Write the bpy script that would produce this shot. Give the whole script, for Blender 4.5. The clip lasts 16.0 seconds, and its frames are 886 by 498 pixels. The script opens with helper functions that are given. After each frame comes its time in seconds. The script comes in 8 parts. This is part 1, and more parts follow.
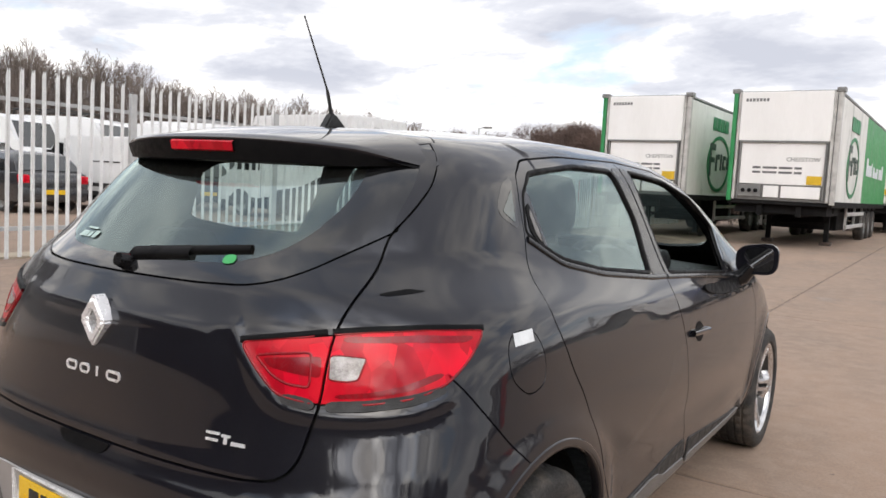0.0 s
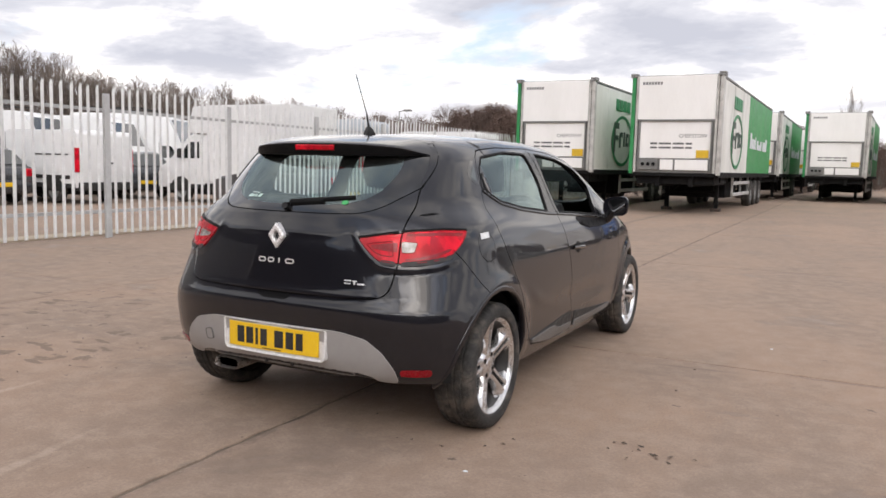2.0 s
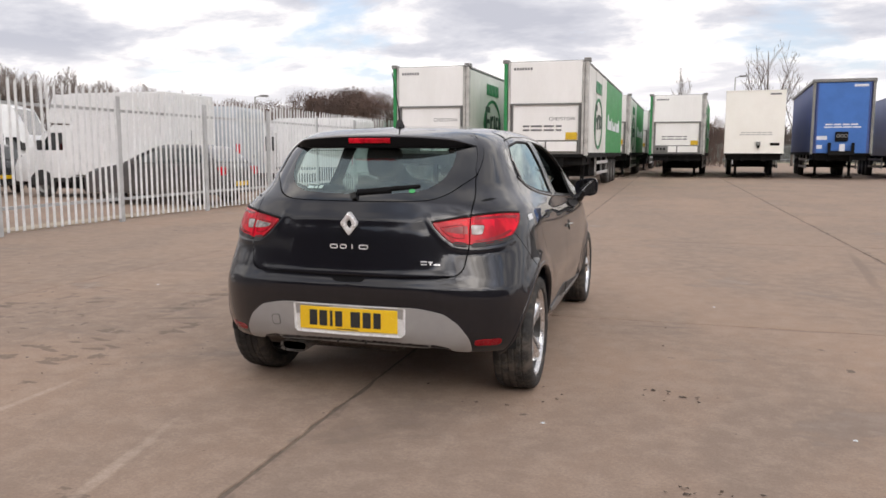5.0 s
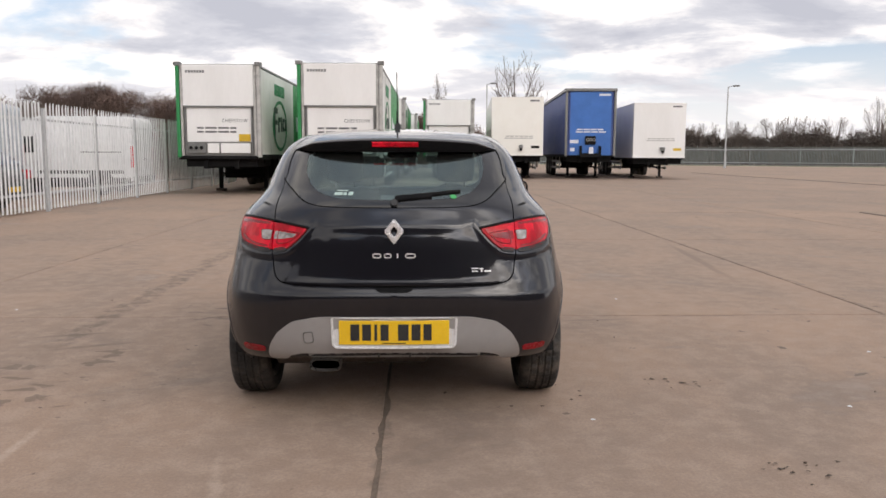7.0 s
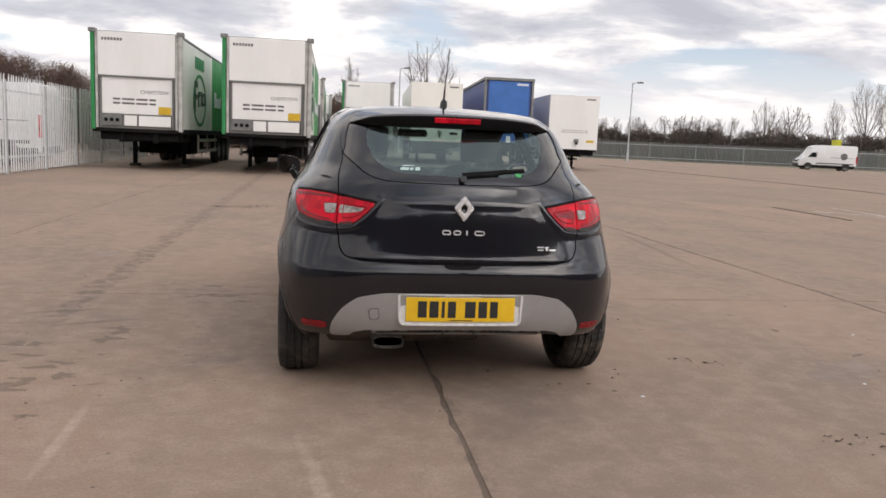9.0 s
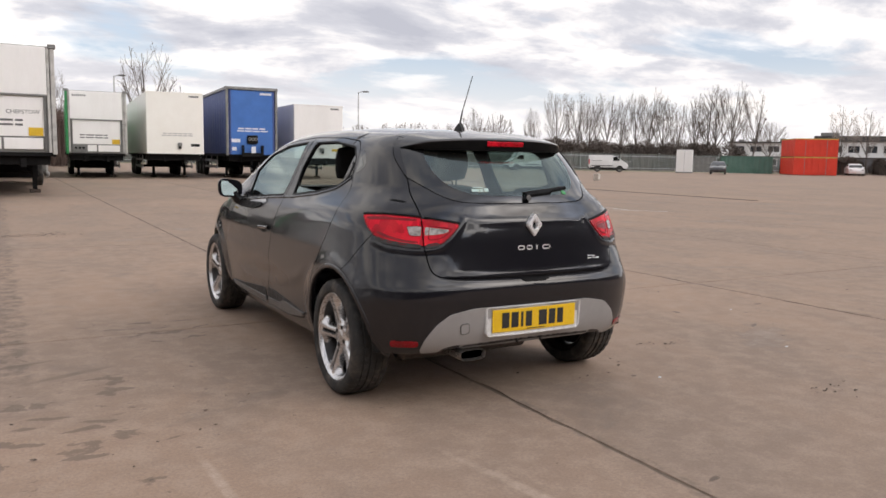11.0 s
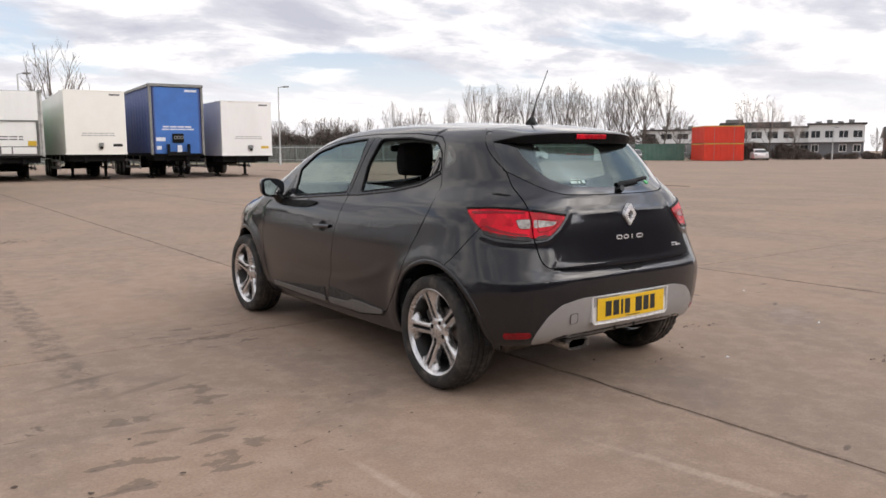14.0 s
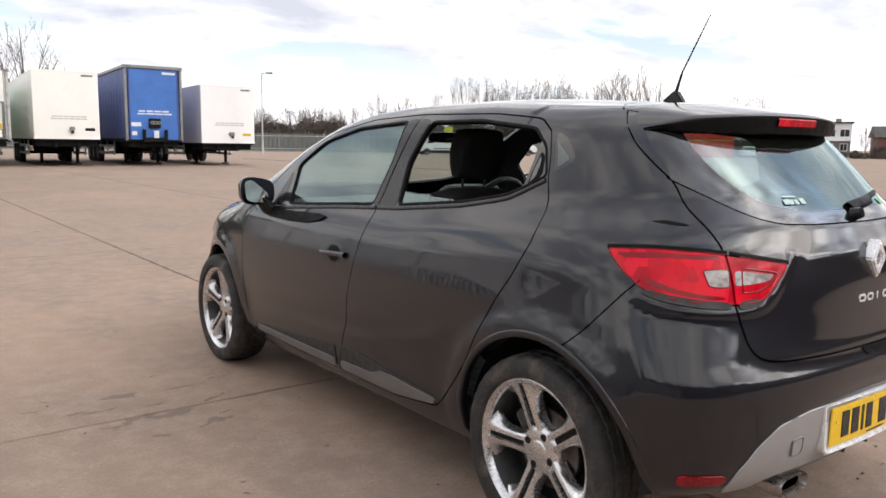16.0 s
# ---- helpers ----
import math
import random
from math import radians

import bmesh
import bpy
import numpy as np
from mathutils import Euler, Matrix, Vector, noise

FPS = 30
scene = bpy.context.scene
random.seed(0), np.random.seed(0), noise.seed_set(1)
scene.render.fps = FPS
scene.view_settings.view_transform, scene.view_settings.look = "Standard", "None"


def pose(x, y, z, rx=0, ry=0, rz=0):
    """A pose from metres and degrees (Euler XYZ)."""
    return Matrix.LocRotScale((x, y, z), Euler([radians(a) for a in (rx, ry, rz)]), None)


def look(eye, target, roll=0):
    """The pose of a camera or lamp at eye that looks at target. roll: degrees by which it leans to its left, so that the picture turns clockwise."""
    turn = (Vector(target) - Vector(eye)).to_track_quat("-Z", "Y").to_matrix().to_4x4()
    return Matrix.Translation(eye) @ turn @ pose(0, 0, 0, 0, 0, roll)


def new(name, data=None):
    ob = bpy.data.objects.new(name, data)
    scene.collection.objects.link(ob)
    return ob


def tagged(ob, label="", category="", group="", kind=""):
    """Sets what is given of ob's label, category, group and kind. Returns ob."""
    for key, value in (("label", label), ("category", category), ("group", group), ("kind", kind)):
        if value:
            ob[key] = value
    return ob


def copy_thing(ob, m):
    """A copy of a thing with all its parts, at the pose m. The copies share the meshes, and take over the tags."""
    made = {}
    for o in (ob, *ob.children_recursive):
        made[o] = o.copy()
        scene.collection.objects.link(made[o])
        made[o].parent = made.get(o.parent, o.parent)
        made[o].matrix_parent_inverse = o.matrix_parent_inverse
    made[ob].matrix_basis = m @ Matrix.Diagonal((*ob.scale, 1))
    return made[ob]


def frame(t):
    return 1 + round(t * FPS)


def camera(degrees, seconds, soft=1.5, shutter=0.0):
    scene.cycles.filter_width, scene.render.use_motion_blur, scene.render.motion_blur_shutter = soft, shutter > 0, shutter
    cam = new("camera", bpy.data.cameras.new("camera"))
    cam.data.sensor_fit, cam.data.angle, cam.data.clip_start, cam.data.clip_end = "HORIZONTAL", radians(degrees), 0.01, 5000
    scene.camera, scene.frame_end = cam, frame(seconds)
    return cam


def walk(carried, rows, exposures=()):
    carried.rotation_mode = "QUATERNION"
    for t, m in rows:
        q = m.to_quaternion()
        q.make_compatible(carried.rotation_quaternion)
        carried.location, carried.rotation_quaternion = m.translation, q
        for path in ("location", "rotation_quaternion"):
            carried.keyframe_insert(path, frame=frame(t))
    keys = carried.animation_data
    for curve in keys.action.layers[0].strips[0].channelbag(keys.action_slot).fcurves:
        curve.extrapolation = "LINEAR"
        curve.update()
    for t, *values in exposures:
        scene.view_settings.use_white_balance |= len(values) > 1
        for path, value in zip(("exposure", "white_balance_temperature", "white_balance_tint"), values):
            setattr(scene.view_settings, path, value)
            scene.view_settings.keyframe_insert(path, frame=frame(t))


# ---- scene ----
cam = camera(59.5, 16.0, 1.6)
PATH = [
    (0, (1.579, -1.614, 1.281), (0.49, 0.055, 1.106), 3.0),
    (0.5, (1.707, -2.089, 1.276), (0.686, -0.378, 1.106), 4.0),
    (1, (1.895, -2.552, 1.273), (0.915, -0.822, 1.06), 4.2),
    (1.5, (2.121, -2.957, 1.282), (1.16, -1.22, 1.04), 3.4),
    (2, (2.292, -3.39, 1.266), (1.382, -1.623, 1.052), 1.4),
    (2.5, (2.46, -3.612, 1.272), (1.558, -1.837, 1.085), 0.8),
    (3, (2.503, -3.72, 1.281), (1.607, -1.944, 1.066), -0.3),
    (5.5, (1.065, -4.15, 1.283), (0.658, -2.207, 1.034), 0.6),
    (6, (0.641, -4.122, 1.259), (0.385, -2.154, 1.01), 0.7),
    (6.5, (0.348, -4.102, 1.26), (0.235, -2.121, 1.009), 0.2),
    (7, (0.106, -4.216, 1.292), (0.174, -2.232, 1.049), 0.2),
    (7.5, (0.081, -4.199, 1.292), (0.08, -2.214, 1.047), -1.3),
    (8, (0.041, -4.175, 1.279), (0.06, -2.19, 1.033), -0.4),
    (8.5, (-0.263, -4.175, 1.269), (-0.027, -2.204, 1.025), 2.5),
    (9, (-0.677, -4.143, 1.236), (-0.355, -2.189, 0.962), 2.5),
    (9.5, (-1.07, -4.033, 1.251), (-0.613, -2.107, 0.967), 1.2),
    (10, (-1.543, -4.02, 1.253), (-0.88, -2.153, 0.984), 1.3),
    (12.5, (-3.13, -3.42, 1.284), (-1.959, -1.812, 1.071), -0.1),
    (13, (-3.249, -3.481, 1.29), (-2.086, -1.867, 1.078), -0.4),
    (13.5, (-3.264, -3.472, 1.286), (-2.104, -1.857, 1.068), -0.2),
    (14, (-3.168, -3.306, 1.259), (-2.003, -1.698, 1.011), -0.3),
    (14.5, (-2.976, -2.989, 1.283), (-1.827, -1.369, 1.053), 0.5),
    (15, (-2.845, -2.558, 1.261), (-1.675, -0.954, 1.016), 0.5),
    (15.5, (-2.663, -2.134, 1.244), (-1.455, -0.566, 0.963), -0.8),
    (16, (-2.464, -1.66, 1.257), (-1.263, -0.083, 0.988), 0.8),
]
walk(cam, [(t, look(eye, target, roll)) for t, eye, target, roll in PATH],
     [(0, 0.22, 6800, 12), (1, 0.26, 6850, 13), (3, 0.04, 6880, 14), (5.5, 0.03, 6930, 14), (9, -0.08, 6950, 14), (12.5, 0.0, 6900, 14), (14.5, 0.10, 6880, 14), (16, 0.38, 6800, 13)])

# ---- sky and sun: broken bright cloud, a veiled sun behind the viewer's right ----
SUN_WAY = Vector((0.60, -0.80, 0.62)).normalized()
world = bpy.data.worlds.new("cloudy_sky")
scene.world = world
world.use_nodes = True
wt = world.node_tree
back = wt.nodes["Background"]
sky = wt.nodes.new("ShaderNodeTexSky")
sky.sky_type = "NISHITA"
sky.sun_disc = False
sky.sun_elevation = math.asin(SUN_WAY.z)
sky.sun_rotation = math.atan2(SUN_WAY.x, SUN_WAY.y)
sky.air_density, sky.dust_density = 1.0, 1.5


def wnode(kind, **values):
    n = wt.nodes.new(kind)
    for k, v in values.items():
        n.inputs[k].default_value = v
    return n


def wmath(op, a, b=None):
    n = wt.nodes.new("ShaderNodeMath")
    n.operation = op
    for k, v in enumerate((a, b)):
        if isinstance(v, bpy.types.NodeSocket):
            wt.links.new(v, n.inputs[k])
        elif v is not None:
            n.inputs[k].default_value = v
    return n.outputs[0]


way = wt.nodes.new("ShaderNodeTexCoord").outputs["Generated"]
sep = wt.nodes.new("ShaderNodeSeparateXYZ")
wt.links.new(way, sep.inputs[0])
rise = wmath("ADD", wmath("MAXIMUM", sep.outputs["Z"], 0.0), 0.20)
flat = wt.nodes.new("ShaderNodeCombineXYZ")
wt.links.new(wmath("DIVIDE", sep.outputs["X"], rise), flat.inputs[0])
wt.links.new(wmath("DIVIDE", sep.outputs["Y"], rise), flat.inputs[1])


def cloud_noise(scale, detail, rough, shift):
    m = wt.nodes.new("ShaderNodeMapping")
    m.inputs["Location"].default_value = (shift, shift * 0.7, 0)
    m.inputs["Rotation"].default_value = (0, 0, 0.5)
    m.inputs["Scale"].default_value = (1.0, 1.25, 1.0)
    wt.links.new(flat.outputs[0], m.inputs[0])
    n = wnode("ShaderNodeTexNoise", Scale=scale, Detail=detail, Roughness=rough, Distortion=0.25)
    wt.links.new(m.outputs[0], n.inputs["Vector"])
    return n.outputs["Fac"]


def wramp(fac, stops):
    r = wt.nodes.new("ShaderNodeValToRGB")
    while len(r.color_ramp.elements) < len(stops):
        r.color_ramp.elements.new(0.5)
    for e, (p, c) in zip(r.color_ramp.elements, stops):
        e.position, e.color = p, (*c, 1)
    wt.links.new(fac, r.inputs[0])
    return r.outputs[0]


def wmix(fac, a, b):
    x = wt.nodes.new("ShaderNodeMix")
    x.data_type = "RGBA"
    for k, v in ((0, fac), (6, a), (7, b)):
        if isinstance(v, bpy.types.NodeSocket):
            wt.links.new(v, x.inputs[k])
        else:
            x.inputs[k].default_value = v if k == 0 else (*v, 1)
    return x.outputs[2]


tone = wramp(cloud_noise(1.55, 10, 0.58, 3.1), [(0.35, (0.50, 0.54, 0.63)), (0.455, (0.65, 0.69, 0.77)), (0.53, (0.95, 0.97, 1.0)), (0.63, (1.30, 1.30, 1.28))])
cover = wramp(cloud_noise(1.0, 8, 0.56, 11.7), [(0.37, (0, 0, 0)), (0.46, (1, 1, 1))])
scaled = wt.nodes.new("ShaderNodeVectorMath")
scaled.operation = "SCALE"
scaled.inputs["Scale"].default_value = 0.13
wt.links.new(sky.outputs[0], scaled.inputs[0])
blue = wmix(0.55, scaled.outputs[0], (0.62, 0.74, 0.92))
clouds = wmix(cover, blue, tone)
# the cloud is brightest round the veiled sun
near = wt.nodes.new("ShaderNodeVectorMath")
near.operation = "DOT_PRODUCT"
wt.links.new(way, near.inputs[0])
near.inputs[1].default_value = SUN_WAY
glow = wmath("MULTIPLY", wramp(near.outputs["Value"], [(0.70, (0, 0, 0)), (0.98, (1, 1, 1))]), wramp(cloud_noise(2.2, 6, 0.55, 7.3), [(0.42, (0.1, 0.1, 0.1)), (0.60, (1, 1, 1))]))
boost = wt.nodes.new("ShaderNodeVectorMath")
boost.operation = "SCALE"
wt.links.new(clouds, boost.inputs[0])
wt.links.new(wmath("ADD", wmath("MULTIPLY", glow, 3.6), 1.0), boost.inputs["Scale"])
clouds = boost.outputs[0]
hazy = wmix(wramp(sep.outputs["Z"], [(0.0, (1, 1, 1)), (0.12, (0, 0, 0))]), clouds, (0.92, 0.935, 0.97))
wt.links.new(hazy, back.inputs[0])
back.inputs[1].default_value = 1.12
lamp_data = bpy.data.lights.new("sun", "SUN")
lamp_data.energy, lamp_data.angle, lamp_data.color = 0.40, radians(30), (1.0, 0.94, 0.86)
sun = new("sun", lamp_data)
sun.matrix_basis = look(SUN_WAY * 60, (0, 0, 0))

# ---- small tools ----
def thing(name, label, category, group="", kind="", at=(0, 0, 0), turn=0.0):
    """An Empty that carries the parts of one thing."""
    ob = new(name)
    ob.empty_display_size = 0.2
    ob.matrix_basis = pose(at[0], at[1], at[2], 0, 0, turn)
    return tagged(ob, label, category, group, kind)


def mesh_of(name, verts, faces, material, smooth=False, normals=None):
    me = bpy.data.meshes.new(name)
    me.from_pydata([tuple(v) for v in verts], [], [tuple(f) for f in faces])
    me.materials.append(material)
    if smooth:
        me.polygons.foreach_set("use_smooth", [True] * len(me.polygons))
    if normals is not None:
        me.normals_split_custom_set_from_vertices([tuple(n) for n in normals])
    me.update()
    return me


def part(name, bm, material, parent, label="", smooth=False, m=None):
    """Link a bmesh, or a ready mesh, as one mesh object under a thing or a part."""
    if isinstance(bm, bmesh.types.BMesh):
        me = bpy.data.meshes.new(name)
        bmesh.ops.recalc_face_normals(bm, faces=bm.faces)
        bm.to_mesh(me)
        bm.free()
        me.materials.append(material)
        if smooth:
            me.polygons.foreach_set("use_smooth", [True] * len(me.polygons))
            me.set_sharp_from_angle(angle=radians(38))
    else:
        me = bm
    ob = new(name, me)
    ob.parent = parent
    if m is not None:
        ob.matrix_basis = m
    return tagged(ob, label)


def lone(name, bm, material, label, category, group="", kind="", m=None, smooth=False):
    """A thing of a single mesh."""
    ob = part(name, bm, material, None, label, smooth, m)
    return tagged(ob, label, category, group, kind)


def add_box(bm, x0, x1, y0, y1, z0, z1, bevel=0.0, m=None):
    got = bmesh.ops.create_cube(bm, size=1)["verts"]
    for v in got:
        v.co = Vector(((x0 + x1) / 2 + v.co.x * (x1 - x0), (y0 + y1) / 2 + v.co.y * (y1 - y0), (z0 + z1) / 2 + v.co.z * (z1 - z0)))
    if m is not None:
        for v in got:
            v.co = m @ v.co
    if bevel:
        edges = list({e for v in got for e in v.link_edges})
        bmesh.ops.bevel(bm, geom=edges, offset=bevel, segments=2, affect="EDGES", profile=0.6)
    return bm


def box(x0, x1, y0, y1, z0, z1, bevel=0.0):
    return add_box(bmesh.new(), x0, x1, y0, y1, z0, z1, bevel)


def add_tube(bm, path, radii, seg=8, caps=True):
    """A round bar along a path, thick as the radii say."""
    path = [Vector(p) for p in path]
    if not hasattr(radii, "__len__"):
        radii = [radii] * len(path)
    rings = []
    for i, p in enumerate(path):
        d = (path[min(i + 1, len(path) - 1)] - path[max(i - 1, 0)]).normalized()
        a = d.cross(Vector((0, 0, 1)))
        a = d.cross(Vector((1, 0, 0))) if a.length < 1e-3 else a
        a.normalize()
        b = d.cross(a)
        rings.append([bm.verts.new(p + (a * math.cos(2 * math.pi * k / seg) + b * math.sin(2 * math.pi * k / seg)) * radii[i]) for k in range(seg)])
    for r, q in zip(rings, rings[1:]):
        for k in range(seg):
            bm.faces.new((r[k], r[(k + 1) % seg], q[(k + 1) % seg], q[k]))
    if caps:
        bm.faces.new(rings[0][::-1])
        bm.faces.new(rings[-1])
    return bm


def add_lathe(bm, profile, seg=32, m=None, closed=False):
    """Turn a profile of (radius, along) about the x axis."""
    rings = []
    for r, x in profile:
        rings.append([bm.verts.new((x, r * math.cos(2 * math.pi * k / seg), r * math.sin(2 * math.pi * k / seg))) for k in range(seg)])
    pairs = list(zip(rings, rings[1:])) + ([(rings[-1], rings[0])] if closed else [])
    for p, q in pairs:
        for k in range(seg):
            bm.faces.new((p[k], p[(k + 1) % seg], q[(k + 1) % seg], q[k]))
    if m is not None:
        for ring in rings:
            for v in ring:
                v.co = m @ v.co
    return rings


def add_prism(bm, pts, a, b, axis="y", m=None):
    """A flat outline, made thick from a to b along an axis; pts are the other two coordinates in x, y, z order."""
    def at(p, d):
        q = {"x": (d, p[0], p[1]), "y": (p[0], d, p[1]), "z": (p[0], p[1], d)}[axis]
        return (m @ Vector(q)) if m is not None else q
    lo = [bm.verts.new(at(p, a)) for p in pts]
    hi = [bm.verts.new(at(p, b)) for p in pts]
    n = len(pts)
    bm.faces.new(lo)
    bm.faces.new(hi[::-1])
    for k in range(n):
        bm.faces.new((lo[k], lo[(k + 1) % n], hi[(k + 1) % n], hi[k]))
    return bm


def prism(pts, a, b, axis="y", bevel=0.0):
    bm = add_prism(bmesh.new(), pts, a, b, axis)
    if bevel:
        bmesh.ops.bevel(bm, geom=list(bm.edges), offset=bevel, segments=2, affect="EDGES", profile=0.6)
    return bm


# ---- materials ----
def nodes_of(name):
    mt = bpy.data.materials.new(name)
    mt.use_nodes = True
    nt = mt.node_tree
    return mt, nt, nt.nodes["Principled BSDF"]


def noise_at(nt, vector, scale, detail=4.0, rough=0.6, distortion=0.0):
    n = nt.nodes.new("ShaderNodeTexNoise")
    n.inputs["Scale"].default_value = scale
    n.inputs["Detail"].default_value = detail
    n.inputs["Roughness"].default_value = rough
    n.inputs["Distortion"].default_value = distortion
    nt.links.new(vector, n.inputs["Vector"])
    return n.outputs["Fac"]


def ramp(nt, fac, lo, hi, a=0.0, b=1.0):
    r = nt.nodes.new("ShaderNodeMapRange")
    r.interpolation_type = "SMOOTHSTEP" if lo else "LINEAR"
    for key, v in (("From Min", lo), ("From Max", hi), ("To Min", a), ("To Max", b)):
        r.inputs[key].default_value = v
    nt.links.new(fac, r.inputs["Value"])
    return r.outputs["Result"]


def mix(nt, fac, a, b):
    x = nt.nodes.new("ShaderNodeMix")
    x.data_type = "RGBA"
    for k, v in ((0, fac), (6, a), (7, b)):
        if isinstance(v, bpy.types.NodeSocket):
            nt.links.new(v, x.inputs[k])
        else:
            x.inputs[k].default_value = v if k == 0 else (*v, 1)
    return x.outputs[2]


def place_of(nt, own=False):
    if own:
        return nt.nodes.new("ShaderNodeTexCoord").outputs["Object"]
    return nt.nodes.new("ShaderNodeNewGeometry").outputs["Position"]


def stretched(nt, vector, x, y, z):
    m = nt.nodes.new("ShaderNodeMapping")
    m.inputs["Scale"].default_value = (x, y, z)
    nt.links.new(vector, m.inputs["Vector"])
    return m.outputs["Vector"]


def surface(name, base, alt=None, scale=3.0, fine=40.0, rough=0.5, rough_span=0.15, metal=0.0, bump=0.15, bump_scale=90.0,
            coat=0.0, spec=0.5, stretch=(1, 1, 1), dirt=None, dirt_lo=0.55, dirt_hi=0.75, dirt_scale=2.0, own=False, spread=0.0, grain_mix=0.45):
    """A material with coarse and fine variation, uneven gloss, fine relief and, where given, patches of dirt."""
    mt, nt, bsdf = nodes_of(name)
    p = stretched(nt, place_of(nt, own), *stretch)
    alt = alt or tuple(c * 0.78 for c in base)
    coarse, grain = noise_at(nt, p, scale, 5, 0.6), noise_at(nt, p, fine, 3, 0.7)
    colour = mix(nt, ramp(nt, coarse, 0.32, 0.68), base, alt)
    colour = mix(nt, ramp(nt, grain, 0.35, 0.75, 0, grain_mix), colour, tuple(c * 0.7 for c in base))
    if dirt:
        d = noise_at(nt, p, dirt_scale, 8, 0.68, 0.3)
        colour = mix(nt, ramp(nt, d, dirt_lo, dirt_hi, 0, 0.85), colour, dirt)
    if spread:
        info = nt.nodes.new("ShaderNodeObjectInfo")
        colour = mix(nt, ramp(nt, info.outputs["Random"], 0, 1, 0, spread), colour, tuple(c * 0.5 for c in alt))
    nt.links.new(colour, bsdf.inputs["Base Color"])
    nt.links.new(ramp(nt, grain, 0.25, 0.75, max(rough - rough_span, 0.02), min(rough + rough_span, 1)), bsdf.inputs["Roughness"])
    bsdf.inputs["Metallic"].default_value = metal
    bsdf.inputs["Specular IOR Level"].default_value = spec
    if coat:
        bsdf.inputs["Coat Weight"].default_value = coat
        bsdf.inputs["Coat Roughness"].default_value = 0.03
    if bump:
        b = nt.nodes.new("ShaderNodeBump")
        b.inputs["Strength"].default_value = bump
        b.inputs["Distance"].default_value = 0.004
        nt.links.new(noise_at(nt, p, bump_scale, 4, 0.65), b.inputs["Height"])
        nt.links.new(b.outputs["Normal"], bsdf.inputs["Normal"])
    return mt


def glass(name, tint, gloss=0.02, mirror=0.08, body=0.0):
    """A thin pane: see-through with a tint, and a mirror at grazing angles."""
    mt = bpy.data.materials.new(name)
    mt.use_nodes = True
    nt = mt.node_tree
    nt.nodes.remove(nt.nodes["Principled BSDF"])
    out = nt.nodes["Material Output"]
    clear = nt.nodes.new("ShaderNodeBsdfTransparent")
    clear.inputs["Color"].default_value = (*tint, 1)
    shine = nt.nodes.new("ShaderNodeBsdfGlossy")
    shine.inputs["Roughness"].default_value = gloss
    shine.inputs["Color"].default_value = (0.76, 0.93, 0.94, 1)
    edge = nt.nodes.new("ShaderNodeLayerWeight")
    edge.inputs["Blend"].default_value = 0.5
    rise = nt.nodes.new("ShaderNodeMath")
    rise.operation = "POWER"
    nt.links.new(edge.outputs["Facing"], rise.inputs[0])
    rise.inputs[1].default_value = 4.4
    both = nt.nodes.new("ShaderNodeMixShader")
    nt.links.new(ramp(nt, rise.outputs[0], 0, 1, mirror, 1.0), both.inputs["Fac"])
    first = clear
    if body:
        film = nt.nodes.new("ShaderNodeBsdfDiffuse")
        film.inputs["Color"].default_value = (0.32, 0.30, 0.27, 1)
        first = nt.nodes.new("ShaderNodeMixShader")
        g = nt.nodes.new("ShaderNodeNewGeometry").outputs["Position"]
        nt.links.new(ramp(nt, noise_at(nt, g, 6, 6, 0.7), 0.3, 0.8, body * 0.5, body * 1.4), first.inputs["Fac"])
        nt.links.new(clear.outputs[0], first.inputs[1])
        nt.links.new(film.outputs[0], first.inputs[2])
    nt.links.new(first.outputs[0], both.inputs[1])
    nt.links.new(shine.outputs[0], both.inputs[2])
    nt.links.new(both.outputs[0], out.inputs["Surface"])
    return mt


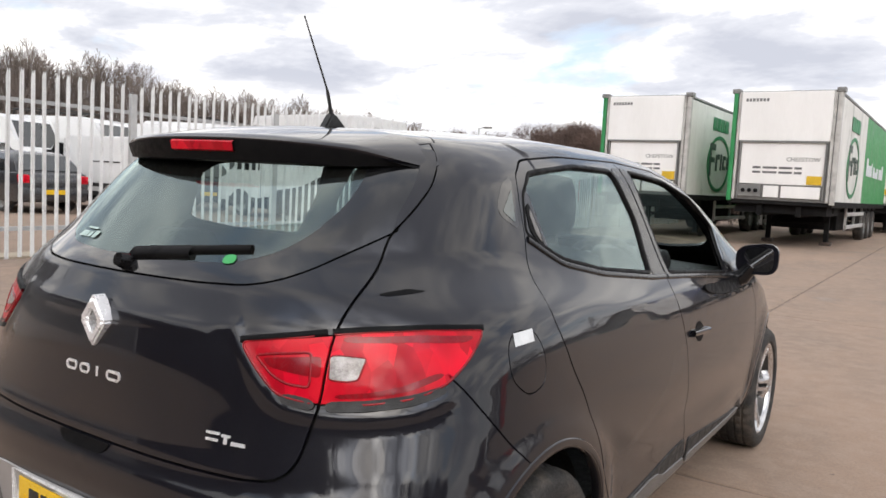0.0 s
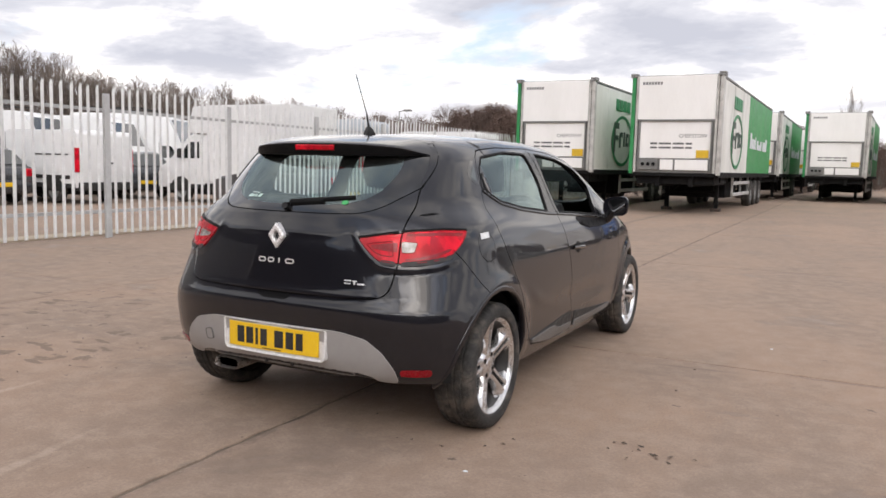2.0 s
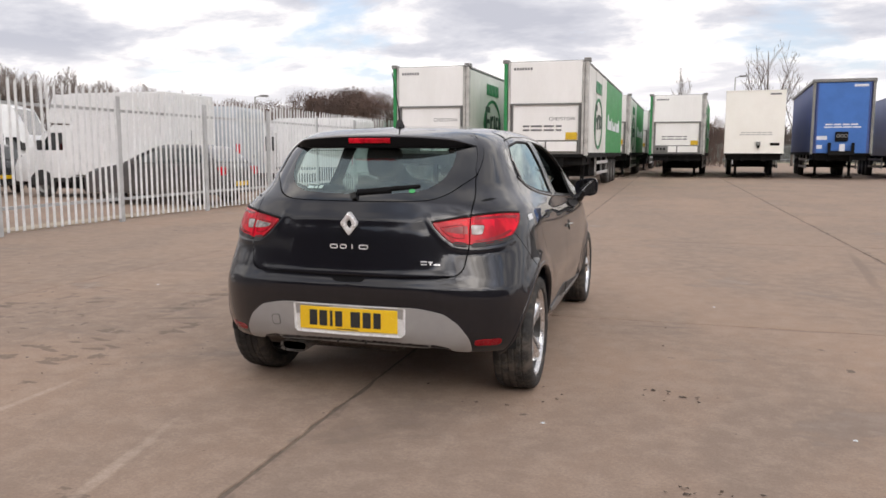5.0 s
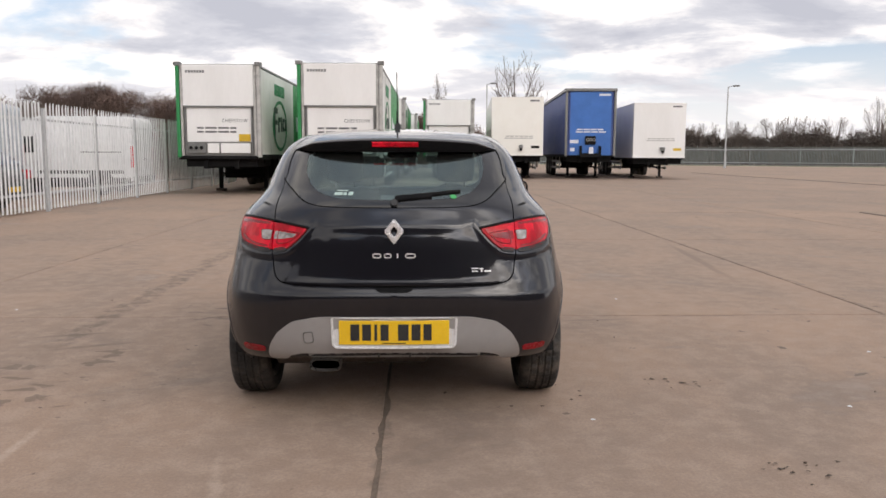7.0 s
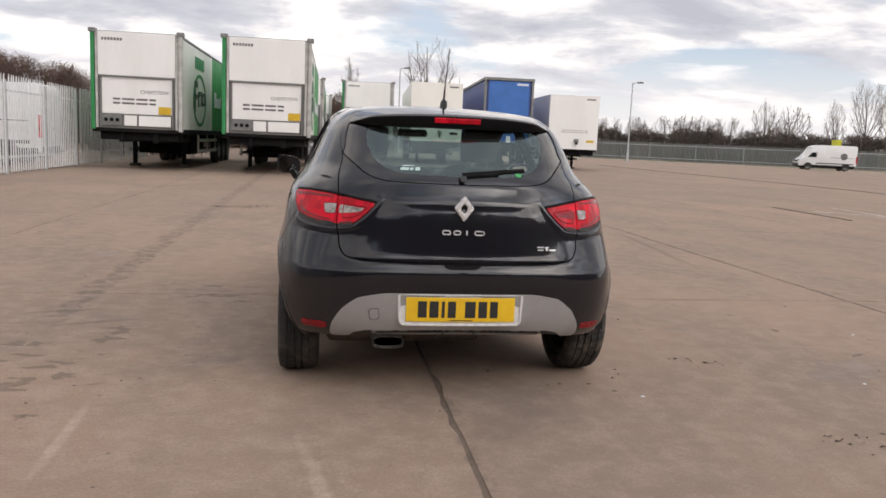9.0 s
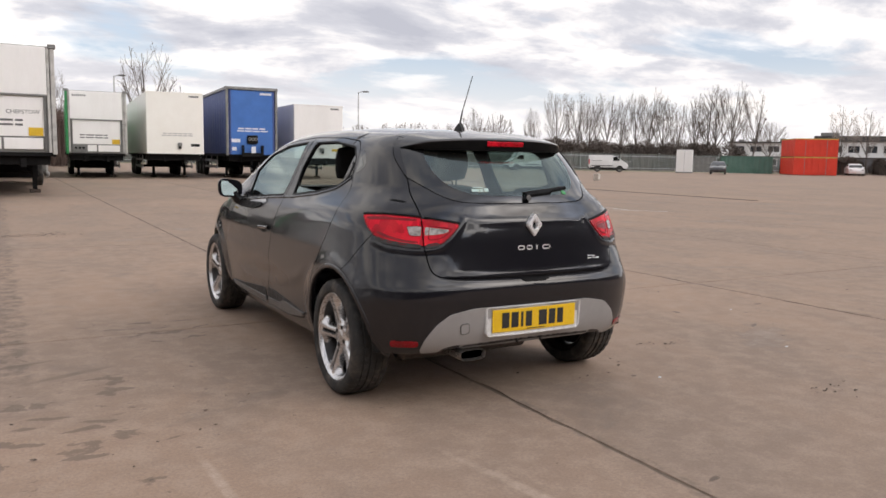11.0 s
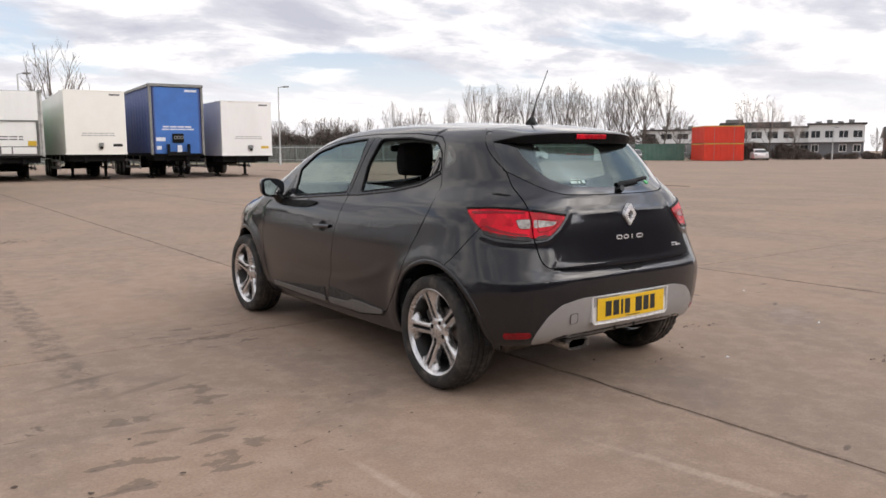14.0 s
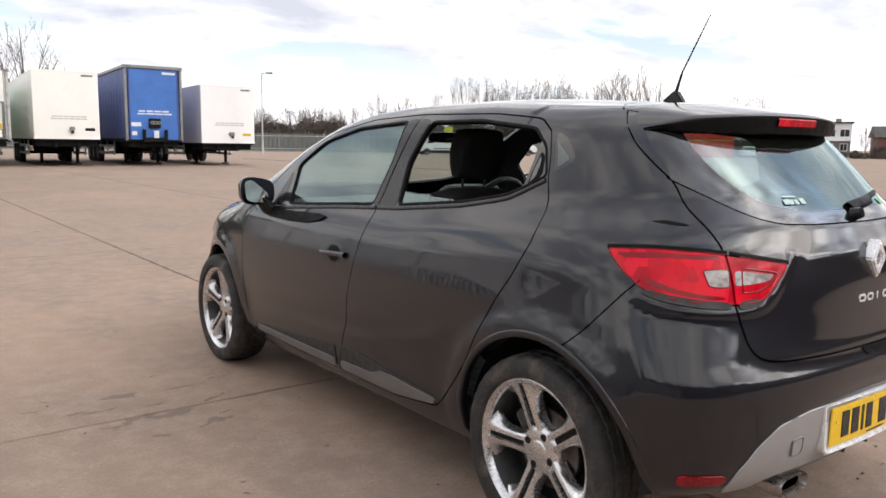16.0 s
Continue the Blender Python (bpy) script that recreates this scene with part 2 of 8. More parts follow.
def car_paint():
    """Black metallic lacquer under a coat, with dried road spray in streaks."""
    mt, nt, bsdf = nodes_of("black_car_paint")
    p = place_of(nt)
    flake = noise_at(nt, p, 900, 1, 0.5)
    colour = mix(nt, ramp(nt, flake, 0.45, 0.7), (0.0046, 0.0047, 0.0074), (0.0098, 0.0100, 0.0155))
    runs = noise_at(nt, stretched(nt, p, 7, 7, 1.3), 2.0, 5, 0.6)
    cloud = noise_at(nt, p, 3.1, 5, 0.6)
    dust = nt.nodes.new("ShaderNodeMath")
    dust.operation = "MULTIPLY"
    nt.links.new(ramp(nt, runs, 0.36, 0.78, 0.15, 1), dust.inputs[0])
    nt.links.new(ramp(nt, cloud, 0.32, 0.75, 0.0, 0.014), dust.inputs[1])
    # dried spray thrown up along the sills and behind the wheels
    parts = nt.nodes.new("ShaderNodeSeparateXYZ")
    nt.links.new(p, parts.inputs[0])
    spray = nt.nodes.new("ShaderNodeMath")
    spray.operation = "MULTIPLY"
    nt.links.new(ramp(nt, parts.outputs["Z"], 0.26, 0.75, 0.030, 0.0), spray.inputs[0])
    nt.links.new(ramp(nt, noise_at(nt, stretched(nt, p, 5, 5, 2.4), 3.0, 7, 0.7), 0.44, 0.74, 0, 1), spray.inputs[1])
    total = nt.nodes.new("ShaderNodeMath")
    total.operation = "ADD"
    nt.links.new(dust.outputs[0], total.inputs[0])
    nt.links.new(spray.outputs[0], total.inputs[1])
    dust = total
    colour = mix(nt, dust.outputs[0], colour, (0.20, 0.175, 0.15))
    nt.links.new(colour, bsdf.inputs["Base Color"])
    bsdf.inputs["Roughness"].default_value = 0.38
    bsdf.inputs["Metallic"].default_value = 0.0
    bsdf.inputs["Specular IOR Level"].default_value = 0.12
    bsdf.inputs["Coat Weight"].default_value = 1.0
    bsdf.inputs["Coat IOR"].default_value = 1.52
    film = nt.nodes.new("ShaderNodeMath")
    film.operation = "MULTIPLY"
    nt.links.new(ramp(nt, parts.outputs["Z"], 0.45, 0.92, 1.0, 0.0), film.inputs[0])
    nt.links.new(ramp(nt, noise_at(nt, stretched(nt, p, 6, 6, 1.0), 2.2, 6, 0.65), 0.30, 0.70, 0.04, 0.13), film.inputs[1])
    dull = nt.nodes.new("ShaderNodeMath")
    dull.operation = "ADD"
    nt.links.new(ramp(nt, dust.outputs[0], 0.0, 0.1, 0.010, 0.07), dull.inputs[0])
    nt.links.new(film.outputs[0], dull.inputs[1])
    nt.links.new(dull.outputs[0], bsdf.inputs["Coat Roughness"])
    b = nt.nodes.new("ShaderNodeBump")
    b.inputs["Strength"].default_value = 0.06
    b.inputs["Distance"].default_value = 0.002
    nt.links.new(noise_at(nt, p, 9, 2, 0.5), b.inputs["Height"])
    nt.links.new(b.outputs["Normal"], bsdf.inputs["Coat Normal"])
    return mt


def lamp_lens():
    """Clear-coated red plastic; light and dark of the reflector facets painted into its colour."""
    mt, nt, bsdf = nodes_of("red_lamp_lens")
    p = place_of(nt)
    cells = nt.nodes.new("ShaderNodeTexVoronoi")
    cells.inputs["Scale"].default_value = 30
    nt.links.new(stretched(nt, p, 1.0, 1.0, 0.55), cells.inputs["Vector"])
    tone = nt.nodes.new("ShaderNodeSeparateColor")
    nt.links.new(cells.outputs["Color"], tone.inputs[0])
    colour = mix(nt, ramp(nt, tone.outputs[0], 0.1, 0.9), (0.40, 0.003, 0.014), (0.78, 0.006, 0.028))
    colour = mix(nt, ramp(nt, noise_at(nt, p, 9, 3, 0.5), 0.40, 0.62, 0, 0.65), colour, (0.70, 0.014, 0.026))
    colour = mix(nt, ramp(nt, noise_at(nt, p, 5, 2, 0.5), 0.46, 0.66, 0, 0.55), colour, (0.20, 0.002, 0.007))
    nt.links.new(colour, bsdf.inputs["Base Color"])
    bsdf.inputs["Roughness"].default_value = 0.3
    bsdf.inputs["Specular IOR Level"].default_value = 0.05
    bsdf.inputs["Coat Weight"].default_value = 0.36
    bsdf.inputs["Coat Roughness"].default_value = 0.02
    b = nt.nodes.new("ShaderNodeBump")
    b.inputs["Strength"].default_value = 0.5
    b.inputs["Distance"].default_value = 0.006
    nt.links.new(cells.outputs["Distance"], b.inputs["Height"])
    nt.links.new(b.outputs["Normal"], bsdf.inputs["Normal"])
    return mt


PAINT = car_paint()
GLOSS_BLACK = surface("gloss_black_trim", (0.006, 0.006, 0.007), (0.010, 0.010, 0.010), rough=0.22, rough_span=0.08, coat=0.3, spec=0.2, bump=0.02)
GLASS_BLACK = surface("black_glass_border", (0.004, 0.004, 0.005), (0.006, 0.006, 0.006), rough=0.04, rough_span=0.02, coat=1.0, spec=0.4, bump=0.0)
MATT_BLACK = surface("matt_black_plastic", (0.018, 0.018, 0.018), (0.03, 0.029, 0.028), rough=0.6, bump=0.3, bump_scale=300, dirt=(0.10, 0.085, 0.07), dirt_lo=0.6)
DARK_LINING = surface("dark_lining", (0.010, 0.010, 0.010), (0.014, 0.014, 0.014), rough=0.85, bump=0.1, spec=0.2)
SEAT_CLOTH = surface("charcoal_seat_cloth", (0.022, 0.022, 0.024), (0.035, 0.034, 0.036), scale=8, fine=220, rough=0.9, bump=0.5, bump_scale=420, spec=0.2)
CABIN_PLASTIC = surface("cabin_plastic", (0.022, 0.023, 0.025), (0.032, 0.032, 0.034), rough=0.55, bump=0.3, bump_scale=260)
SILVER_TRIM = surface("silver_painted_plastic", (0.39, 0.382, 0.377), (0.33, 0.322, 0.317), scale=2.5, fine=14, rough=0.40, rough_span=0.05, metal=0.25, bump=0.0, grain_mix=0.10,
                      dirt=(0.24, 0.205, 0.175), dirt_lo=0.50, dirt_hi=0.95, dirt_scale=2.2)
GREY_LIP = surface("grained_grey_plastic", (0.20, 0.195, 0.19), (0.16, 0.155, 0.15), scale=5, fine=160, rough=0.55, bump=0.15, bump_scale=300)
GREY_STRIP = surface("grey_door_moulding", (0.12, 0.117, 0.115), (0.15, 0.145, 0.14), scale=6, fine=200, rough=0.45, bump=0.1, coat=0.15,
                     dirt=(0.17, 0.145, 0.12), dirt_lo=0.5, dirt_hi=0.8)
CHROME = surface("chrome", (0.90, 0.90, 0.91), (0.84, 0.84, 0.85), rough=0.30, rough_span=0.08, metal=0.45, bump=0.0)
ALLOY = surface("machined_alloy", (0.74, 0.74, 0.745), (0.62, 0.61, 0.61), scale=20, fine=260, rough=0.24, rough_span=0.1, metal=0.9, bump=0.03,
                dirt=(0.22, 0.19, 0.16), dirt_lo=0.55, dirt_hi=0.85, dirt_scale=14)
ALLOY_DARK = surface("grey_wheel_paint", (0.035, 0.035, 0.036), (0.05, 0.048, 0.046), scale=15, fine=200, rough=0.4, metal=0.3, bump=0.05,
                     dirt=(0.07, 0.06, 0.05), dirt_lo=0.5, dirt_hi=0.8, dirt_scale=10)
TYRE = surface("tyre_rubber", (0.020, 0.0195, 0.019), (0.033, 0.031, 0.029), scale=9, fine=160, rough=0.78, bump=0.25, bump_scale=180,
               dirt=(0.115, 0.095, 0.078), dirt_lo=0.47, dirt_hi=0.72, dirt_scale=9)
EXHAUST_STEEL = surface("sooty_exhaust_steel", (0.42, 0.40, 0.38), (0.25, 0.22, 0.20), scale=14, fine=80, rough=0.35, metal=0.9, bump=0.05, dirt=(0.10, 0.085, 0.07), dirt_lo=0.5, dirt_hi=0.75, dirt_scale=12)
STEEL_DISC = surface("brake_steel", (0.12, 0.11, 0.105), (0.08, 0.065, 0.055), scale=12, rough=0.4, metal=0.9, bump=0.1)
RED_LENS = lamp_lens()
DEEP_RED = surface("deep_red_lens", (0.20, 0.003, 0.008), (0.30, 0.004, 0.010), scale=18, fine=90, rough=0.25, coat=0.6, bump=0.1, spec=0.1)
DARK_TRIM = surface("dull_black_trim", (0.006, 0.006, 0.007), (0.010, 0.010, 0.010), rough=0.45, bump=0.02, spec=0.06)
CLEAR_LENS = surface("clear_lamp_lens", (0.46, 0.43, 0.41), (0.15, 0.13, 0.12), scale=30, fine=150, rough=0.14, coat=0.5, bump=0.4, bump_scale=140, metal=0.1)
PLATE_YELLOW = surface("number_plate_yellow", (0.88, 0.55, 0.02), (0.82, 0.50, 0.016), scale=9, fine=120, rough=0.35, bump=0.03, coat=0.3,
                       dirt=(0.42, 0.30, 0.10), dirt_lo=0.62, dirt_hi=0.95, dirt_scale=12)
PLATE_SILVER = surface("plate_surround", (0.76, 0.755, 0.75), (0.70, 0.695, 0.69), rough=0.30, metal=0.1, bump=0.03)
INK = surface("dark_ink", (0.02, 0.02, 0.02), (0.03, 0.03, 0.03), rough=0.5, bump=0.0)
WHITE_STICKER = surface("white_sticker", (0.75, 0.77, 0.78), (0.66, 0.69, 0.70), scale=30, rough=0.45, bump=0.0)
PALE_PRINT = surface("pale_print", (0.45, 0.60, 0.56), (0.36, 0.50, 0.46), rough=0.5, bump=0.0)
GREEN_PRINT = surface("green_print", (0.05, 0.42, 0.13), (0.04, 0.34, 0.10), rough=0.5, bump=0.0)
TINTED = glass("tinted_car_glass", (0.64, 0.76, 0.73), 0.012, 0.13, 0.03)
REAR_TINT = glass("rear_window_glass", (0.58, 0.72, 0.69), 0.012, 0.145, 0.03)
QUARTER_TINT = surface("quarter_window_glass", (0.055, 0.075, 0.072), (0.08, 0.10, 0.095), scale=8, rough=0.05, rough_span=0.02, coat=1.0, bump=0.0)
MIRROR = surface("mirror_glass", (0.85, 0.86, 0.87), (0.82, 0.83, 0.84), rough=0.03, rough_span=0.01, metal=1.0, bump=0.0)

# ---- setting: yard, verges, fences ----
def yard_concrete():
    """Brown-grey worn concrete: blotches, damp patches, drag marks, grit."""
    mt, nt, bsdf = nodes_of("worn_yard_concrete")
    p = place_of(nt)
    wide = noise_at(nt, p, 0.13, 6, 0.6)
    mid = noise_at(nt, stretched(nt, p, 1.0, 0.6, 1), 0.75, 8, 0.68, 0.4)
    small = noise_at(nt, p, 6.0, 8, 0.72)
    grit = noise_at(nt, p, 70.0, 4, 0.75)
    colour = mix(nt, ramp(nt, wide, 0.32, 0.68), (0.379, 0.256, 0.181), (0.299, 0.213, 0.159))
    colour = mix(nt, ramp(nt, mid, 0.38, 0.64, 0, 0.85), colour, (0.248, 0.184, 0.143))
    colour = mix(nt, ramp(nt, small, 0.40, 0.66, 0, 0.50), colour, (0.43, 0.323, 0.25))
    blotch = noise_at(nt, stretched(nt, p, 1.0, 0.8, 1), 2.2, 9, 0.74, 0.3)
    colour = mix(nt, ramp(nt, blotch, 0.53, 0.70, 0, 0.20), colour, (0.205, 0.152, 0.120))
    # damp and oily patches with clear outlines
    stain = noise_at(nt, stretched(nt, p, 1.0, 1.35, 1), 0.62, 9, 0.66, 0.6)
    colour = mix(nt, ramp(nt, stain, 0.585, 0.64, 0, 0.34), colour, (0.128, 0.095, 0.075))
    spots = noise_at(nt, stretched(nt, p, 1.0, 2.2, 1), 3.0, 5, 0.6, 0.5)
    colour = mix(nt, ramp(nt, spots, 0.68, 0.73, 0, 0.25), colour, (0.115, 0.088, 0.070))
    # splashes and ground-in dirt where cars have stood
    def pool(cx, cy, rx, ry):
        m = nt.nodes.new("ShaderNodeMapping")
        m.vector_type = "TEXTURE"
        m.inputs["Location"].default_value = (cx, cy, 0)
        m.inputs["Scale"].default_value = (rx, ry, 1)
        nt.links.new(p, m.inputs["Vector"])
        d = nt.nodes.new("ShaderNodeVectorMath")
        d.operation = "LENGTH"
        nt.links.new(m.outputs["Vector"], d.inputs[0])
        return ramp(nt, d.outputs["Value"], 0.25, 1.15, 0.115, 0)
    blots = noise_at(nt, stretched(nt, p, 1.0, 1.7, 1), 4.6, 6, 0.60, 0.35)
    for spot in ((-2.1, 0.2, 0.9, 1.5), (-3.6, 1.0, 1.3, 1.1), (-1.4, 2.0, 0.7, 0.6), (-0.8, -2.2, 0.9, 0.6)):
        more = nt.nodes.new("ShaderNodeMath")
        more.operation = "ADD"
        nt.links.new(blots, more.inputs[0])
        nt.links.new(pool(*spot), more.inputs[1])
        colour = mix(nt, ramp(nt, more.outputs[0], 0.68 if spot[0] < 0 else 0.71, 0.72 if spot[0] < 0 else 0.75, 0, 0.62), colour, (0.118, 0.088, 0.070))

    def streak(x0, y0, x1, y1, half, strength):
        way = Vector((x1 - x0, y1 - y0, 0))
        m = nt.nodes.new("ShaderNodeMapping")
        m.vector_type = "TEXTURE"
        m.inputs["Location"].default_value = ((x0 + x1) / 2, (y0 + y1) / 2, 0)
        m.inputs["Rotation"].default_value = (0, 0, math.atan2(way.y, way.x))
        m.inputs["Scale"].default_value = (way.length / 2, half, 1)
        warped = nt.nodes.new("ShaderNodeVectorMath")
        warped.operation = "MULTIPLY_ADD"
        nt.links.new(noise_at(nt, p, 1.3, 3, 0.5), warped.inputs[0])
        warped.inputs[1].default_value = (0.10, 0.10, 0)
        nt.links.new(p, warped.inputs[2])
        nt.links.new(warped.outputs[0], m.inputs["Vector"])
        d = nt.nodes.new("ShaderNodeVectorMath")
        d.operation = "LENGTH"
        nt.links.new(m.outputs["Vector"], d.inputs[0])
        fade = ramp(nt, d.outputs["Value"], 0.35, 1.0, strength, 0)
        torn = nt.nodes.new("ShaderNodeMath")
        torn.operation = "MULTIPLY"
        nt.links.new(fade, torn.inputs[0])
        nt.links.new(ramp(nt, small, 0.30, 0.62, 0.25, 1), torn.inputs[1])
        return torn.outputs[0]
    for mark in ((-1.63, -0.35, -1.60, -1.5, 0.035, 0.6), (-0.72, -0.8, -0.45, -2.3, 0.040, 0.6), (2.2, -1.0, 2.9, -2.6, 0.05, 0.4), (-3.2, -0.6, -3.0, -2.0, 0.05, 0.4)):
        colour = mix(nt, streak(*mark), colour, (0.50, 0.39, 0.31))
    for mark in ((-2.3, 0.9, -1.7, 1.15, 0.05, 0.7), (-2.6, 1.25, -1.95, 1.45, 0.04, 0.7), (2.0, 1.9, 3.0, 1.95, 0.025, 0.6), (1.2, 1.75, 1.9, 1.8, 0.03, 0.5), (3.4, 3.2, 3.9, 7.5, 0.08, 0.5)):
        colour = mix(nt, streak(*mark), colour, (0.125, 0.094, 0.074))
    # pale scuffs and drag marks
    drag = noise_at(nt, stretched(nt, p, 2.6, 0.35, 1), 0.9, 7, 0.7)
    colour = mix(nt, ramp(nt, drag, 0.60, 0.78, 0, 0.25), colour, (0.46, 0.36, 0.29))
    # a dark worn band along the yard, and the sealed joints' tar smears
    sep_xyz = nt.nodes.new("ShaderNodeSeparateXYZ")
    nt.links.new(p, sep_xyz.inputs[0])

    def band(x0, half, lo, hi, strength):
        wob = nt.nodes.new("ShaderNodeMath")
        wob.operation = "MULTIPLY_ADD"
        nt.links.new(noise_at(nt, p, 1.6, 5, 0.65), wob.inputs[0])
        wob.inputs[1].default_value = 0.34
        nt.links.new(sep_xyz.outputs["X"], wob.inputs[2])
        off = nt.nodes.new("ShaderNodeMath")
        off.operation = "SUBTRACT"
        nt.links.new(wob.outputs[0], off.inputs[0])
        off.inputs[1].default_value = x0 + 0.17
        size = nt.nodes.new("ShaderNodeMath")
        size.operation = "ABSOLUTE"
        nt.links.new(off.outputs[0], size.inputs[0])
        edge = ramp(nt, size.outputs[0], half * 0.4, half, 1, 0)
        torn = ramp(nt, noise_at(nt, p, 9.0, 6, 0.7), lo, hi, 0, strength)
        both = nt.nodes.new("ShaderNodeMath")
        both.operation = "MULTIPLY"
        nt.links.new(edge, both.inputs[0])
        nt.links.new(torn, both.inputs[1])
        return both.outputs[0]

    worn = nt.nodes.new("ShaderNodeMath")
    worn.operation = "MULTIPLY"
    nt.links.new(band(-2.35, 0.13, 0.40, 0.60, 0.7), worn.inputs[0])
    nt.links.new(ramp(nt, sep_xyz.outputs["Y"], 0.6, 1.3, 0, 1), worn.inputs[1])
    colour = mix(nt, worn.outputs[0], colour, (0.130, 0.100, 0.080))
    colour = mix(nt, band(-0.05, 0.045, 0.42, 0.62, 0.5), colour, (0.110, 0.085, 0.068))
    colour = mix(nt, band(3.95, 0.05, 0.38, 0.62, 0.6), colour, (0.120, 0.092, 0.074))
    colour = mix(nt, ramp(nt, grit, 0.34, 0.70, 0, 0.42), colour, (0.17, 0.128, 0.100))
    info = nt.nodes.new("ShaderNodeObjectInfo")
    colour = mix(nt, ramp(nt, info.outputs["Random"], 0, 1, 0, 0.16), colour, (0.24, 0.19, 0.155))
    nt.links.new(colour, bsdf.inputs["Base Color"])
    nt.links.new(ramp(nt, stain, 0.57, 0.70, 0.86, 0.55), bsdf.inputs["Roughness"])
    bsdf.inputs["Specular IOR Level"].default_value = 0.32
    add = nt.nodes.new("ShaderNodeMath")
    add.operation = "ADD"
    nt.links.new(grit, add.inputs[0])
    nt.links.new(small, add.inputs[1])
    b = nt.nodes.new("ShaderNodeBump")
    b.inputs["Strength"].default_value = 0.35
    b.inputs["Distance"].default_value = 0.006
    nt.links.new(add.outputs[0], b.inputs["Height"])
    nt.links.new(b.outputs["Normal"], bsdf.inputs["Normal"])
    return mt


YARD = yard_concrete()
JOINT_DIRT = surface("joint_dirt", (0.125, 0.094, 0.072), (0.18, 0.135, 0.102), scale=3, fine=40, rough=0.95, bump=0.5, bump_scale=40)
VERGE = surface("winter_grass", (0.115, 0.125, 0.050), (0.19, 0.165, 0.085), scale=0.6, fine=9, rough=0.95, bump=0.8, bump_scale=14, dirt=(0.24, 0.19, 0.14), dirt_scale=0.35)
PALE_GRIT = surface("pale_grit", (0.48, 0.40, 0.30), (0.38, 0.31, 0.235), scale=0.8, fine=20, rough=0.95, bump=0.4)
GALVANISED = surface("galvanised_steel", (0.80, 0.81, 0.81), (0.66, 0.67, 0.67), scale=6, fine=70, rough=0.40, metal=0.15, bump=0.05, spread=0.2)
GALVANISED_POST = surface("galvanised_post", (0.52, 0.53, 0.53), (0.42, 0.43, 0.43), scale=5, fine=60, rough=0.5, metal=0.15, bump=0.05)

ground = lone("ground", box(-900, 900, -900, 900, -0.25, -0.012), YARD, "brown worn concrete ground of the yard", "ground", kind="structure")


def ribbon(name, line, width, z, material, label, category="verge", kind="structure"):
    """A flat strip of ground along a line, with a little thickness."""
    bm = bmesh.new()
    line = [Vector((*q, 0)) for q in line]
    rows = []
    for i, q in enumerate(line):
        d = (line[min(i + 1, len(line) - 1)] - line[max(i - 1, 0)]).normalized()
        n = Vector((-d.y, d.x, 0)) * width / 2
        rows.append([bm.verts.new(q + n + Vector((0, 0, z))), bm.verts.new(q - n + Vector((0, 0, z)))])
    for (a, b), (c, d) in zip(rows, rows[1:]):
        bm.faces.new((a, b, d, c))
    got = bmesh.ops.extrude_face_region(bm, geom=list(bm.faces))
    for v in got["geom"]:
        if isinstance(v, bmesh.types.BMVert):
            v.co.z = -0.05
    return lone(name, bm, material, label, category, kind=kind)


FAR_FENCE = [(-2.0, 104.0), (20.0, 97.0), (40.0, 88.0), (58.0, 77.0), (76.0, 70.5), (92.0, 64.0)]
ribbon("verge", [(x + 0.8, y + 1.5) for x, y in FAR_FENCE], 6.0, 0.03, VERGE, "rough winter grass along the far fence")
ribbon("verge_edge", [(x - 1.3, y - 3.2) for x, y in FAR_FENCE], 4.4, 0.012, PALE_GRIT, "pale gritty edge of the yard")
ribbon("verge", [(-8.75, -14.0), (-8.75, 10.0), (-8.6, 32.0)], 0.5, 0.016, PALE_GRIT, "narrow strip of pale grit under the fence")


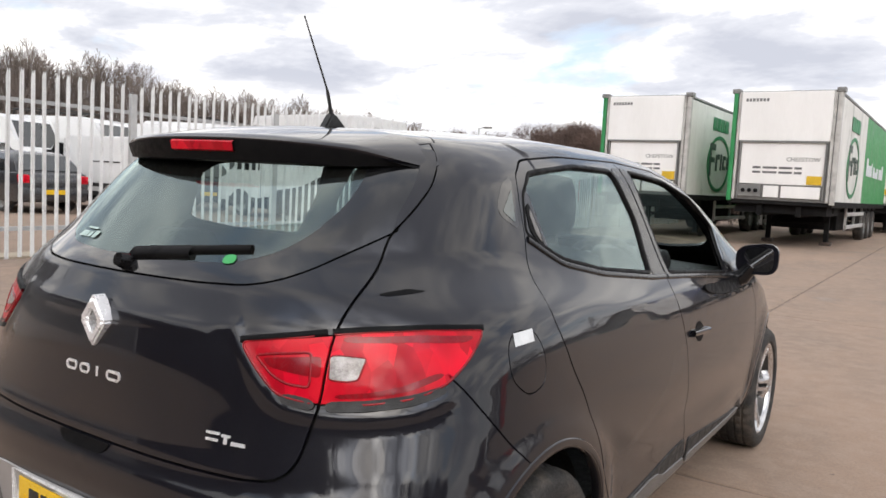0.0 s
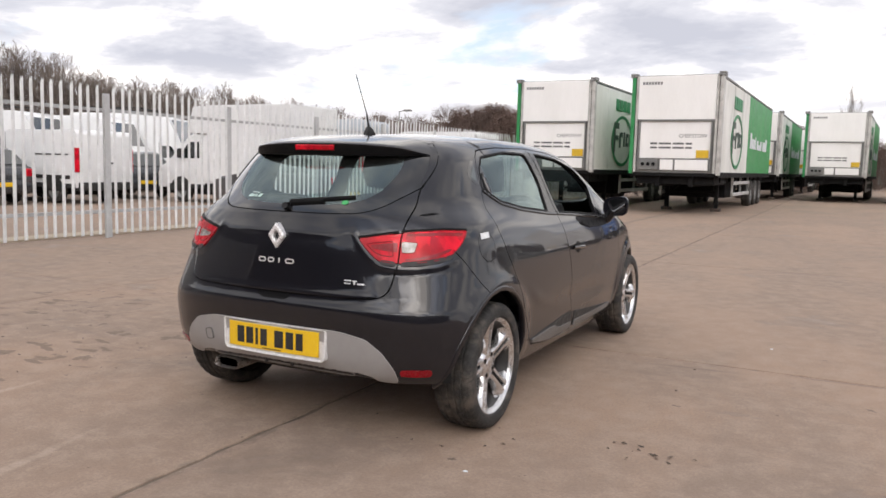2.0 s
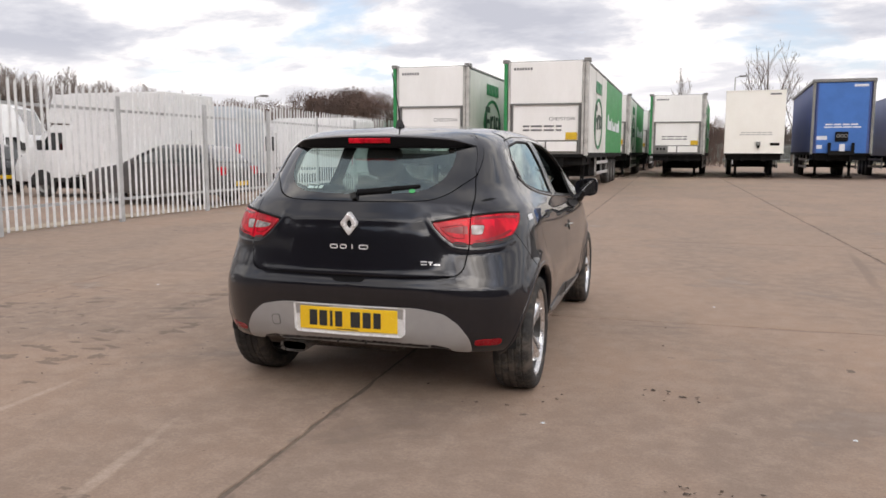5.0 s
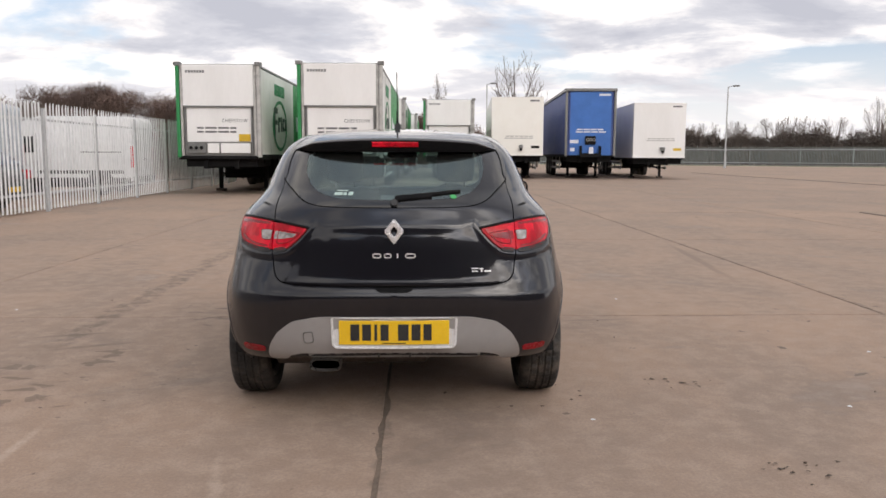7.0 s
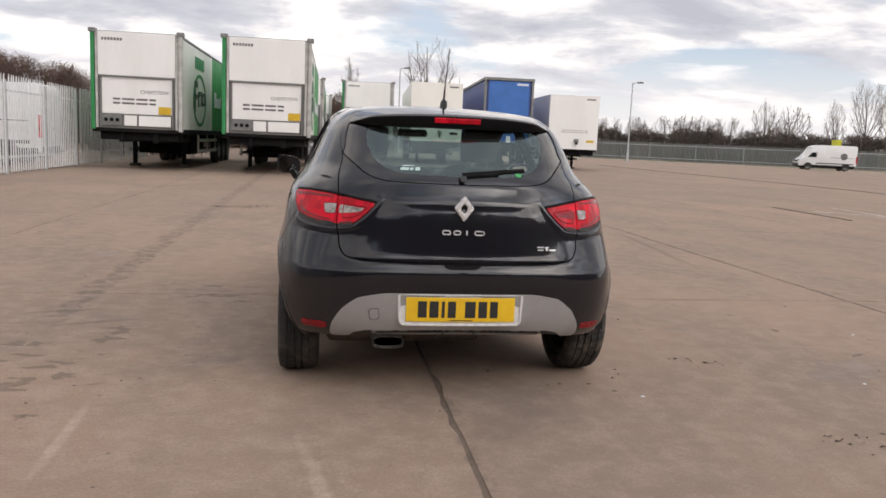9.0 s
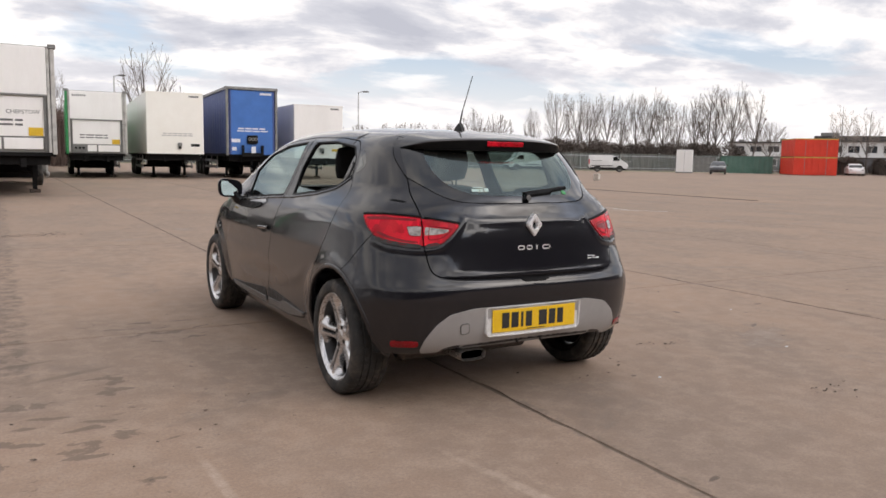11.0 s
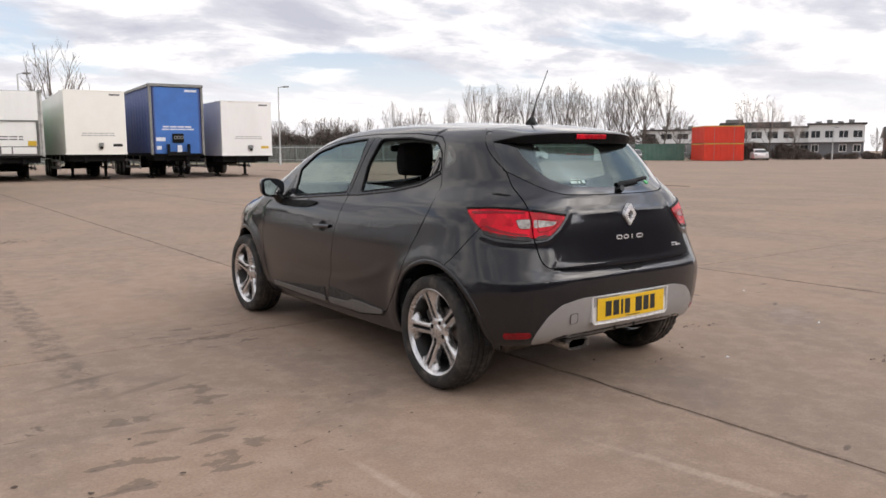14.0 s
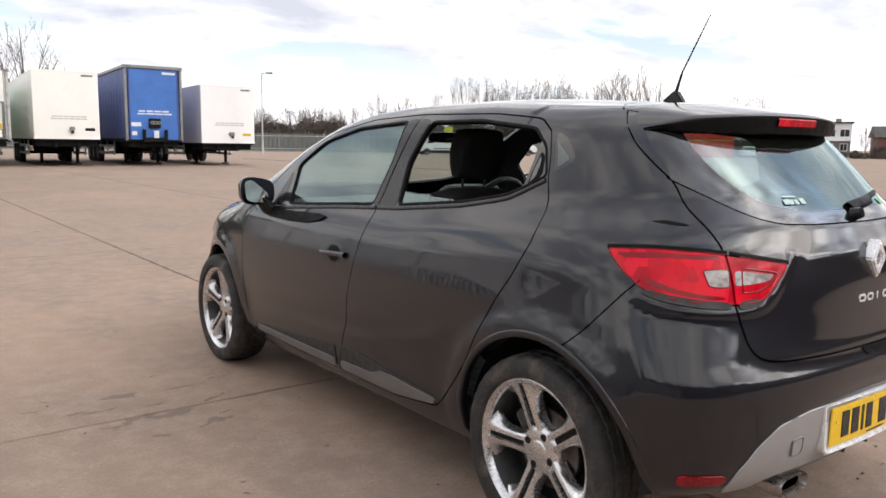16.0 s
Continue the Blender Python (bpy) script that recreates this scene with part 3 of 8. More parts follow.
def palisade(line, parent_label, spacing=0.156, group=""):
    """A palisade fence along a straight line: posts, rails and a pale at every step."""
    a, b = Vector((*line[0], 0)), Vector((*line[1], 0))
    run = (b - a).length
    turn = math.degrees(math.atan2(b.y - a.y, b.x - a.x))
    fence = thing("palisade_fence", parent_label, "fence", group, "structure", (a.x, a.y, 0), turn)
    post = box(-0.05, 0.05, -0.03, 0.03, -0.05, 2.26, 0.006)
    post_me = part("fence_post", post, GALVANISED_POST, fence, "flat-topped galvanised post")
    n_posts = int(run / 2.72) + 1
    for k in range(1, n_posts):
        ob = new("fence_post", post_me.data)
        ob.parent = fence
        ob.matrix_basis = pose(k * 2.72, 0, 0)
    for z in (0.38, 1.98):
        bm = add_prism(bmesh.new(), [(0.03, z), (0.036, z), (0.036, z + 0.046), (0.082, z + 0.046), (0.082, z + 0.052), (0.03, z + 0.052)], 0, run, "x")
        part("fence_rail", bm, GALVANISED_POST, fence)
    # one pale, pressed to a W and cut to three points
    front = [(-0.027, 0.001), (-0.015, -0.013), (0.0, -0.002), (0.015, -0.013), (0.027, 0.001)]
    tops = (2.30, 2.385, 2.34, 2.385, 2.30)
    bm = bmesh.new()
    lo = [bm.verts.new((x, y - 0.036, 0.05)) for x, y in front]
    hi = [bm.verts.new((x, y - 0.036, z)) for (x, y), z in zip(front, tops)]
    lo2 = [bm.verts.new((x, y - 0.032, 0.05)) for x, y in front]
    hi2 = [bm.verts.new((x, y - 0.032, z)) for (x, y), z in zip(front, tops)]
    for k in range(4):
        bm.faces.new((lo[k], lo[k + 1], hi[k + 1], hi[k]))
        bm.faces.new((lo2[k + 1], lo2[k], hi2[k], hi2[k + 1]))
        bm.faces.new((hi[k], hi[k + 1], hi2[k + 1], hi2[k]))
    for k in (0, 4):
        bm.faces.new((lo[k], hi[k], hi2[k], lo2[k]))
    pale_me = part("pale", bm, GALVANISED, fence).data
    rnd = random.Random(4)
    for k in range(1, int(run / spacing)):
        if abs((k * spacing + 1.36) % 2.72 - 1.36) < 0.078:
            continue
        ob = new("pale", pale_me)
        ob.parent = fence
        ob.matrix_basis = pose(k * spacing + rnd.uniform(-0.006, 0.006), 0, rnd.uniform(-0.012, 0.012), 0, rnd.uniform(-0.5, 0.5), rnd.uniform(-3, 3))
    return fence


palisade(((-8.22, -8.45), (-7.98, 31.0)), "galvanised steel palisade fence beside the yard")

# the far fence: a long run of slim pales, joined
MESH_GREY = surface("far_fence_grey", (0.26, 0.29, 0.28), (0.20, 0.23, 0.22), rough=0.6, metal=0.2, bump=0.0)
far_fence = thing("far_fence", "grey palisade fence along the far side of the yard", "fence", kind="structure")
verts, faces = [], []
for (x0, y0), (x1, y1) in zip(FAR_FENCE, FAR_FENCE[1:]):
    run = math.hypot(x1 - x0, y1 - y0)
    ux, uy = (x1 - x0) / run, (y1 - y0) / run
    for k in range(int(run / 0.156)):
        d = k * 0.156
        q = len(verts)
        for s in (-0.034, 0.034):
            for z in (0.0, 2.2):
                verts.append((x0 + ux * (d + s), y0 + uy * (d + s), z))
        verts.append((x0 + ux * d, y0 + uy * d, 2.3))
        faces += [(q, q + 2, q + 3, q + 4, q + 1)]
pales = part("pale_row", mesh_of("pale_row", verts, faces, MESH_GREY), None, far_fence)
tagged(pales, kind="stuff")
for (x0, y0), (x1, y1) in zip(FAR_FENCE, FAR_FENCE[1:]):
    run = math.hypot(x1 - x0, y1 - y0)
    for k in range(int(run / 5.5)):
        t = k * 5.5 / run
        part("fence_post", box(-0.06, 0.06, -0.04, 0.04, 0, 2.25), MESH_GREY, far_fence, m=pose(x0 + (x1 - x0) * t, y0 + (y1 - y0) * t, 0))
    for z in (0.4, 1.95):
        part("fence_rail", add_tube(bmesh.new(), [(x0, y0, z), (x1, y1, z)], 0.03, 4), GALVANISED_POST, far_fence)
# ---- the car's skin: one smooth closed form, from which all panels are cut ----
def curve(knots):
    """A smooth line through (position, value) knots; works on arrays."""
    ks = np.array([k[0] for k in knots], float)
    vs = np.array([k[1] for k in knots], float)
    d = np.diff(vs) / np.diff(ks)
    m = np.zeros(len(ks))
    m[0], m[-1] = d[0], d[-1]
    for i in range(1, len(ks) - 1):
        m[i] = 0 if d[i - 1] * d[i] <= 0 else 2 * d[i - 1] * d[i] / (d[i - 1] + d[i])

    def at(t):
        t = np.clip(np.asarray(t, float), ks[0], ks[-1])
        i = np.clip(np.searchsorted(ks, t) - 1, 0, len(ks) - 2)
        h = ks[i + 1] - ks[i]
        u = (t - ks[i]) / h
        return (vs[i] * (1 + 2 * u) * (1 - u) ** 2 + m[i] * h * u * (1 - u) ** 2
                + vs[i + 1] * u * u * (3 - 2 * u) + m[i + 1] * h * u * u * (u - 1))
    return at


half_width = curve([(0.16, 0.74), (0.24, 0.80), (0.32, 0.833), (0.45, 0.853), (0.60, 0.864), (0.75, 0.858), (0.85, 0.843),
                    (0.93, 0.822), (1.0, 0.792), (1.06, 0.762), (1.15, 0.722), (1.25, 0.675), (1.33, 0.632), (1.40, 0.585), (1.5, 0.50)])
rear_line = curve([(0.16, -0.40), (0.26, -0.50), (0.34, -0.585), (0.42, -0.614), (0.52, -0.626), (0.595, -0.637), (0.616, -0.6362), (0.634, -0.6325), (0.655, -0.6258), (0.678, -0.6197), (0.70, -0.6165),
                   (0.80, -0.6075), (0.86, -0.6020), (0.90, -0.5958), (0.930, -0.5893), (0.950, -0.5838), (0.965, -0.5780), (1.0, -0.5605), (1.04, -0.54), (1.12, -0.46), (1.20, -0.375), (1.30, -0.265), (1.36, -0.19), (1.5, -0.02)])
front_line = curve([(0.16, 3.16), (0.25, 3.30), (0.35, 3.40), (0.50, 3.435), (0.62, 3.43), (0.72, 3.39), (0.82, 3.30), (0.9, 3.2), (1.5, 3.0)])
top_line = curve([(-0.7, 1.34), (-0.4, 1.375), (0.0, 1.412), (0.3, 1.43), (0.7, 1.446), (1.0, 1.445), (1.3, 1.43), (1.55, 1.393), (1.8, 1.31), (2.1, 1.175),
                  (2.4, 1.035), (2.55, 0.995), (2.8, 0.95), (3.1, 0.875), (3.3, 0.79), (3.5, 0.68)])
rear_n = curve([(0.2, 3.4), (0.5, 3.3), (0.66, 2.9), (0.80, 2.4), (0.95, 2.25), (1.05, 2.3), (1.2, 2.6), (1.5, 3.0)])
rear_m = curve([(0.2, 6.0), (0.5, 6.0), (0.66, 5.4), (0.80, 4.6), (0.95, 4.3), (1.05, 4.4), (1.2, 4.6), (1.5, 4.6)])
Y_REAR, Y_FRONT = 0.30, 2.15


def width_at(y, z):
    w = half_width(z)
    up = np.clip((z - 0.98) / 0.14, 0, 1)
    up = up * up * (3 - 2 * up)
    back = np.clip((0.75 - y) / 0.9, 0, 1.4)
    w = w - up * (0.055 * back ** 2)
    ahead = np.clip((y - 1.7) / 1.5, 0, 1.2)
    w = w - 0.06 * ahead ** 2 - up * 0.05 * ahead
    for hub in (0.0, 2.589):
        r = np.sqrt((y - hub) ** 2 + (z - 0.31) ** 2)
        w = w + (0.007 * np.exp(-((r - 0.36) / 0.085) ** 2) + 0.009 / (1 + np.exp(np.clip((r - 0.432) / 0.012, -30, 30)))) * np.clip((z - 0.2) / 0.2, 0, 1)
    # shoulder over the rear wheel, hollow along the lower doors
    w = w + 0.008 * np.exp(-((y + 0.05) / 0.45) ** 2 - ((z - 0.93) / 0.07) ** 2)
    w = w - 0.014 * np.exp(-((y - 1.25) / 0.65) ** 2 - ((z - 0.47) / 0.10) ** 2)
    return w


# pressed folds of the sheet metal: a ridge round the tail lamp, and soft creases given as height over unrolled place
LAMP_RIDGE = np.array([(0.386, 0.962), (0.390, 0.949), (0.399, 0.934), (0.413, 0.911), (0.430, 0.886), (0.451, 0.860), (0.472, 0.838), (0.494, 0.825), (0.520, 0.818), (0.548, 0.814),
                       (0.578, 0.812), (0.615, 0.812), (0.65, 0.814), (0.695, 0.818), (0.74, 0.826), (0.775, 0.836), (0.80, 0.848)])
CREASES = ((curve([(0.0, 0.952), (0.13, 0.953), (0.24, 0.956), (0.34, 0.962), (0.42, 0.970)]), -0.2, 0.42, 0.0030, 0.013),
           (curve([(0.0, 0.634), (0.30, 0.635), (0.50, 0.640), (0.70, 0.648)]), -0.2, 0.66, 0.0024, 0.013),
           (curve([(0.0, 0.689), (0.30, 0.690), (0.48, 0.695), (0.60, 0.705)]), -0.2, 0.52, 0.0026, 0.013),
           (curve([(0.90, 0.988), (1.10, 0.994), (1.35, 0.984), (1.60, 0.962), (2.0, 0.93)]), 0.90, 2.0, 0.0055, 0.034),
           (curve([(1.45, 0.640), (1.80, 0.520), (2.20, 0.455), (2.70, 0.425), (3.2, 0.415)]), 1.45, 3.2, 0.0045, 0.034))


def folded(s, z):
    best = np.full(np.shape(s), 9.0)
    near = (s > 0.32) & (s < 0.88) & (z > 0.75) & (z < 1.03)
    if near.any():
        u, v, got = s[near], z[near], best[near]
        for (s0, z0), (s1, z1) in zip(LAMP_RIDGE[:-1], LAMP_RIDGE[1:]):
            ds, dz = s1 - s0, z1 - z0
            t = np.clip(((u - s0) * ds + (v - z0) * dz) / (ds * ds + dz * dz), 0, 1)
            got = np.minimum(got, (u - s0 - t * ds) ** 2 + (v - z0 - t * dz) ** 2)
        best[near] = got
    out = 0.0036 * np.exp(-best / 0.015 ** 2)
    for line, first, last, high, half in CREASES:
        fade = np.clip((s - first) / 0.2, 0, 1) * np.clip((last - s) / (0.10 if first < 0 else 0.35), 0, 1)
        out = out + high * fade * fade * (3 - 2 * fade) * np.exp(-((z - line(s)) / half) ** 2)
    return out


def skin(x, y, z):
    """Below 0 inside the car's skin, above 0 outside."""
    w = width_at(y, z)
    a = np.abs(x) / w
    lr = Y_REAR - rear_line(z)
    br = np.clip((Y_REAR - y) / lr, 0, 3)
    bf = np.clip((y - Y_FRONT) / (front_line(z) - Y_FRONT), 0, 3)
    n, m = rear_n(z), rear_m(z)
    rear = (a ** n + br ** m) ** (2 / (n + m)) - 1
    front = (a ** 2.8 + bf ** 2.8) ** (1 / 2.8) - 1
    side = np.where(y < Y_REAR, rear, np.where(y > Y_FRONT, front, a - 1)) * 0.8
    an, bp = np.maximum(a, 1e-6) ** n, br ** m
    slope = np.where(y < Y_REAR, 2 * (n * an + m * bp) / ((n + m) * np.maximum(an + bp, 1e-9)), 1.0)
    side = side - 0.8 / w * slope * folded(unroll(x, y), z + 0 * x)
    top = z - top_line(y) + 0.10 * x * x + 0.10 * x ** 4
    k = 0.09
    h = np.clip(k - np.abs(side - top), 0, None)
    return np.maximum(side, top) + h * h / (4 * k)


def march(ox, oy, oz, dx, dy, dz, far=1.6, near=0.0):
    """How far along each ray from inside the skin is met."""
    lo, hi = np.full(np.shape(ox), near, float), np.full(np.shape(ox), far, float)
    for _ in range(34):
        mid = (lo + hi) / 2
        inside = skin(ox + dx * mid, oy + dy * mid, oz + dz * mid) < 0
        lo, hi = np.where(inside, mid, lo), np.where(inside, hi, mid)
    return (lo + hi) / 2


ARC = 0.90


def unroll(x, y):
    """Place along the skin of the right half, from the tail's middle (0) round to the nose, for a point of it."""
    a = np.arctan2(np.abs(x), np.maximum(Y_REAR - y, 0)) if np.ndim(x) else math.atan2(abs(x), max(Y_REAR - y, 0))
    b = np.arctan2(np.maximum(y - Y_FRONT, 0), np.abs(x)) if np.ndim(x) else math.atan2(max(y - Y_FRONT, 0), abs(x))
    return a * ARC + np.clip(y - Y_REAR, 0, Y_FRONT - Y_REAR) + b * ARC


def wrap_points(s, z):
    """The skin's points for unrolled places s and heights z (right half)."""
    s, z = np.asarray(s, float), np.asarray(z, float)
    q, length = ARC * math.pi / 2, Y_FRONT - Y_REAR
    a = np.clip(s, 0, q) / ARC
    b = np.clip(s - q - length, 0, q) / ARC
    oy = Y_REAR + np.clip(s - q, 0, length)
    dx = np.where(s < q, np.sin(a), np.where(s > q + length, np.cos(b), 1.0))
    dy = np.where(s < q, -np.cos(a), np.where(s > q + length, np.sin(b), 0.0))
    t = march(np.zeros_like(s), oy, z, dx, dy, np.zeros_like(s))
    return np.stack([dx * t, oy + dy * t, z], -1)


def top_points(x, y):
    x, y = np.asarray(x, float), np.asarray(y, float)
    z = march(x, y, np.full_like(x, 0.45), 0 * x, 0 * x, np.ones_like(x))
    return np.stack([x, y, 0.45 + z], -1)


def skin_normals(p):
    e = 1e-3
    x, y, z = p.T
    g = np.stack([skin(x + e, y, z) - skin(x - e, y, z), skin(x, y + e, z) - skin(x, y - e, z), skin(x, y, z + e) - skin(x, y, z - e)], -1)
    return g / np.maximum(np.linalg.norm(g, axis=1, keepdims=True), 1e-9)


def resample(pts, step=0.012, closed=False, soften=6):
    """Points at even steps along a line, its corners softened."""
    pts = [np.array(q, float) for q in pts]
    if closed:
        pts = pts + [pts[0]]
    out = []
    for a, b in zip(pts, pts[1:]):
        n = max(1, int(round(np.linalg.norm(b - a) / step)))
        out += [a + (b - a) * k / n for k in range(n)]
    if not closed:
        out.append(pts[-1])
    line = np.array(out)
    for _ in range(soften):
        if closed:
            line = 0.5 * line + 0.25 * (np.roll(line, 1, 0) + np.roll(line, -1, 0))
        else:
            line[1:-1] = 0.5 * line[1:-1] + 0.25 * (line[:-2] + line[2:])
    return line


def near_line(points, line):
    """Distance of each point to a line of close points."""
    best = np.full(len(points), 9.0)
    for a, b in zip(line[:-1], line[1:]):
        d = b - a
        t = np.clip(((points - a) @ d) / max(d @ d, 1e-12), 0, 1)
        best = np.minimum(best, np.linalg.norm(points - a - t[:, None] * d, axis=1))
    return best


def cut_sheet(lines, inside, grid, bounds):
    """Triangles of a flat sheet, cut along lines (points, half gap, closed); returns points, triangles, gap marks and patch numbers."""
    from mathutils import geometry
    co, edges, bands = [], [], []

    def add(line, closed):
        first = len(co)
        co.extend(line.tolist())
        n = len(line)
        edges.extend((first + k, first + k + 1) for k in range(n - 1))
        if closed:
            edges.append((first + n - 1, first))

    for line, gap, closed in list(lines) + [(b, 0.0, False) for b in bounds]:
        if gap:
            ring = np.vstack([line, line[:1]]) if closed else line
            bands.append((ring, gap))
            d = np.roll(line, -1, 0) - np.roll(line, 1, 0)
            if not closed:
                d[0], d[-1] = line[1] - line[0], line[-1] - line[-2]
            d /= np.maximum(np.linalg.norm(d, axis=1, keepdims=True), 1e-9)
            side = np.stack([-d[:, 1], d[:, 0]], -1) * gap
            add(line + side, closed)
            add(line - side, closed)
        else:
            add(line, closed)
    fixed = np.array(co)
    keep = np.ones(len(grid), bool)
    for k in range(0, len(fixed), 400):
        block = fixed[k:k + 400]
        keep &= (np.abs(grid[:, None, :] - block[None]).max(-1) > 0.008).all(1)
    co.extend(grid[keep].tolist())
    verts, out_edges, faces, _, came, _ = geometry.delaunay_2d_cdt([Vector(c) for c in co], edges, [], 0, 1e-5)
    pts = np.array([tuple(v) for v in verts])
    tri = np.array([f for f in faces if len(f) == 3])
    walls = {tuple(sorted(e)) for e, c in zip(out_edges, came) if c}
    mid = pts[tri].mean(1)
    good = inside(mid)
    gone = np.zeros(len(tri), bool)
    for ring, gap in bands:
        gone |= near_line(mid, ring) < gap * 1.02
    owner = {}
    for f, t in enumerate(tri):
        if good[f] and not gone[f]:
            for a, b in ((0, 1), (1, 2), (2, 0)):
                owner.setdefault(tuple(sorted((t[a], t[b]))), []).append(f)
    patch = np.full(len(tri), -1)
    count = 0
    for f in range(len(tri)):
        if patch[f] >= 0 or not good[f] or gone[f]:
            continue
        stack = [f]
        patch[f] = count
        while stack:
            g = stack.pop()
            t = tri[g]
            for a, b in ((0, 1), (1, 2), (2, 0)):
                e = tuple(sorted((t[a], t[b])))
                if e in walls:
                    continue
                for h in owner.get(e, ()):
                    if patch[h] < 0:
                        patch[h] = count
                        stack.append(h)
        count += 1
    return pts, tri, good & gone, patch


def patch_at(pts, tri, patch, seed):
    """The number of the patch under a seed point."""
    a, b, c = pts[tri[:, 0]], pts[tri[:, 1]], pts[tri[:, 2]]
    s = np.array(seed)

    def turn(p, q):
        return (q[:, 0] - p[:, 0]) * (s[1] - p[:, 1]) - (q[:, 1] - p[:, 1]) * (s[0] - p[:, 0])
    u, v, w = turn(a, b), turn(b, c), turn(c, a)
    hit = ((u >= 0) & (v >= 0) & (w >= 0)) | ((u <= 0) & (v <= 0) & (w <= 0))
    found = patch[np.nonzero(hit)[0]]
    found = found[found >= 0]
    return int(found[0]) if len(found) else -2


def panel_mesh(name, pieces, material, lift=0.0, depth=0.012):
    """A body panel from pieces (points on the skin, their normals, triangles, mirrored), with its edges turned inwards."""
    verts, norms, faces = [], [], []
    for p, n, tri, mirrored in pieces:
        used = np.unique(tri)
        where = {int(u): k for k, u in enumerate(used)}
        flip = np.array([-1.0, 1, 1]) if mirrored else np.ones(3)
        q, m = (p[used] + n[used] * lift) * flip, n[used] * flip
        base = len(verts)
        verts += q.tolist()
        norms += m.tolist()
        count = {}
        for t in tri:
            f = [where[int(i)] for i in t]
            g = np.cross(q[f[1]] - q[f[0]], q[f[2]] - q[f[0]])
            if g @ (m[f[0]] + m[f[1]] + m[f[2]]) < 0:
                f = f[::-1]
            faces.append([base + i for i in f])
            for a, b in ((0, 1), (1, 2), (2, 0)):
                count.setdefault(tuple(sorted((f[a], f[b]))), []).append((f[a], f[b]))
        if depth:
            for e, lst in count.items():
                if len(lst) != 1 or (abs(q[e[0]][0]) < 1e-4 and abs(q[e[1]][0]) < 1e-4):
                    continue
                a, b = lst[0]
                out = np.cross(q[b] - q[a], m[a])
                out /= max(np.linalg.norm(out), 1e-9)
                k = len(verts)
                verts += [q[a].tolist(), q[b].tolist(), (q[b] - m[b] * depth).tolist(), (q[a] - m[a] * depth).tolist()]
                norms += [(m[a] * 0.5 + out).tolist(), (m[b] * 0.5 + out).tolist(), out.tolist(), out.tolist()]
                faces.append([k + 1, k, k + 3, k + 2])
    norms = np.array(norms)
    norms /= np.maximum(np.linalg.norm(norms, axis=1, keepdims=True), 1e-9)
    return mesh_of(name, verts, faces, material, True, norms)


top_edge = curve([(0, 1.335), (0.6, 1.337), (0.72, 1.348), (0.80, 1.362), (0.887, 1.372), (1.1, 1.385), (1.4, 1.397), (1.8, 1.403), (2.1, 1.402), (2.4, 1.388), (2.7, 1.335), (2.9, 1.257),
                  (3.05, 1.150), (3.2, 1.03), (3.3, 0.965), (3.4, 0.935), (3.6, 0.905), (3.9, 0.865), (4.2, 0.80), (4.45, 0.755), (4.68, 0.735)])
low_edge = curve([(0, 0.335), (0.40, 0.325), (0.62, 0.30), (0.80, 0.30), (0.95, 0.27), (1.35, 0.235), (1.7, 0.225), (3.2, 0.215), (3.5, 0.22), (4.68, 0.20)])
S_END = ARC * math.pi + Y_FRONT - Y_REAR


def side_place(y, z):
    """Unrolled place of the side's skin at (y, z)."""
    x = march(np.zeros(len(y)), np.asarray(y, float), np.asarray(z, float), np.ones(len(y)), np.zeros(len(y)), np.zeros(len(y)))
    return np.stack([unroll(x, np.asarray(y, float)), z], -1)


def arch_line(y0, z0, r):
    a = np.radians(np.linspace(-35, 215, 90))
    return side_place(y0 + r * np.cos(a), np.maximum(z0 + r * np.sin(a), 0.19))


ARCHES = ((-0.02, 0.318, 0.362), (2.58, 0.318, 0.358))
TAIL_LINE = resample([(0.885, 1.40), (0.887, 1.361), (0.873, 1.318), (0.833, 1.265), (0.763, 1.205), (0.699, 1.155), (0.674, 1.09), (0.620, 1.03), (0.592, 0.983), (0.580, 0.935),
                      (0.574, 0.89), (0.569, 0.834), (0.555, 0.79), (0.537, 0.722), (0.507, 0.688), (0.44, 0.679), (0.25, 0.676), (0, 0.675)])
GLASS_LINE = resample([(0.722, 1.1665), (0.699, 1.157), (0.60, 1.116), (0.515, 1.078), (0.455, 1.057), (0.385, 1.043), (0.26, 1.039), (0, 1.038)])
PANE_LINE = resample([(0.655, 1.36), (0.645, 1.29), (0.585, 1.215), (0.50, 1.145), (0.42, 1.105), (0.32, 1.082), (0.15, 1.075), (0, 1.074)])
LAMP_LINE = resample([(0.890, 0.972), (0.768, 0.978), (0.65, 0.973), (0.49, 0.952), (0.405, 0.938), (0.442, 0.892), (0.488, 0.845), (0.565, 0.834), (0.65, 0.839), (0.737, 0.851), (0.796, 0.874), (0.842, 0.914)], closed=True, soften=2)
BUMPER_LINE = resample([(0.800, 0.892), (0.832, 0.862), (0.94, 0.735), (1.0, 0.68), (1.06, 0.62)])
DOOR_LINE = resample([(1.182, 1.157), (1.142, 1.07), (1.146, 0.985), (1.162, 0.945), (1.22, 0.846), (1.278, 0.772), (1.345, 0.66), (1.405, 0.54), (1.50, 0.425), (1.585, 0.345), (1.625, 0.312), (1.9, 0.274),
                      (2.37, 0.260), (3.10, 0.275), (3.225, 0.285), (3.283, 0.40), (3.316, 0.636), (3.322, 0.80), (3.30, 0.86), (3.215, 0.93), (3.15, 1.02), (3.03, 1.122), (2.885, 1.228), (2.69, 1.305),
                      (2.4, 1.358), (2.05, 1.374), (1.6, 1.368), (1.33, 1.345), (1.235, 1.305), (1.195, 1.22)], closed=True, soften=4)
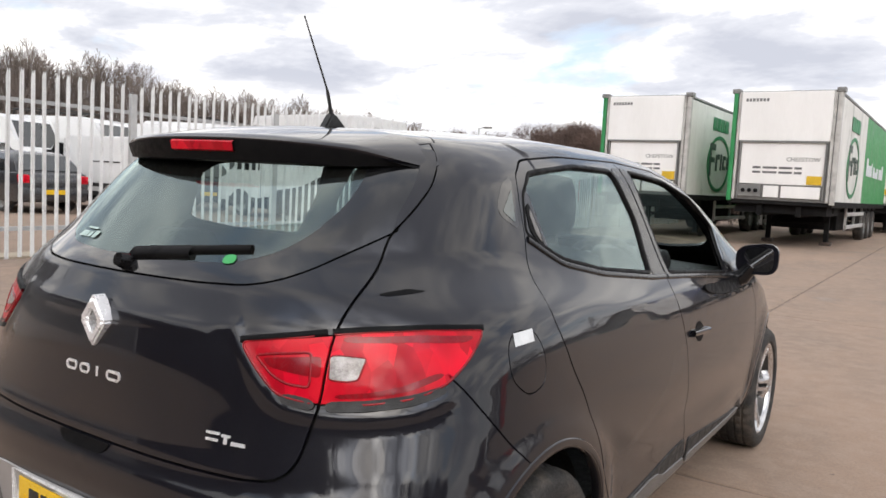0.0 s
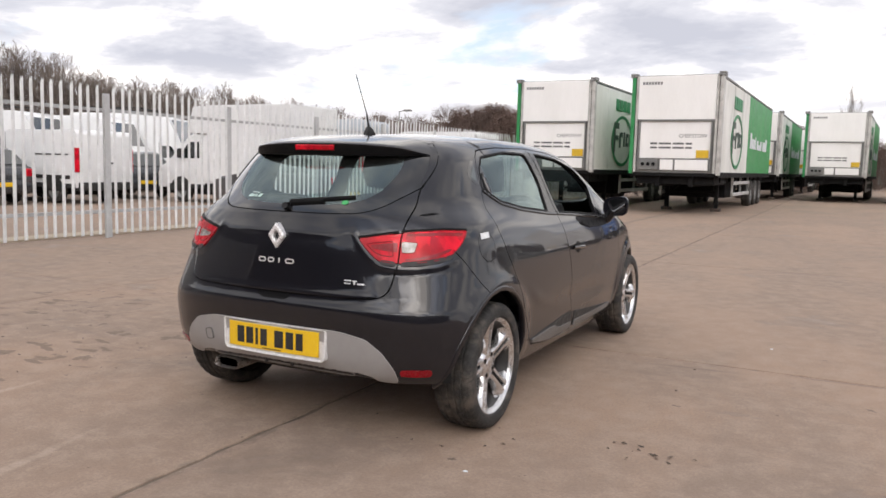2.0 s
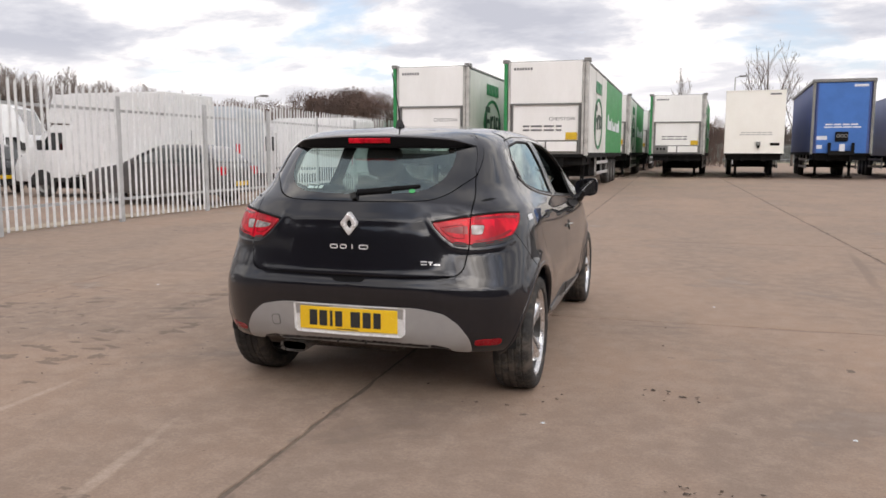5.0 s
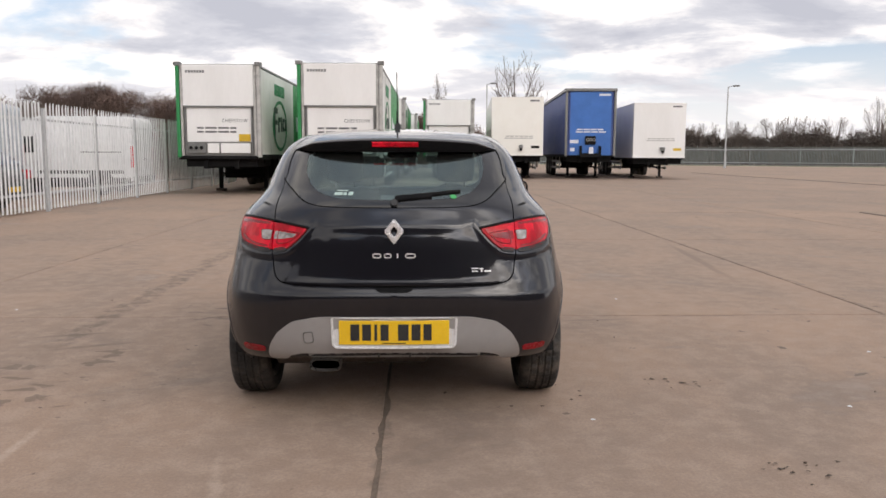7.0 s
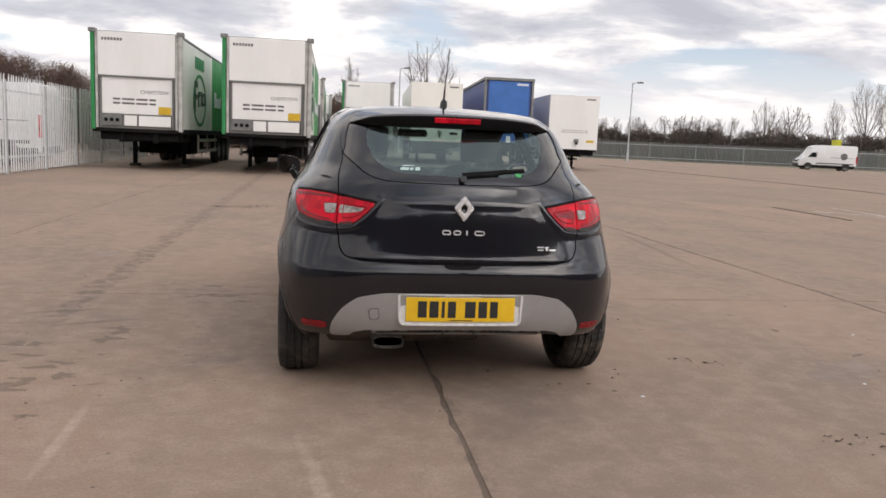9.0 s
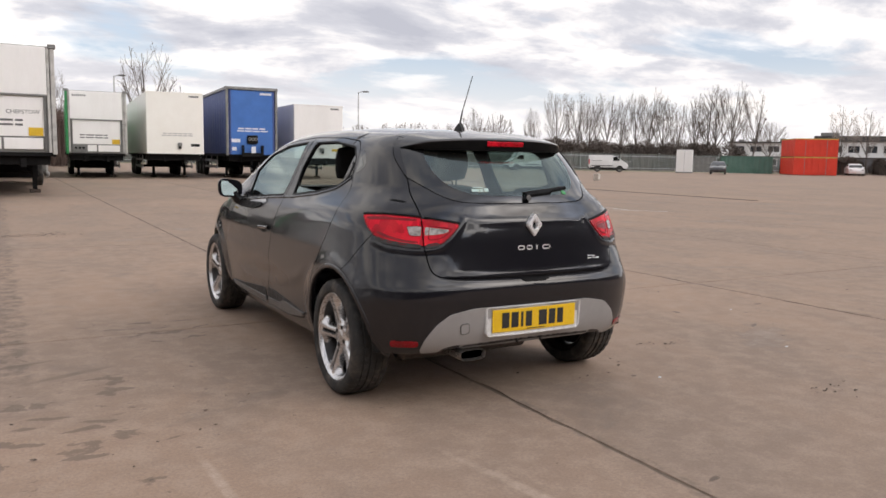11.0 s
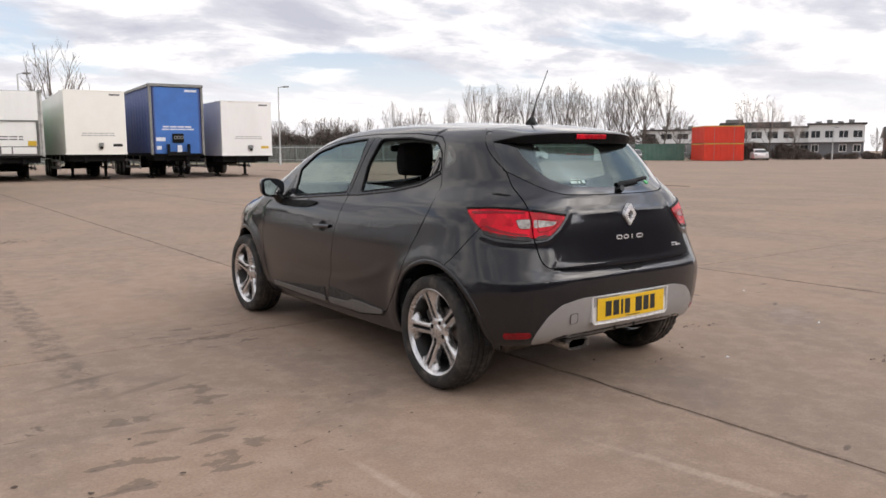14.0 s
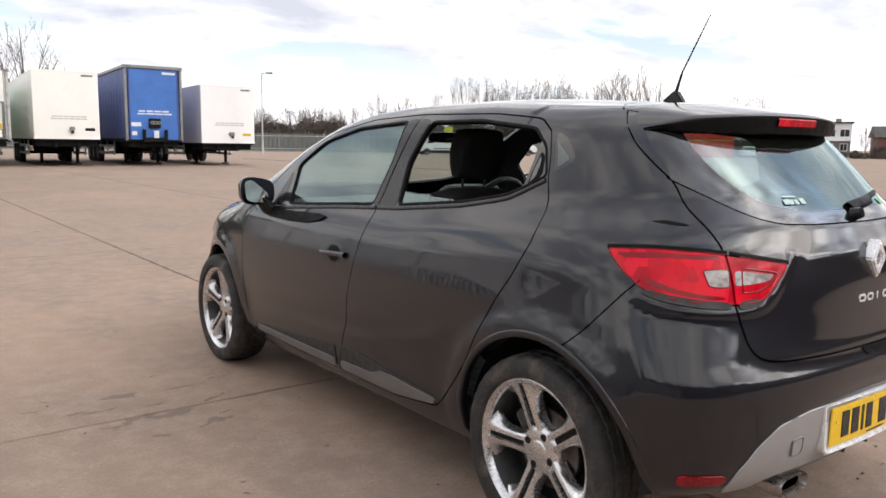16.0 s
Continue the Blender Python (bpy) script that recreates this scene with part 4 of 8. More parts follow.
PILLAR_LINE = resample([(2.045, 1.374), (2.07, 1.18), (2.088, 0.99), (2.14, 0.878), (2.18, 0.74), (2.235, 0.53), (2.335, 0.31), (2.345, 0.260)])
FRONT_PANE = resample([(2.845, 0.965), (2.907, 1.145), (2.735, 1.262), (2.48, 1.322), (2.125, 1.347), (2.105, 1.2), (2.128, 1.012)], closed=True, soften=3)
FRONT_CORNER = resample([(3.02, 0.951), (2.945, 1.118), (2.885, 0.962)], closed=True, soften=2)
REAR_PANE = resample([(1.957, 1.021), (1.99, 1.18), (1.955, 1.343), (1.66, 1.345), (1.335, 1.312), (1.237, 1.255), (1.19, 1.160), (1.36, 1.096), (1.58, 1.056)], closed=True, soften=3)
REAR_GRIP = resample([(1.268, 1.296), (1.302, 1.100)])
REAR_SILL = resample([(2.010, 1.076), (1.49, 1.056)])
TINY_PANE = resample([(1.196, 1.302), (1.130, 1.282), (1.072, 1.228), (1.078, 1.202), (1.160, 1.168), (1.172, 1.215)], closed=True, soften=2)
WING_LINE = resample([(3.175, 0.908), (3.225, 0.925), (3.30, 0.95), (3.36, 0.985), (3.40, 1.02)], soften=2)
SILL_FRONT = resample([(3.20, 0.325), (3.228, 0.285), (3.25, 0.17)], soften=2)
FUEL_FLAP = resample([(0.972, 0.962), (1.052, 0.957), (1.085, 0.90), (1.079, 0.835), (1.01, 0.819), (0.955, 0.862), (0.948, 0.935)], closed=True, soften=5)
HEADLAMP = resample([(3.90, 0.842), (4.07, 0.80), (4.24, 0.74), (4.30, 0.68), (4.20, 0.635), (4.02, 0.70)], closed=True, soften=3)
NOSE_LINE = resample([(3.80, 0.57), (3.86, 0.62), (4.06, 0.72)], soften=1)
NOSE_TOP = resample([(4.25, 0.69), (4.50, 0.67), (S_END + 0.03, 0.665)], soften=1)

car = thing("car", "black five-door hatchback with dusty sides parked on the concrete yard", "car")
BODY = {}      # pieces of each panel, both halves
LINER = []
SEEDS = {"tailgate": (0.2, 0.85), "bumper": (0.3, 0.6), "rear_pane": (0.1, 1.2), "rear_frit": (0.66, 1.2), "lens_outer": (0.74, 0.92), "lens_inner": (0.50, 0.90),
         "side": (1.0, 1.0), "rear_door": (1.6, 0.7), "front_door": (2.7, 0.7), "front_pane": (2.5, 1.1), "front_corner": (2.94, 1.0), "rear_upper": (1.7, 1.2), "rear_lower": (1.9, 1.035),
         "grip": (1.24, 1.2), "tiny": (1.14, 1.23), "wing": (3.45, 0.8), "nose": (4.3, 0.45), "headlamp": (4.15, 0.74), "flap": (1.02, 0.89)}


def cut_side(mirrored):
    lines = [(TAIL_LINE, 0.003, False), (GLASS_LINE, 0.0025, False), (PANE_LINE, 0, False), (LAMP_LINE, 0.002, True), (BUMPER_LINE, 0.002, False), (DOOR_LINE, 0.0028, True),
             (PILLAR_LINE, 0.0028, False), (FRONT_PANE, 0, True), (FRONT_CORNER, 0, True), (REAR_PANE, 0, True), (REAR_GRIP, 0, False), (REAR_SILL, 0, False), (TINY_PANE, 0, True), (WING_LINE, 0.002, False),
             (SILL_FRONT, 0.0018, False), (HEADLAMP, 0.0025, True), (NOSE_LINE, 0.002, False), (NOSE_TOP, 0.002, False)]
    if not mirrored:
        lines.append((FUEL_FLAP, 0.0016, True))
    s_even = np.linspace(0, S_END, 260)
    bounds = [np.stack([s_even, top_edge(s_even)], -1), np.stack([s_even, low_edge(s_even)], -1),
              np.stack([np.zeros(140), np.linspace(0.335, 1.335, 140)], -1), np.stack([np.full(40, S_END), np.linspace(0.2, 0.735, 40)], -1)]
    bounds += [arch_line(*a) for a in ARCHES]
    gs, gz = np.meshgrid(np.arange(0.02, S_END, 0.034), np.arange(0.21, 1.40, 0.027), indexing="ij")
    fs, fz = np.meshgrid(np.arange(0.355, 0.905, 0.0115), np.arange(0.79, 0.985, 0.0115), indexing="ij")
    grid = np.vstack([np.stack([gs.ravel(), gz.ravel()], -1), np.stack([fs.ravel(), fz.ravel()], -1)])

    def inside(q):
        ok = (q[:, 1] < top_edge(q[:, 0])) & (q[:, 1] > low_edge(q[:, 0])) & (q[:, 0] > 0) & (q[:, 0] < S_END)
        p = wrap_points(q[:, 0], q[:, 1])
        for y0, z0, r in ARCHES:
            ok &= ~(((p[:, 1] - y0) ** 2 + (p[:, 2] - z0) ** 2 < r * r) & (q[:, 0] > 0.6) & (q[:, 0] < 4.2))
        return ok

    grid = grid[inside(grid)]
    pts, tri, gaps, patch = cut_sheet(lines, inside, grid, bounds)
    p3 = wrap_points(pts[:, 0], pts[:, 1])
    n3 = skin_normals(p3)
    glassy, taken = [], set()
    for key, seed in SEEDS.items():
        k = patch_at(pts, tri, patch, seed)
        if k >= 0 and k not in taken:
            taken.add(k)
            BODY.setdefault(key, []).append((p3, n3, tri[patch == k], mirrored))
            if key in ("rear_pane", "front_pane", "rear_upper", "rear_lower"):
                glassy.append(k)
    LINER.append((p3, n3, tri[((patch >= 0) & ~np.isin(patch, glassy)) | gaps], mirrored))


cut_side(False)
cut_side(True)

# roof, windscreen and bonnet, cut from above
rim_s = np.linspace(0, S_END, 260)
rim = wrap_points(rim_s, top_edge(rim_s))[:, :2]
rim_all = np.vstack([rim, (rim * (-1, 1))[::-1][1:-1]])


def in_rim(q):
    ok = np.zeros(len(q), bool)
    a, b = rim_all, np.roll(rim_all, -1, 0)
    for (x0, y0), (x1, y1) in zip(a, b):
        cross = ((y0 > q[:, 1]) != (y1 > q[:, 1])) & (q[:, 0] < (x1 - x0) * (q[:, 1] - y0) / (y1 - y0 + 1e-12) + x0)
        ok ^= cross
    return ok


def both_sides(pts):
    return pts + [(-x, y) for x, y in pts[::-1] if abs(x) > 1e-6]


SCREEN = resample(both_sides([(0, 2.47), (0.35, 2.42), (0.56, 2.29), (0.62, 2.18), (0.605, 1.95), (0.555, 1.70), (0.505, 1.50), (0.30, 1.535), (0, 1.55)]), 0.03, True, 3)
BONNET = resample([(0.80, 2.20), (0.66, 2.29), (0.40, 2.48), (0, 2.56), (-0.40, 2.48), (-0.66, 2.29), (-0.80, 2.20)], 0.03)
HATCH = resample([(0.52, -0.05), (0.49, 0.0), (0.42, 0.045), (0.30, 0.066), (0, 0.078), (-0.30, 0.066), (-0.42, 0.045), (-0.49, 0.0), (-0.52, -0.05)], 0.02)
tx, ty = np.meshgrid(np.arange(-0.76, 0.77, 0.04), np.arange(-0.25, 3.45, 0.04), indexing="ij")
tgrid = np.stack([tx.ravel(), ty.ravel()], -1)
tgrid = tgrid[in_rim(tgrid)]
tpts, ttri, tgaps, tpatch = cut_sheet([(SCREEN, 0, True), (BONNET, 0.003, False), (HATCH, 0.003, False)], in_rim, tgrid, [np.vstack([rim_all, rim_all[:1]])])
tp3 = top_points(tpts[:, 0], tpts[:, 1])
tn3 = skin_normals(tp3)
TOP = {}
for key, seed in {"roof": (0, 0.8), "screen": (0, 2.0), "bonnet": (0, 3.0), "hatch_top": (0, -0.1)}.items():
    k = patch_at(tpts, ttri, tpatch, seed)
    TOP[key] = [(tp3, tn3, ttri[tpatch == k], False)]
screen_no = patch_at(tpts, ttri, tpatch, (0, 2.0))
LINER.append((tp3, tn3, ttri[((tpatch >= 0) & (tpatch != screen_no)) | tgaps], False))


def one_side(key, mirrored):
    return [q for q in BODY.get(key, []) if q[3] == mirrored]


part("roof", panel_mesh("roof", TOP["roof"], PAINT), None, car, "black painted roof panel")
part("bonnet", panel_mesh("bonnet", TOP["bonnet"], PAINT), None, car)
screen_ob = part("windscreen", panel_mesh("windscreen", TOP["screen"], TINTED, -0.003, 0.0), None, car, "clear tinted windscreen")
screen_ob.visible_shadow = False
part("cabin_lining", panel_mesh("cabin_lining", LINER, DARK_LINING, -0.022, 0.0), None, car, "dark inner lining of the shell")
tailgate = part("tailgate", panel_mesh("tailgate", BODY["tailgate"], PAINT), None, car, "black tailgate with chrome badges")
part("spoiler_root", panel_mesh("spoiler_root", TOP["hatch_top"], PAINT), None, tailgate)
rear_window = part("rear_window", panel_mesh("rear_window", BODY["rear_pane"], REAR_TINT, -0.002, 0.0), None, tailgate, "tinted curved rear window")
rear_window.visible_shadow = False
part("window_border", panel_mesh("window_border", BODY["rear_frit"], GLASS_BLACK, -0.0015), None, tailgate, "gloss black border of the rear window")
bumper = part("rear_bumper", panel_mesh("rear_bumper", BODY["bumper"], PAINT, 0.0, 0.03), None, car, "black rear bumper with a silver lower insert")
part("front_bumper", panel_mesh("front_bumper", BODY.get("nose", []), PAINT, 0.0, 0.02), None, car)
for mirrored in (False, True):
    quarter = part("quarter_panel", panel_mesh("quarter_panel", one_side("side", mirrored), PAINT, 0.0, 0.02), None, car, "black side panel with roof pillar and sill")
    if not mirrored:
        part("fuel_flap", panel_mesh("fuel_flap", one_side("flap", False), PAINT), None, quarter)
    part("quarter_glass", panel_mesh("quarter_glass", one_side("tiny", mirrored), GLASS_BLACK, 0.0008), None, quarter, "small three-cornered black pane behind the rear door")
    part("front_wing", panel_mesh("front_wing", one_side("wing", mirrored), PAINT, 0.0, 0.02), None, car)
    part("headlamp", panel_mesh("headlamp", one_side("headlamp", mirrored), CLEAR_LENS, 0.002), None, car, "clear headlamp")
    lamp = part("tail_lamp", panel_mesh("tail_lamp", one_side("lens_outer", mirrored), RED_LENS, 0.004), None, car, "red tail lamp with a clear reversing window")
    lamp_in = part("tail_lamp", panel_mesh("tail_lamp", one_side("lens_inner", mirrored), RED_LENS, 0.004), None, tailgate, "inner red tail lamp on the tailgate")
    rd = part("rear_door", panel_mesh("rear_door", one_side("rear_door", mirrored), PAINT), None, car, "black rear door with dusty lower panel")
    fd = part("front_door", panel_mesh("front_door", one_side("front_door", mirrored), PAINT), None, car, "black front door with dusty lower panel")
    part("grip_panel", panel_mesh("grip_panel", one_side("grip", mirrored), GLASS_BLACK, 0.001), None, rd, "black panel with a hidden door pull")
    part("corner_trim", panel_mesh("corner_trim", one_side("front_corner", mirrored), GLOSS_BLACK, 0.0008), None, fd)
    # one rear window and the opposite front window are wound down
    panes = [(rd, one_side("rear_lower", mirrored) + ([] if mirrored else one_side("rear_upper", mirrored)))]
    if mirrored:
        panes.append((fd, one_side("front_pane", mirrored)))
    for owner, pieces in panes:
        ob = part("door_window", panel_mesh("door_window", pieces, TINTED, -0.006, 0.0), None, owner, "tinted door window")
        ob.visible_shadow = False


def skin_strip(line, width, lift, material, parent, name, mirrored, closed=False, thick=0.006, label=""):
    """A raised band that follows the skin along a line of unrolled places."""
    d = np.roll(line, -1, 0) - np.roll(line, 1, 0)
    if not closed:
        d[0], d[-1] = line[1] - line[0], line[-1] - line[-2]
    d /= np.maximum(np.linalg.norm(d, axis=1, keepdims=True), 1e-9)
    side = np.stack([-d[:, 1], d[:, 0]], -1) * width / 2
    rows = []
    for off, up in ((1.0, -thick), (1.0, lift * 0.4), (0.6, lift), (-0.6, lift), (-1.0, lift * 0.4), (-1.0, -thick)):
        q = line + side * off
        p = wrap_points(np.clip(q[:, 0], 0, S_END), q[:, 1])
        rows.append(p + skin_normals(p) * up)
    v = np.stack(rows, 1)
    if mirrored:
        v = v * (-1, 1, 1)
    n, m = len(line), 6
    faces = []
    for i in range(n if closed else n - 1):
        for k in range(m - 1):
            a, b = i * m + k, ((i + 1) % n) * m + k
            faces.append((a, a + 1, b + 1, b) if not mirrored else (b, b + 1, a + 1, a))
    return part(name, mesh_of(name, v.reshape(-1, 3), faces, material, True), None, parent, label)


def skin_patch(outline, lift, material, parent, name, mirrored=False, both=False, depth=0.006, label="", soften=2, step=0.012, cell=0.03, extra=None):
    """A plate laid on the skin inside a closed outline of unrolled places."""
    line = resample(outline, step, True, soften)
    ring = np.vstack([line, line[:1]])
    lo, hi = line.min(0), line.max(0)
    gx, gy = np.meshgrid(np.arange(lo[0], hi[0], cell), np.arange(lo[1], hi[1], cell * 0.8), indexing="ij")

    def inside(q):
        ok = np.zeros(len(q), bool)
        for (x0, y0), (x1, y1) in zip(ring[:-1], ring[1:]):
            ok ^= ((y0 > q[:, 1]) != (y1 > q[:, 1])) & (q[:, 0] < (x1 - x0) * (q[:, 1] - y0) / (y1 - y0 + 1e-12) + x0)
        return ok
    g = np.stack([gx.ravel(), gy.ravel()], -1)
    pts, tri, gaps, patch = cut_sheet([(line, 0, True)], inside, g[inside(g)], [])
    p = wrap_points(np.abs(pts[:, 0]), pts[:, 1])
    n = skin_normals(p)
    flip = np.where(pts[:, 0] < 0, -1.0, 1.0)
    p[:, 0] *= flip
    n[:, 0] *= flip
    if extra is not None:
        p = p + n * extra(p)[:, None]
    pieces = [(p, n, tri[patch >= 0], mirrored)] + ([(p, n, tri[patch >= 0], True)] if both else [])
    return part(name, panel_mesh(name, pieces, material, lift, depth), None, parent, label)


for mirrored in (False, True):
    fd = [o for o in car.children if o.name.startswith("front_door")][1 if mirrored else 0]
    rd = [o for o in car.children if o.name.startswith("rear_door")][1 if mirrored else 0]
    lamp = [o for o in car.children if o.name.startswith("tail_lamp")][1 if mirrored else 0]
    lamp_in = [o for o in tailgate.children if o.name.startswith("tail_lamp")][1 if mirrored else 0]
    # rubber round the windows and along the belt
    skin_strip(FRONT_PANE, 0.011, 0.002, DARK_TRIM, fd, "window_seal", mirrored, True)
    skin_strip(REAR_PANE, 0.011, 0.002, DARK_TRIM, rd, "window_seal", mirrored, True)
    skin_strip(resample([(3.03, 0.936), (2.85, 0.947), (2.38, 0.982), (2.10, 0.999)]), 0.016, 0.005, GLOSS_BLACK, fd, "belt_trim", mirrored)
    skin_strip(resample([(2.085, 1.000), (1.96, 1.006), (1.58, 1.043), (1.35, 1.083), (1.19, 1.146)]), 0.016, 0.005, GLOSS_BLACK, rd, "belt_trim", mirrored)
    # black pillar covers between the windows
    skin_patch([(2.118, 1.350), (2.054, 1.358), (2.075, 1.18), (2.094, 1.01), (2.128, 1.008), (2.105, 1.19)], 0.0015, GLOSS_BLACK, fd, "pillar_cover", mirrored)
    skin_patch([(2.038, 1.358), (1.965, 1.348), (1.998, 1.18), (1.966, 1.014), (2.080, 1.006), (2.062, 1.18)], 0.0015, GLOSS_BLACK, rd, "pillar_cover", mirrored)
    # lower door mouldings
    skin_patch([(3.195, 0.318), (2.75, 0.352), (2.355, 0.384), (2.355, 0.290), (2.7, 0.287), (3.15, 0.291)], 0.004, MATT_BLACK, fd, "door_moulding", mirrored, label="dark lower door moulding")
    skin_patch([(2.30, 0.396), (2.15, 0.392), (1.96, 0.375), (1.75, 0.358), (1.60, 0.343), (1.63, 0.325), (1.9, 0.291), (2.30, 0.290)], 0.004, MATT_BLACK, rd, "door_moulding", mirrored, label="dark lower door moulding")
    skin_patch([(3.185, 0.322), (2.75, 0.322), (2.36, 0.325), (2.36, 0.288), (2.7, 0.284), (3.16, 0.293)], 0.009, GREY_STRIP, fd, "moulding_strip", mirrored, label="grey strip along the moulding")
    skin_patch([(2.31, 0.326), (2.06, 0.332), (1.99, 0.356), (1.91, 0.360), (1.76, 0.350), (1.615, 0.344), (1.63, 0.322), (1.9, 0.288), (2.31, 0.288)], 0.009, GREY_STRIP, rd, "moulding_strip", mirrored, label="grey strip along the moulding")
    # mirror foot, a flat drop on the door
    skin_patch([(3.02, 0.932), (2.74, 0.935), (2.50, 0.941), (2.455, 0.932), (2.50, 0.912), (2.62, 0.893), (2.80, 0.886), (3.01, 0.890)], 0.010, DARK_TRIM, fd, "mirror_foot", mirrored, label="gloss black drop-shaped mirror foot")
    # handle: flat dark patch painted for the hollow's shade, and bar
    skin_patch([(2.395, 0.790), (2.37, 0.818), (2.335, 0.826), (2.30, 0.818), (2.275, 0.790), (2.30, 0.760), (2.335, 0.750), (2.37, 0.760)], 0.0012, DARK_TRIM, fd, "handle_recess", mirrored, depth=0.0)
    skin_strip(resample([(2.435, 0.782), (2.40, 0.785), (2.33, 0.788), (2.26, 0.791), (2.235, 0.792)]), 0.024, 0.016, PAINT, fd, "door_handle", mirrored, label="black pull handle")
    pull = skin_patch([(1.250, 1.236), (1.228, 1.222), (1.216, 1.168), (1.250, 1.128), (1.276, 1.122), (1.270, 1.170)], 0.0035, DARK_TRIM, rd, "door_pull", mirrored, soften=1, step=0.008, label="hidden black pull beside the window")
    skin_patch([(1.246, 1.222), (1.236, 1.205), (1.242, 1.160), (1.266, 1.134), (1.263, 1.170)], 0.0050, GREY_LIP, pull, "pull_blade", mirrored, soften=1, step=0.008)
    skin_patch([(1.176, 1.270), (1.128, 1.238), (1.094, 1.214), (1.146, 1.186), (1.158, 1.220)], 0.0016, QUARTER_TINT, [o for o in car.children if o.name.startswith("quarter_panel")][1 if mirrored else 0], "quarter_pane", mirrored, soften=1, step=0.008, depth=0.0)
    # tail lamp insides: dark bezel, clear window, light bar
    skin_patch([(0.648, 0.925), (0.600, 0.928), (0.582, 0.926), (0.582, 0.882), (0.612, 0.880), (0.634, 0.884)], 0.0055, CLEAR_LENS, lamp, "reversing_window", mirrored, soften=1, step=0.008, label="clear reversing lamp window")
    skin_patch([(0.567, 0.924), (0.520, 0.919), (0.455, 0.912), (0.470, 0.896), (0.52, 0.888), (0.567, 0.884)], 0.0055, CLEAR_LENS if mirrored else DEEP_RED, lamp_in, "lamp_window", mirrored, soften=1, step=0.008,
               label="clear lamp window" if mirrored else "red fog lamp window")
    skin_patch([(0.80, 0.858), (0.737, 0.838), (0.65, 0.826), (0.575, 0.821), (0.577, 0.842), (0.65, 0.847), (0.737, 0.859), (0.79, 0.874)], 0.0056, MATT_BLACK, lamp, "lamp_bezel", mirrored, cell=0.01, label="grey-black lower bezel")
    skin_patch([(0.561, 0.821), (0.490, 0.831), (0.498, 0.852), (0.561, 0.843)], 0.0056, MATT_BLACK, lamp_in, "lamp_bezel", mirrored, cell=0.01, label="grey-black lower bezel")
    skin_patch([(0.868, 0.962), (0.75, 0.968), (0.60, 0.962), (0.60, 0.952), (0.74, 0.955), (0.845, 0.950)], 0.0050, DEEP_RED, lamp, "lamp_cell", mirrored)
    skin_patch([(0.800, 0.893), (0.73, 0.866), (0.66, 0.852), (0.59, 0.847), (0.59, 0.855), (0.66, 0.862), (0.72, 0.876), (0.785, 0.900)], 0.0050, DEEP_RED, lamp, "lamp_cell", mirrored)
    skin_strip(resample([(0.888, 0.976), (0.768, 0.982), (0.65, 0.977), (0.584, 0.970)]), 0.013, 0.006, DARK_TRIM, lamp, "lamp_brow", mirrored)
    skin_strip(resample([(0.574, 0.969), (0.49, 0.956), (0.404, 0.942)]), 0.013, 0.006, DARK_TRIM, lamp_in, "lamp_brow", mirrored)
    # dark rim round the lens, split at the tailgate edge, and the frame of the reversing window
    first = int(np.argmax(np.diff((LAMP_LINE[:, 0] > 0.580).astype(int)))) + 1
    turned = np.roll(LAMP_LINE, -first, 0)
    skin_strip(turned[turned[:, 0] > 0.580], 0.006, 0.0058, DEEP_RED, lamp, "lens_rim", mirrored)
    skin_strip(LAMP_LINE[LAMP_LINE[:, 0] < 0.560], 0.006, 0.0058, DEEP_RED, lamp_in, "lens_rim", mirrored)
    skin_strip(resample([(0.648, 0.925), (0.600, 0.928), (0.582, 0.926), (0.582, 0.882), (0.612, 0.880), (0.634, 0.884)], 0.006, True, 1), 0.004, 0.0064, DEEP_RED, lamp, "window_rim", mirrored, True)
    skin_strip(resample([(0.548, 0.930), (0.470, 0.921), (0.440, 0.915), (0.478, 0.880), (0.505, 0.868), (0.548, 0.864)], 0.006, True, 2), 0.006, 0.0062, DEEP_RED, lamp_in, "lamp_cell", mirrored, True)
    skin_patch([(0.735, 1.052), (0.690, 1.046), (0.668, 1.041), (0.690, 1.039), (0.735, 1.043), (0.775, 1.048)], 0.001, DARK_TRIM, [o for o in car.children if o.name.startswith("quarter_panel")][1 if mirrored else 0], "panel_slit", mirrored, depth=0.0, step=0.006, soften=1, cell=0.01)
    # reflector low in the bumper corner
    skin_patch([(0.700, 0.375), (0.578, 0.373), (0.580, 0.343), (0.698, 0.341)], 0.004, DEEP_RED, bumper, "reflector", mirrored, label="small red bumper reflector")
    # flared lip round the rear and front arches
    for a in ARCHES:
        ln = arch_line(a[0], a[1], a[2] + 0.012)
        ln = ln[(ln[:, 1] > 0.27)]
        skin_strip(ln, 0.020, 0.002, PAINT, car, "arch_lip", mirrored, thick=0.03)
skin_patch([(1.043, 0.961), (0.973, 0.957), (0.973, 0.930), (1.043, 0.934)], 0.0012, WHITE_STICKER, [o for o in car.children if o.name.startswith("quarter_panel")][0], "paper_sticker", False, depth=0.0005,
           label="white paper sticker beside the fuel flap", soften=0)

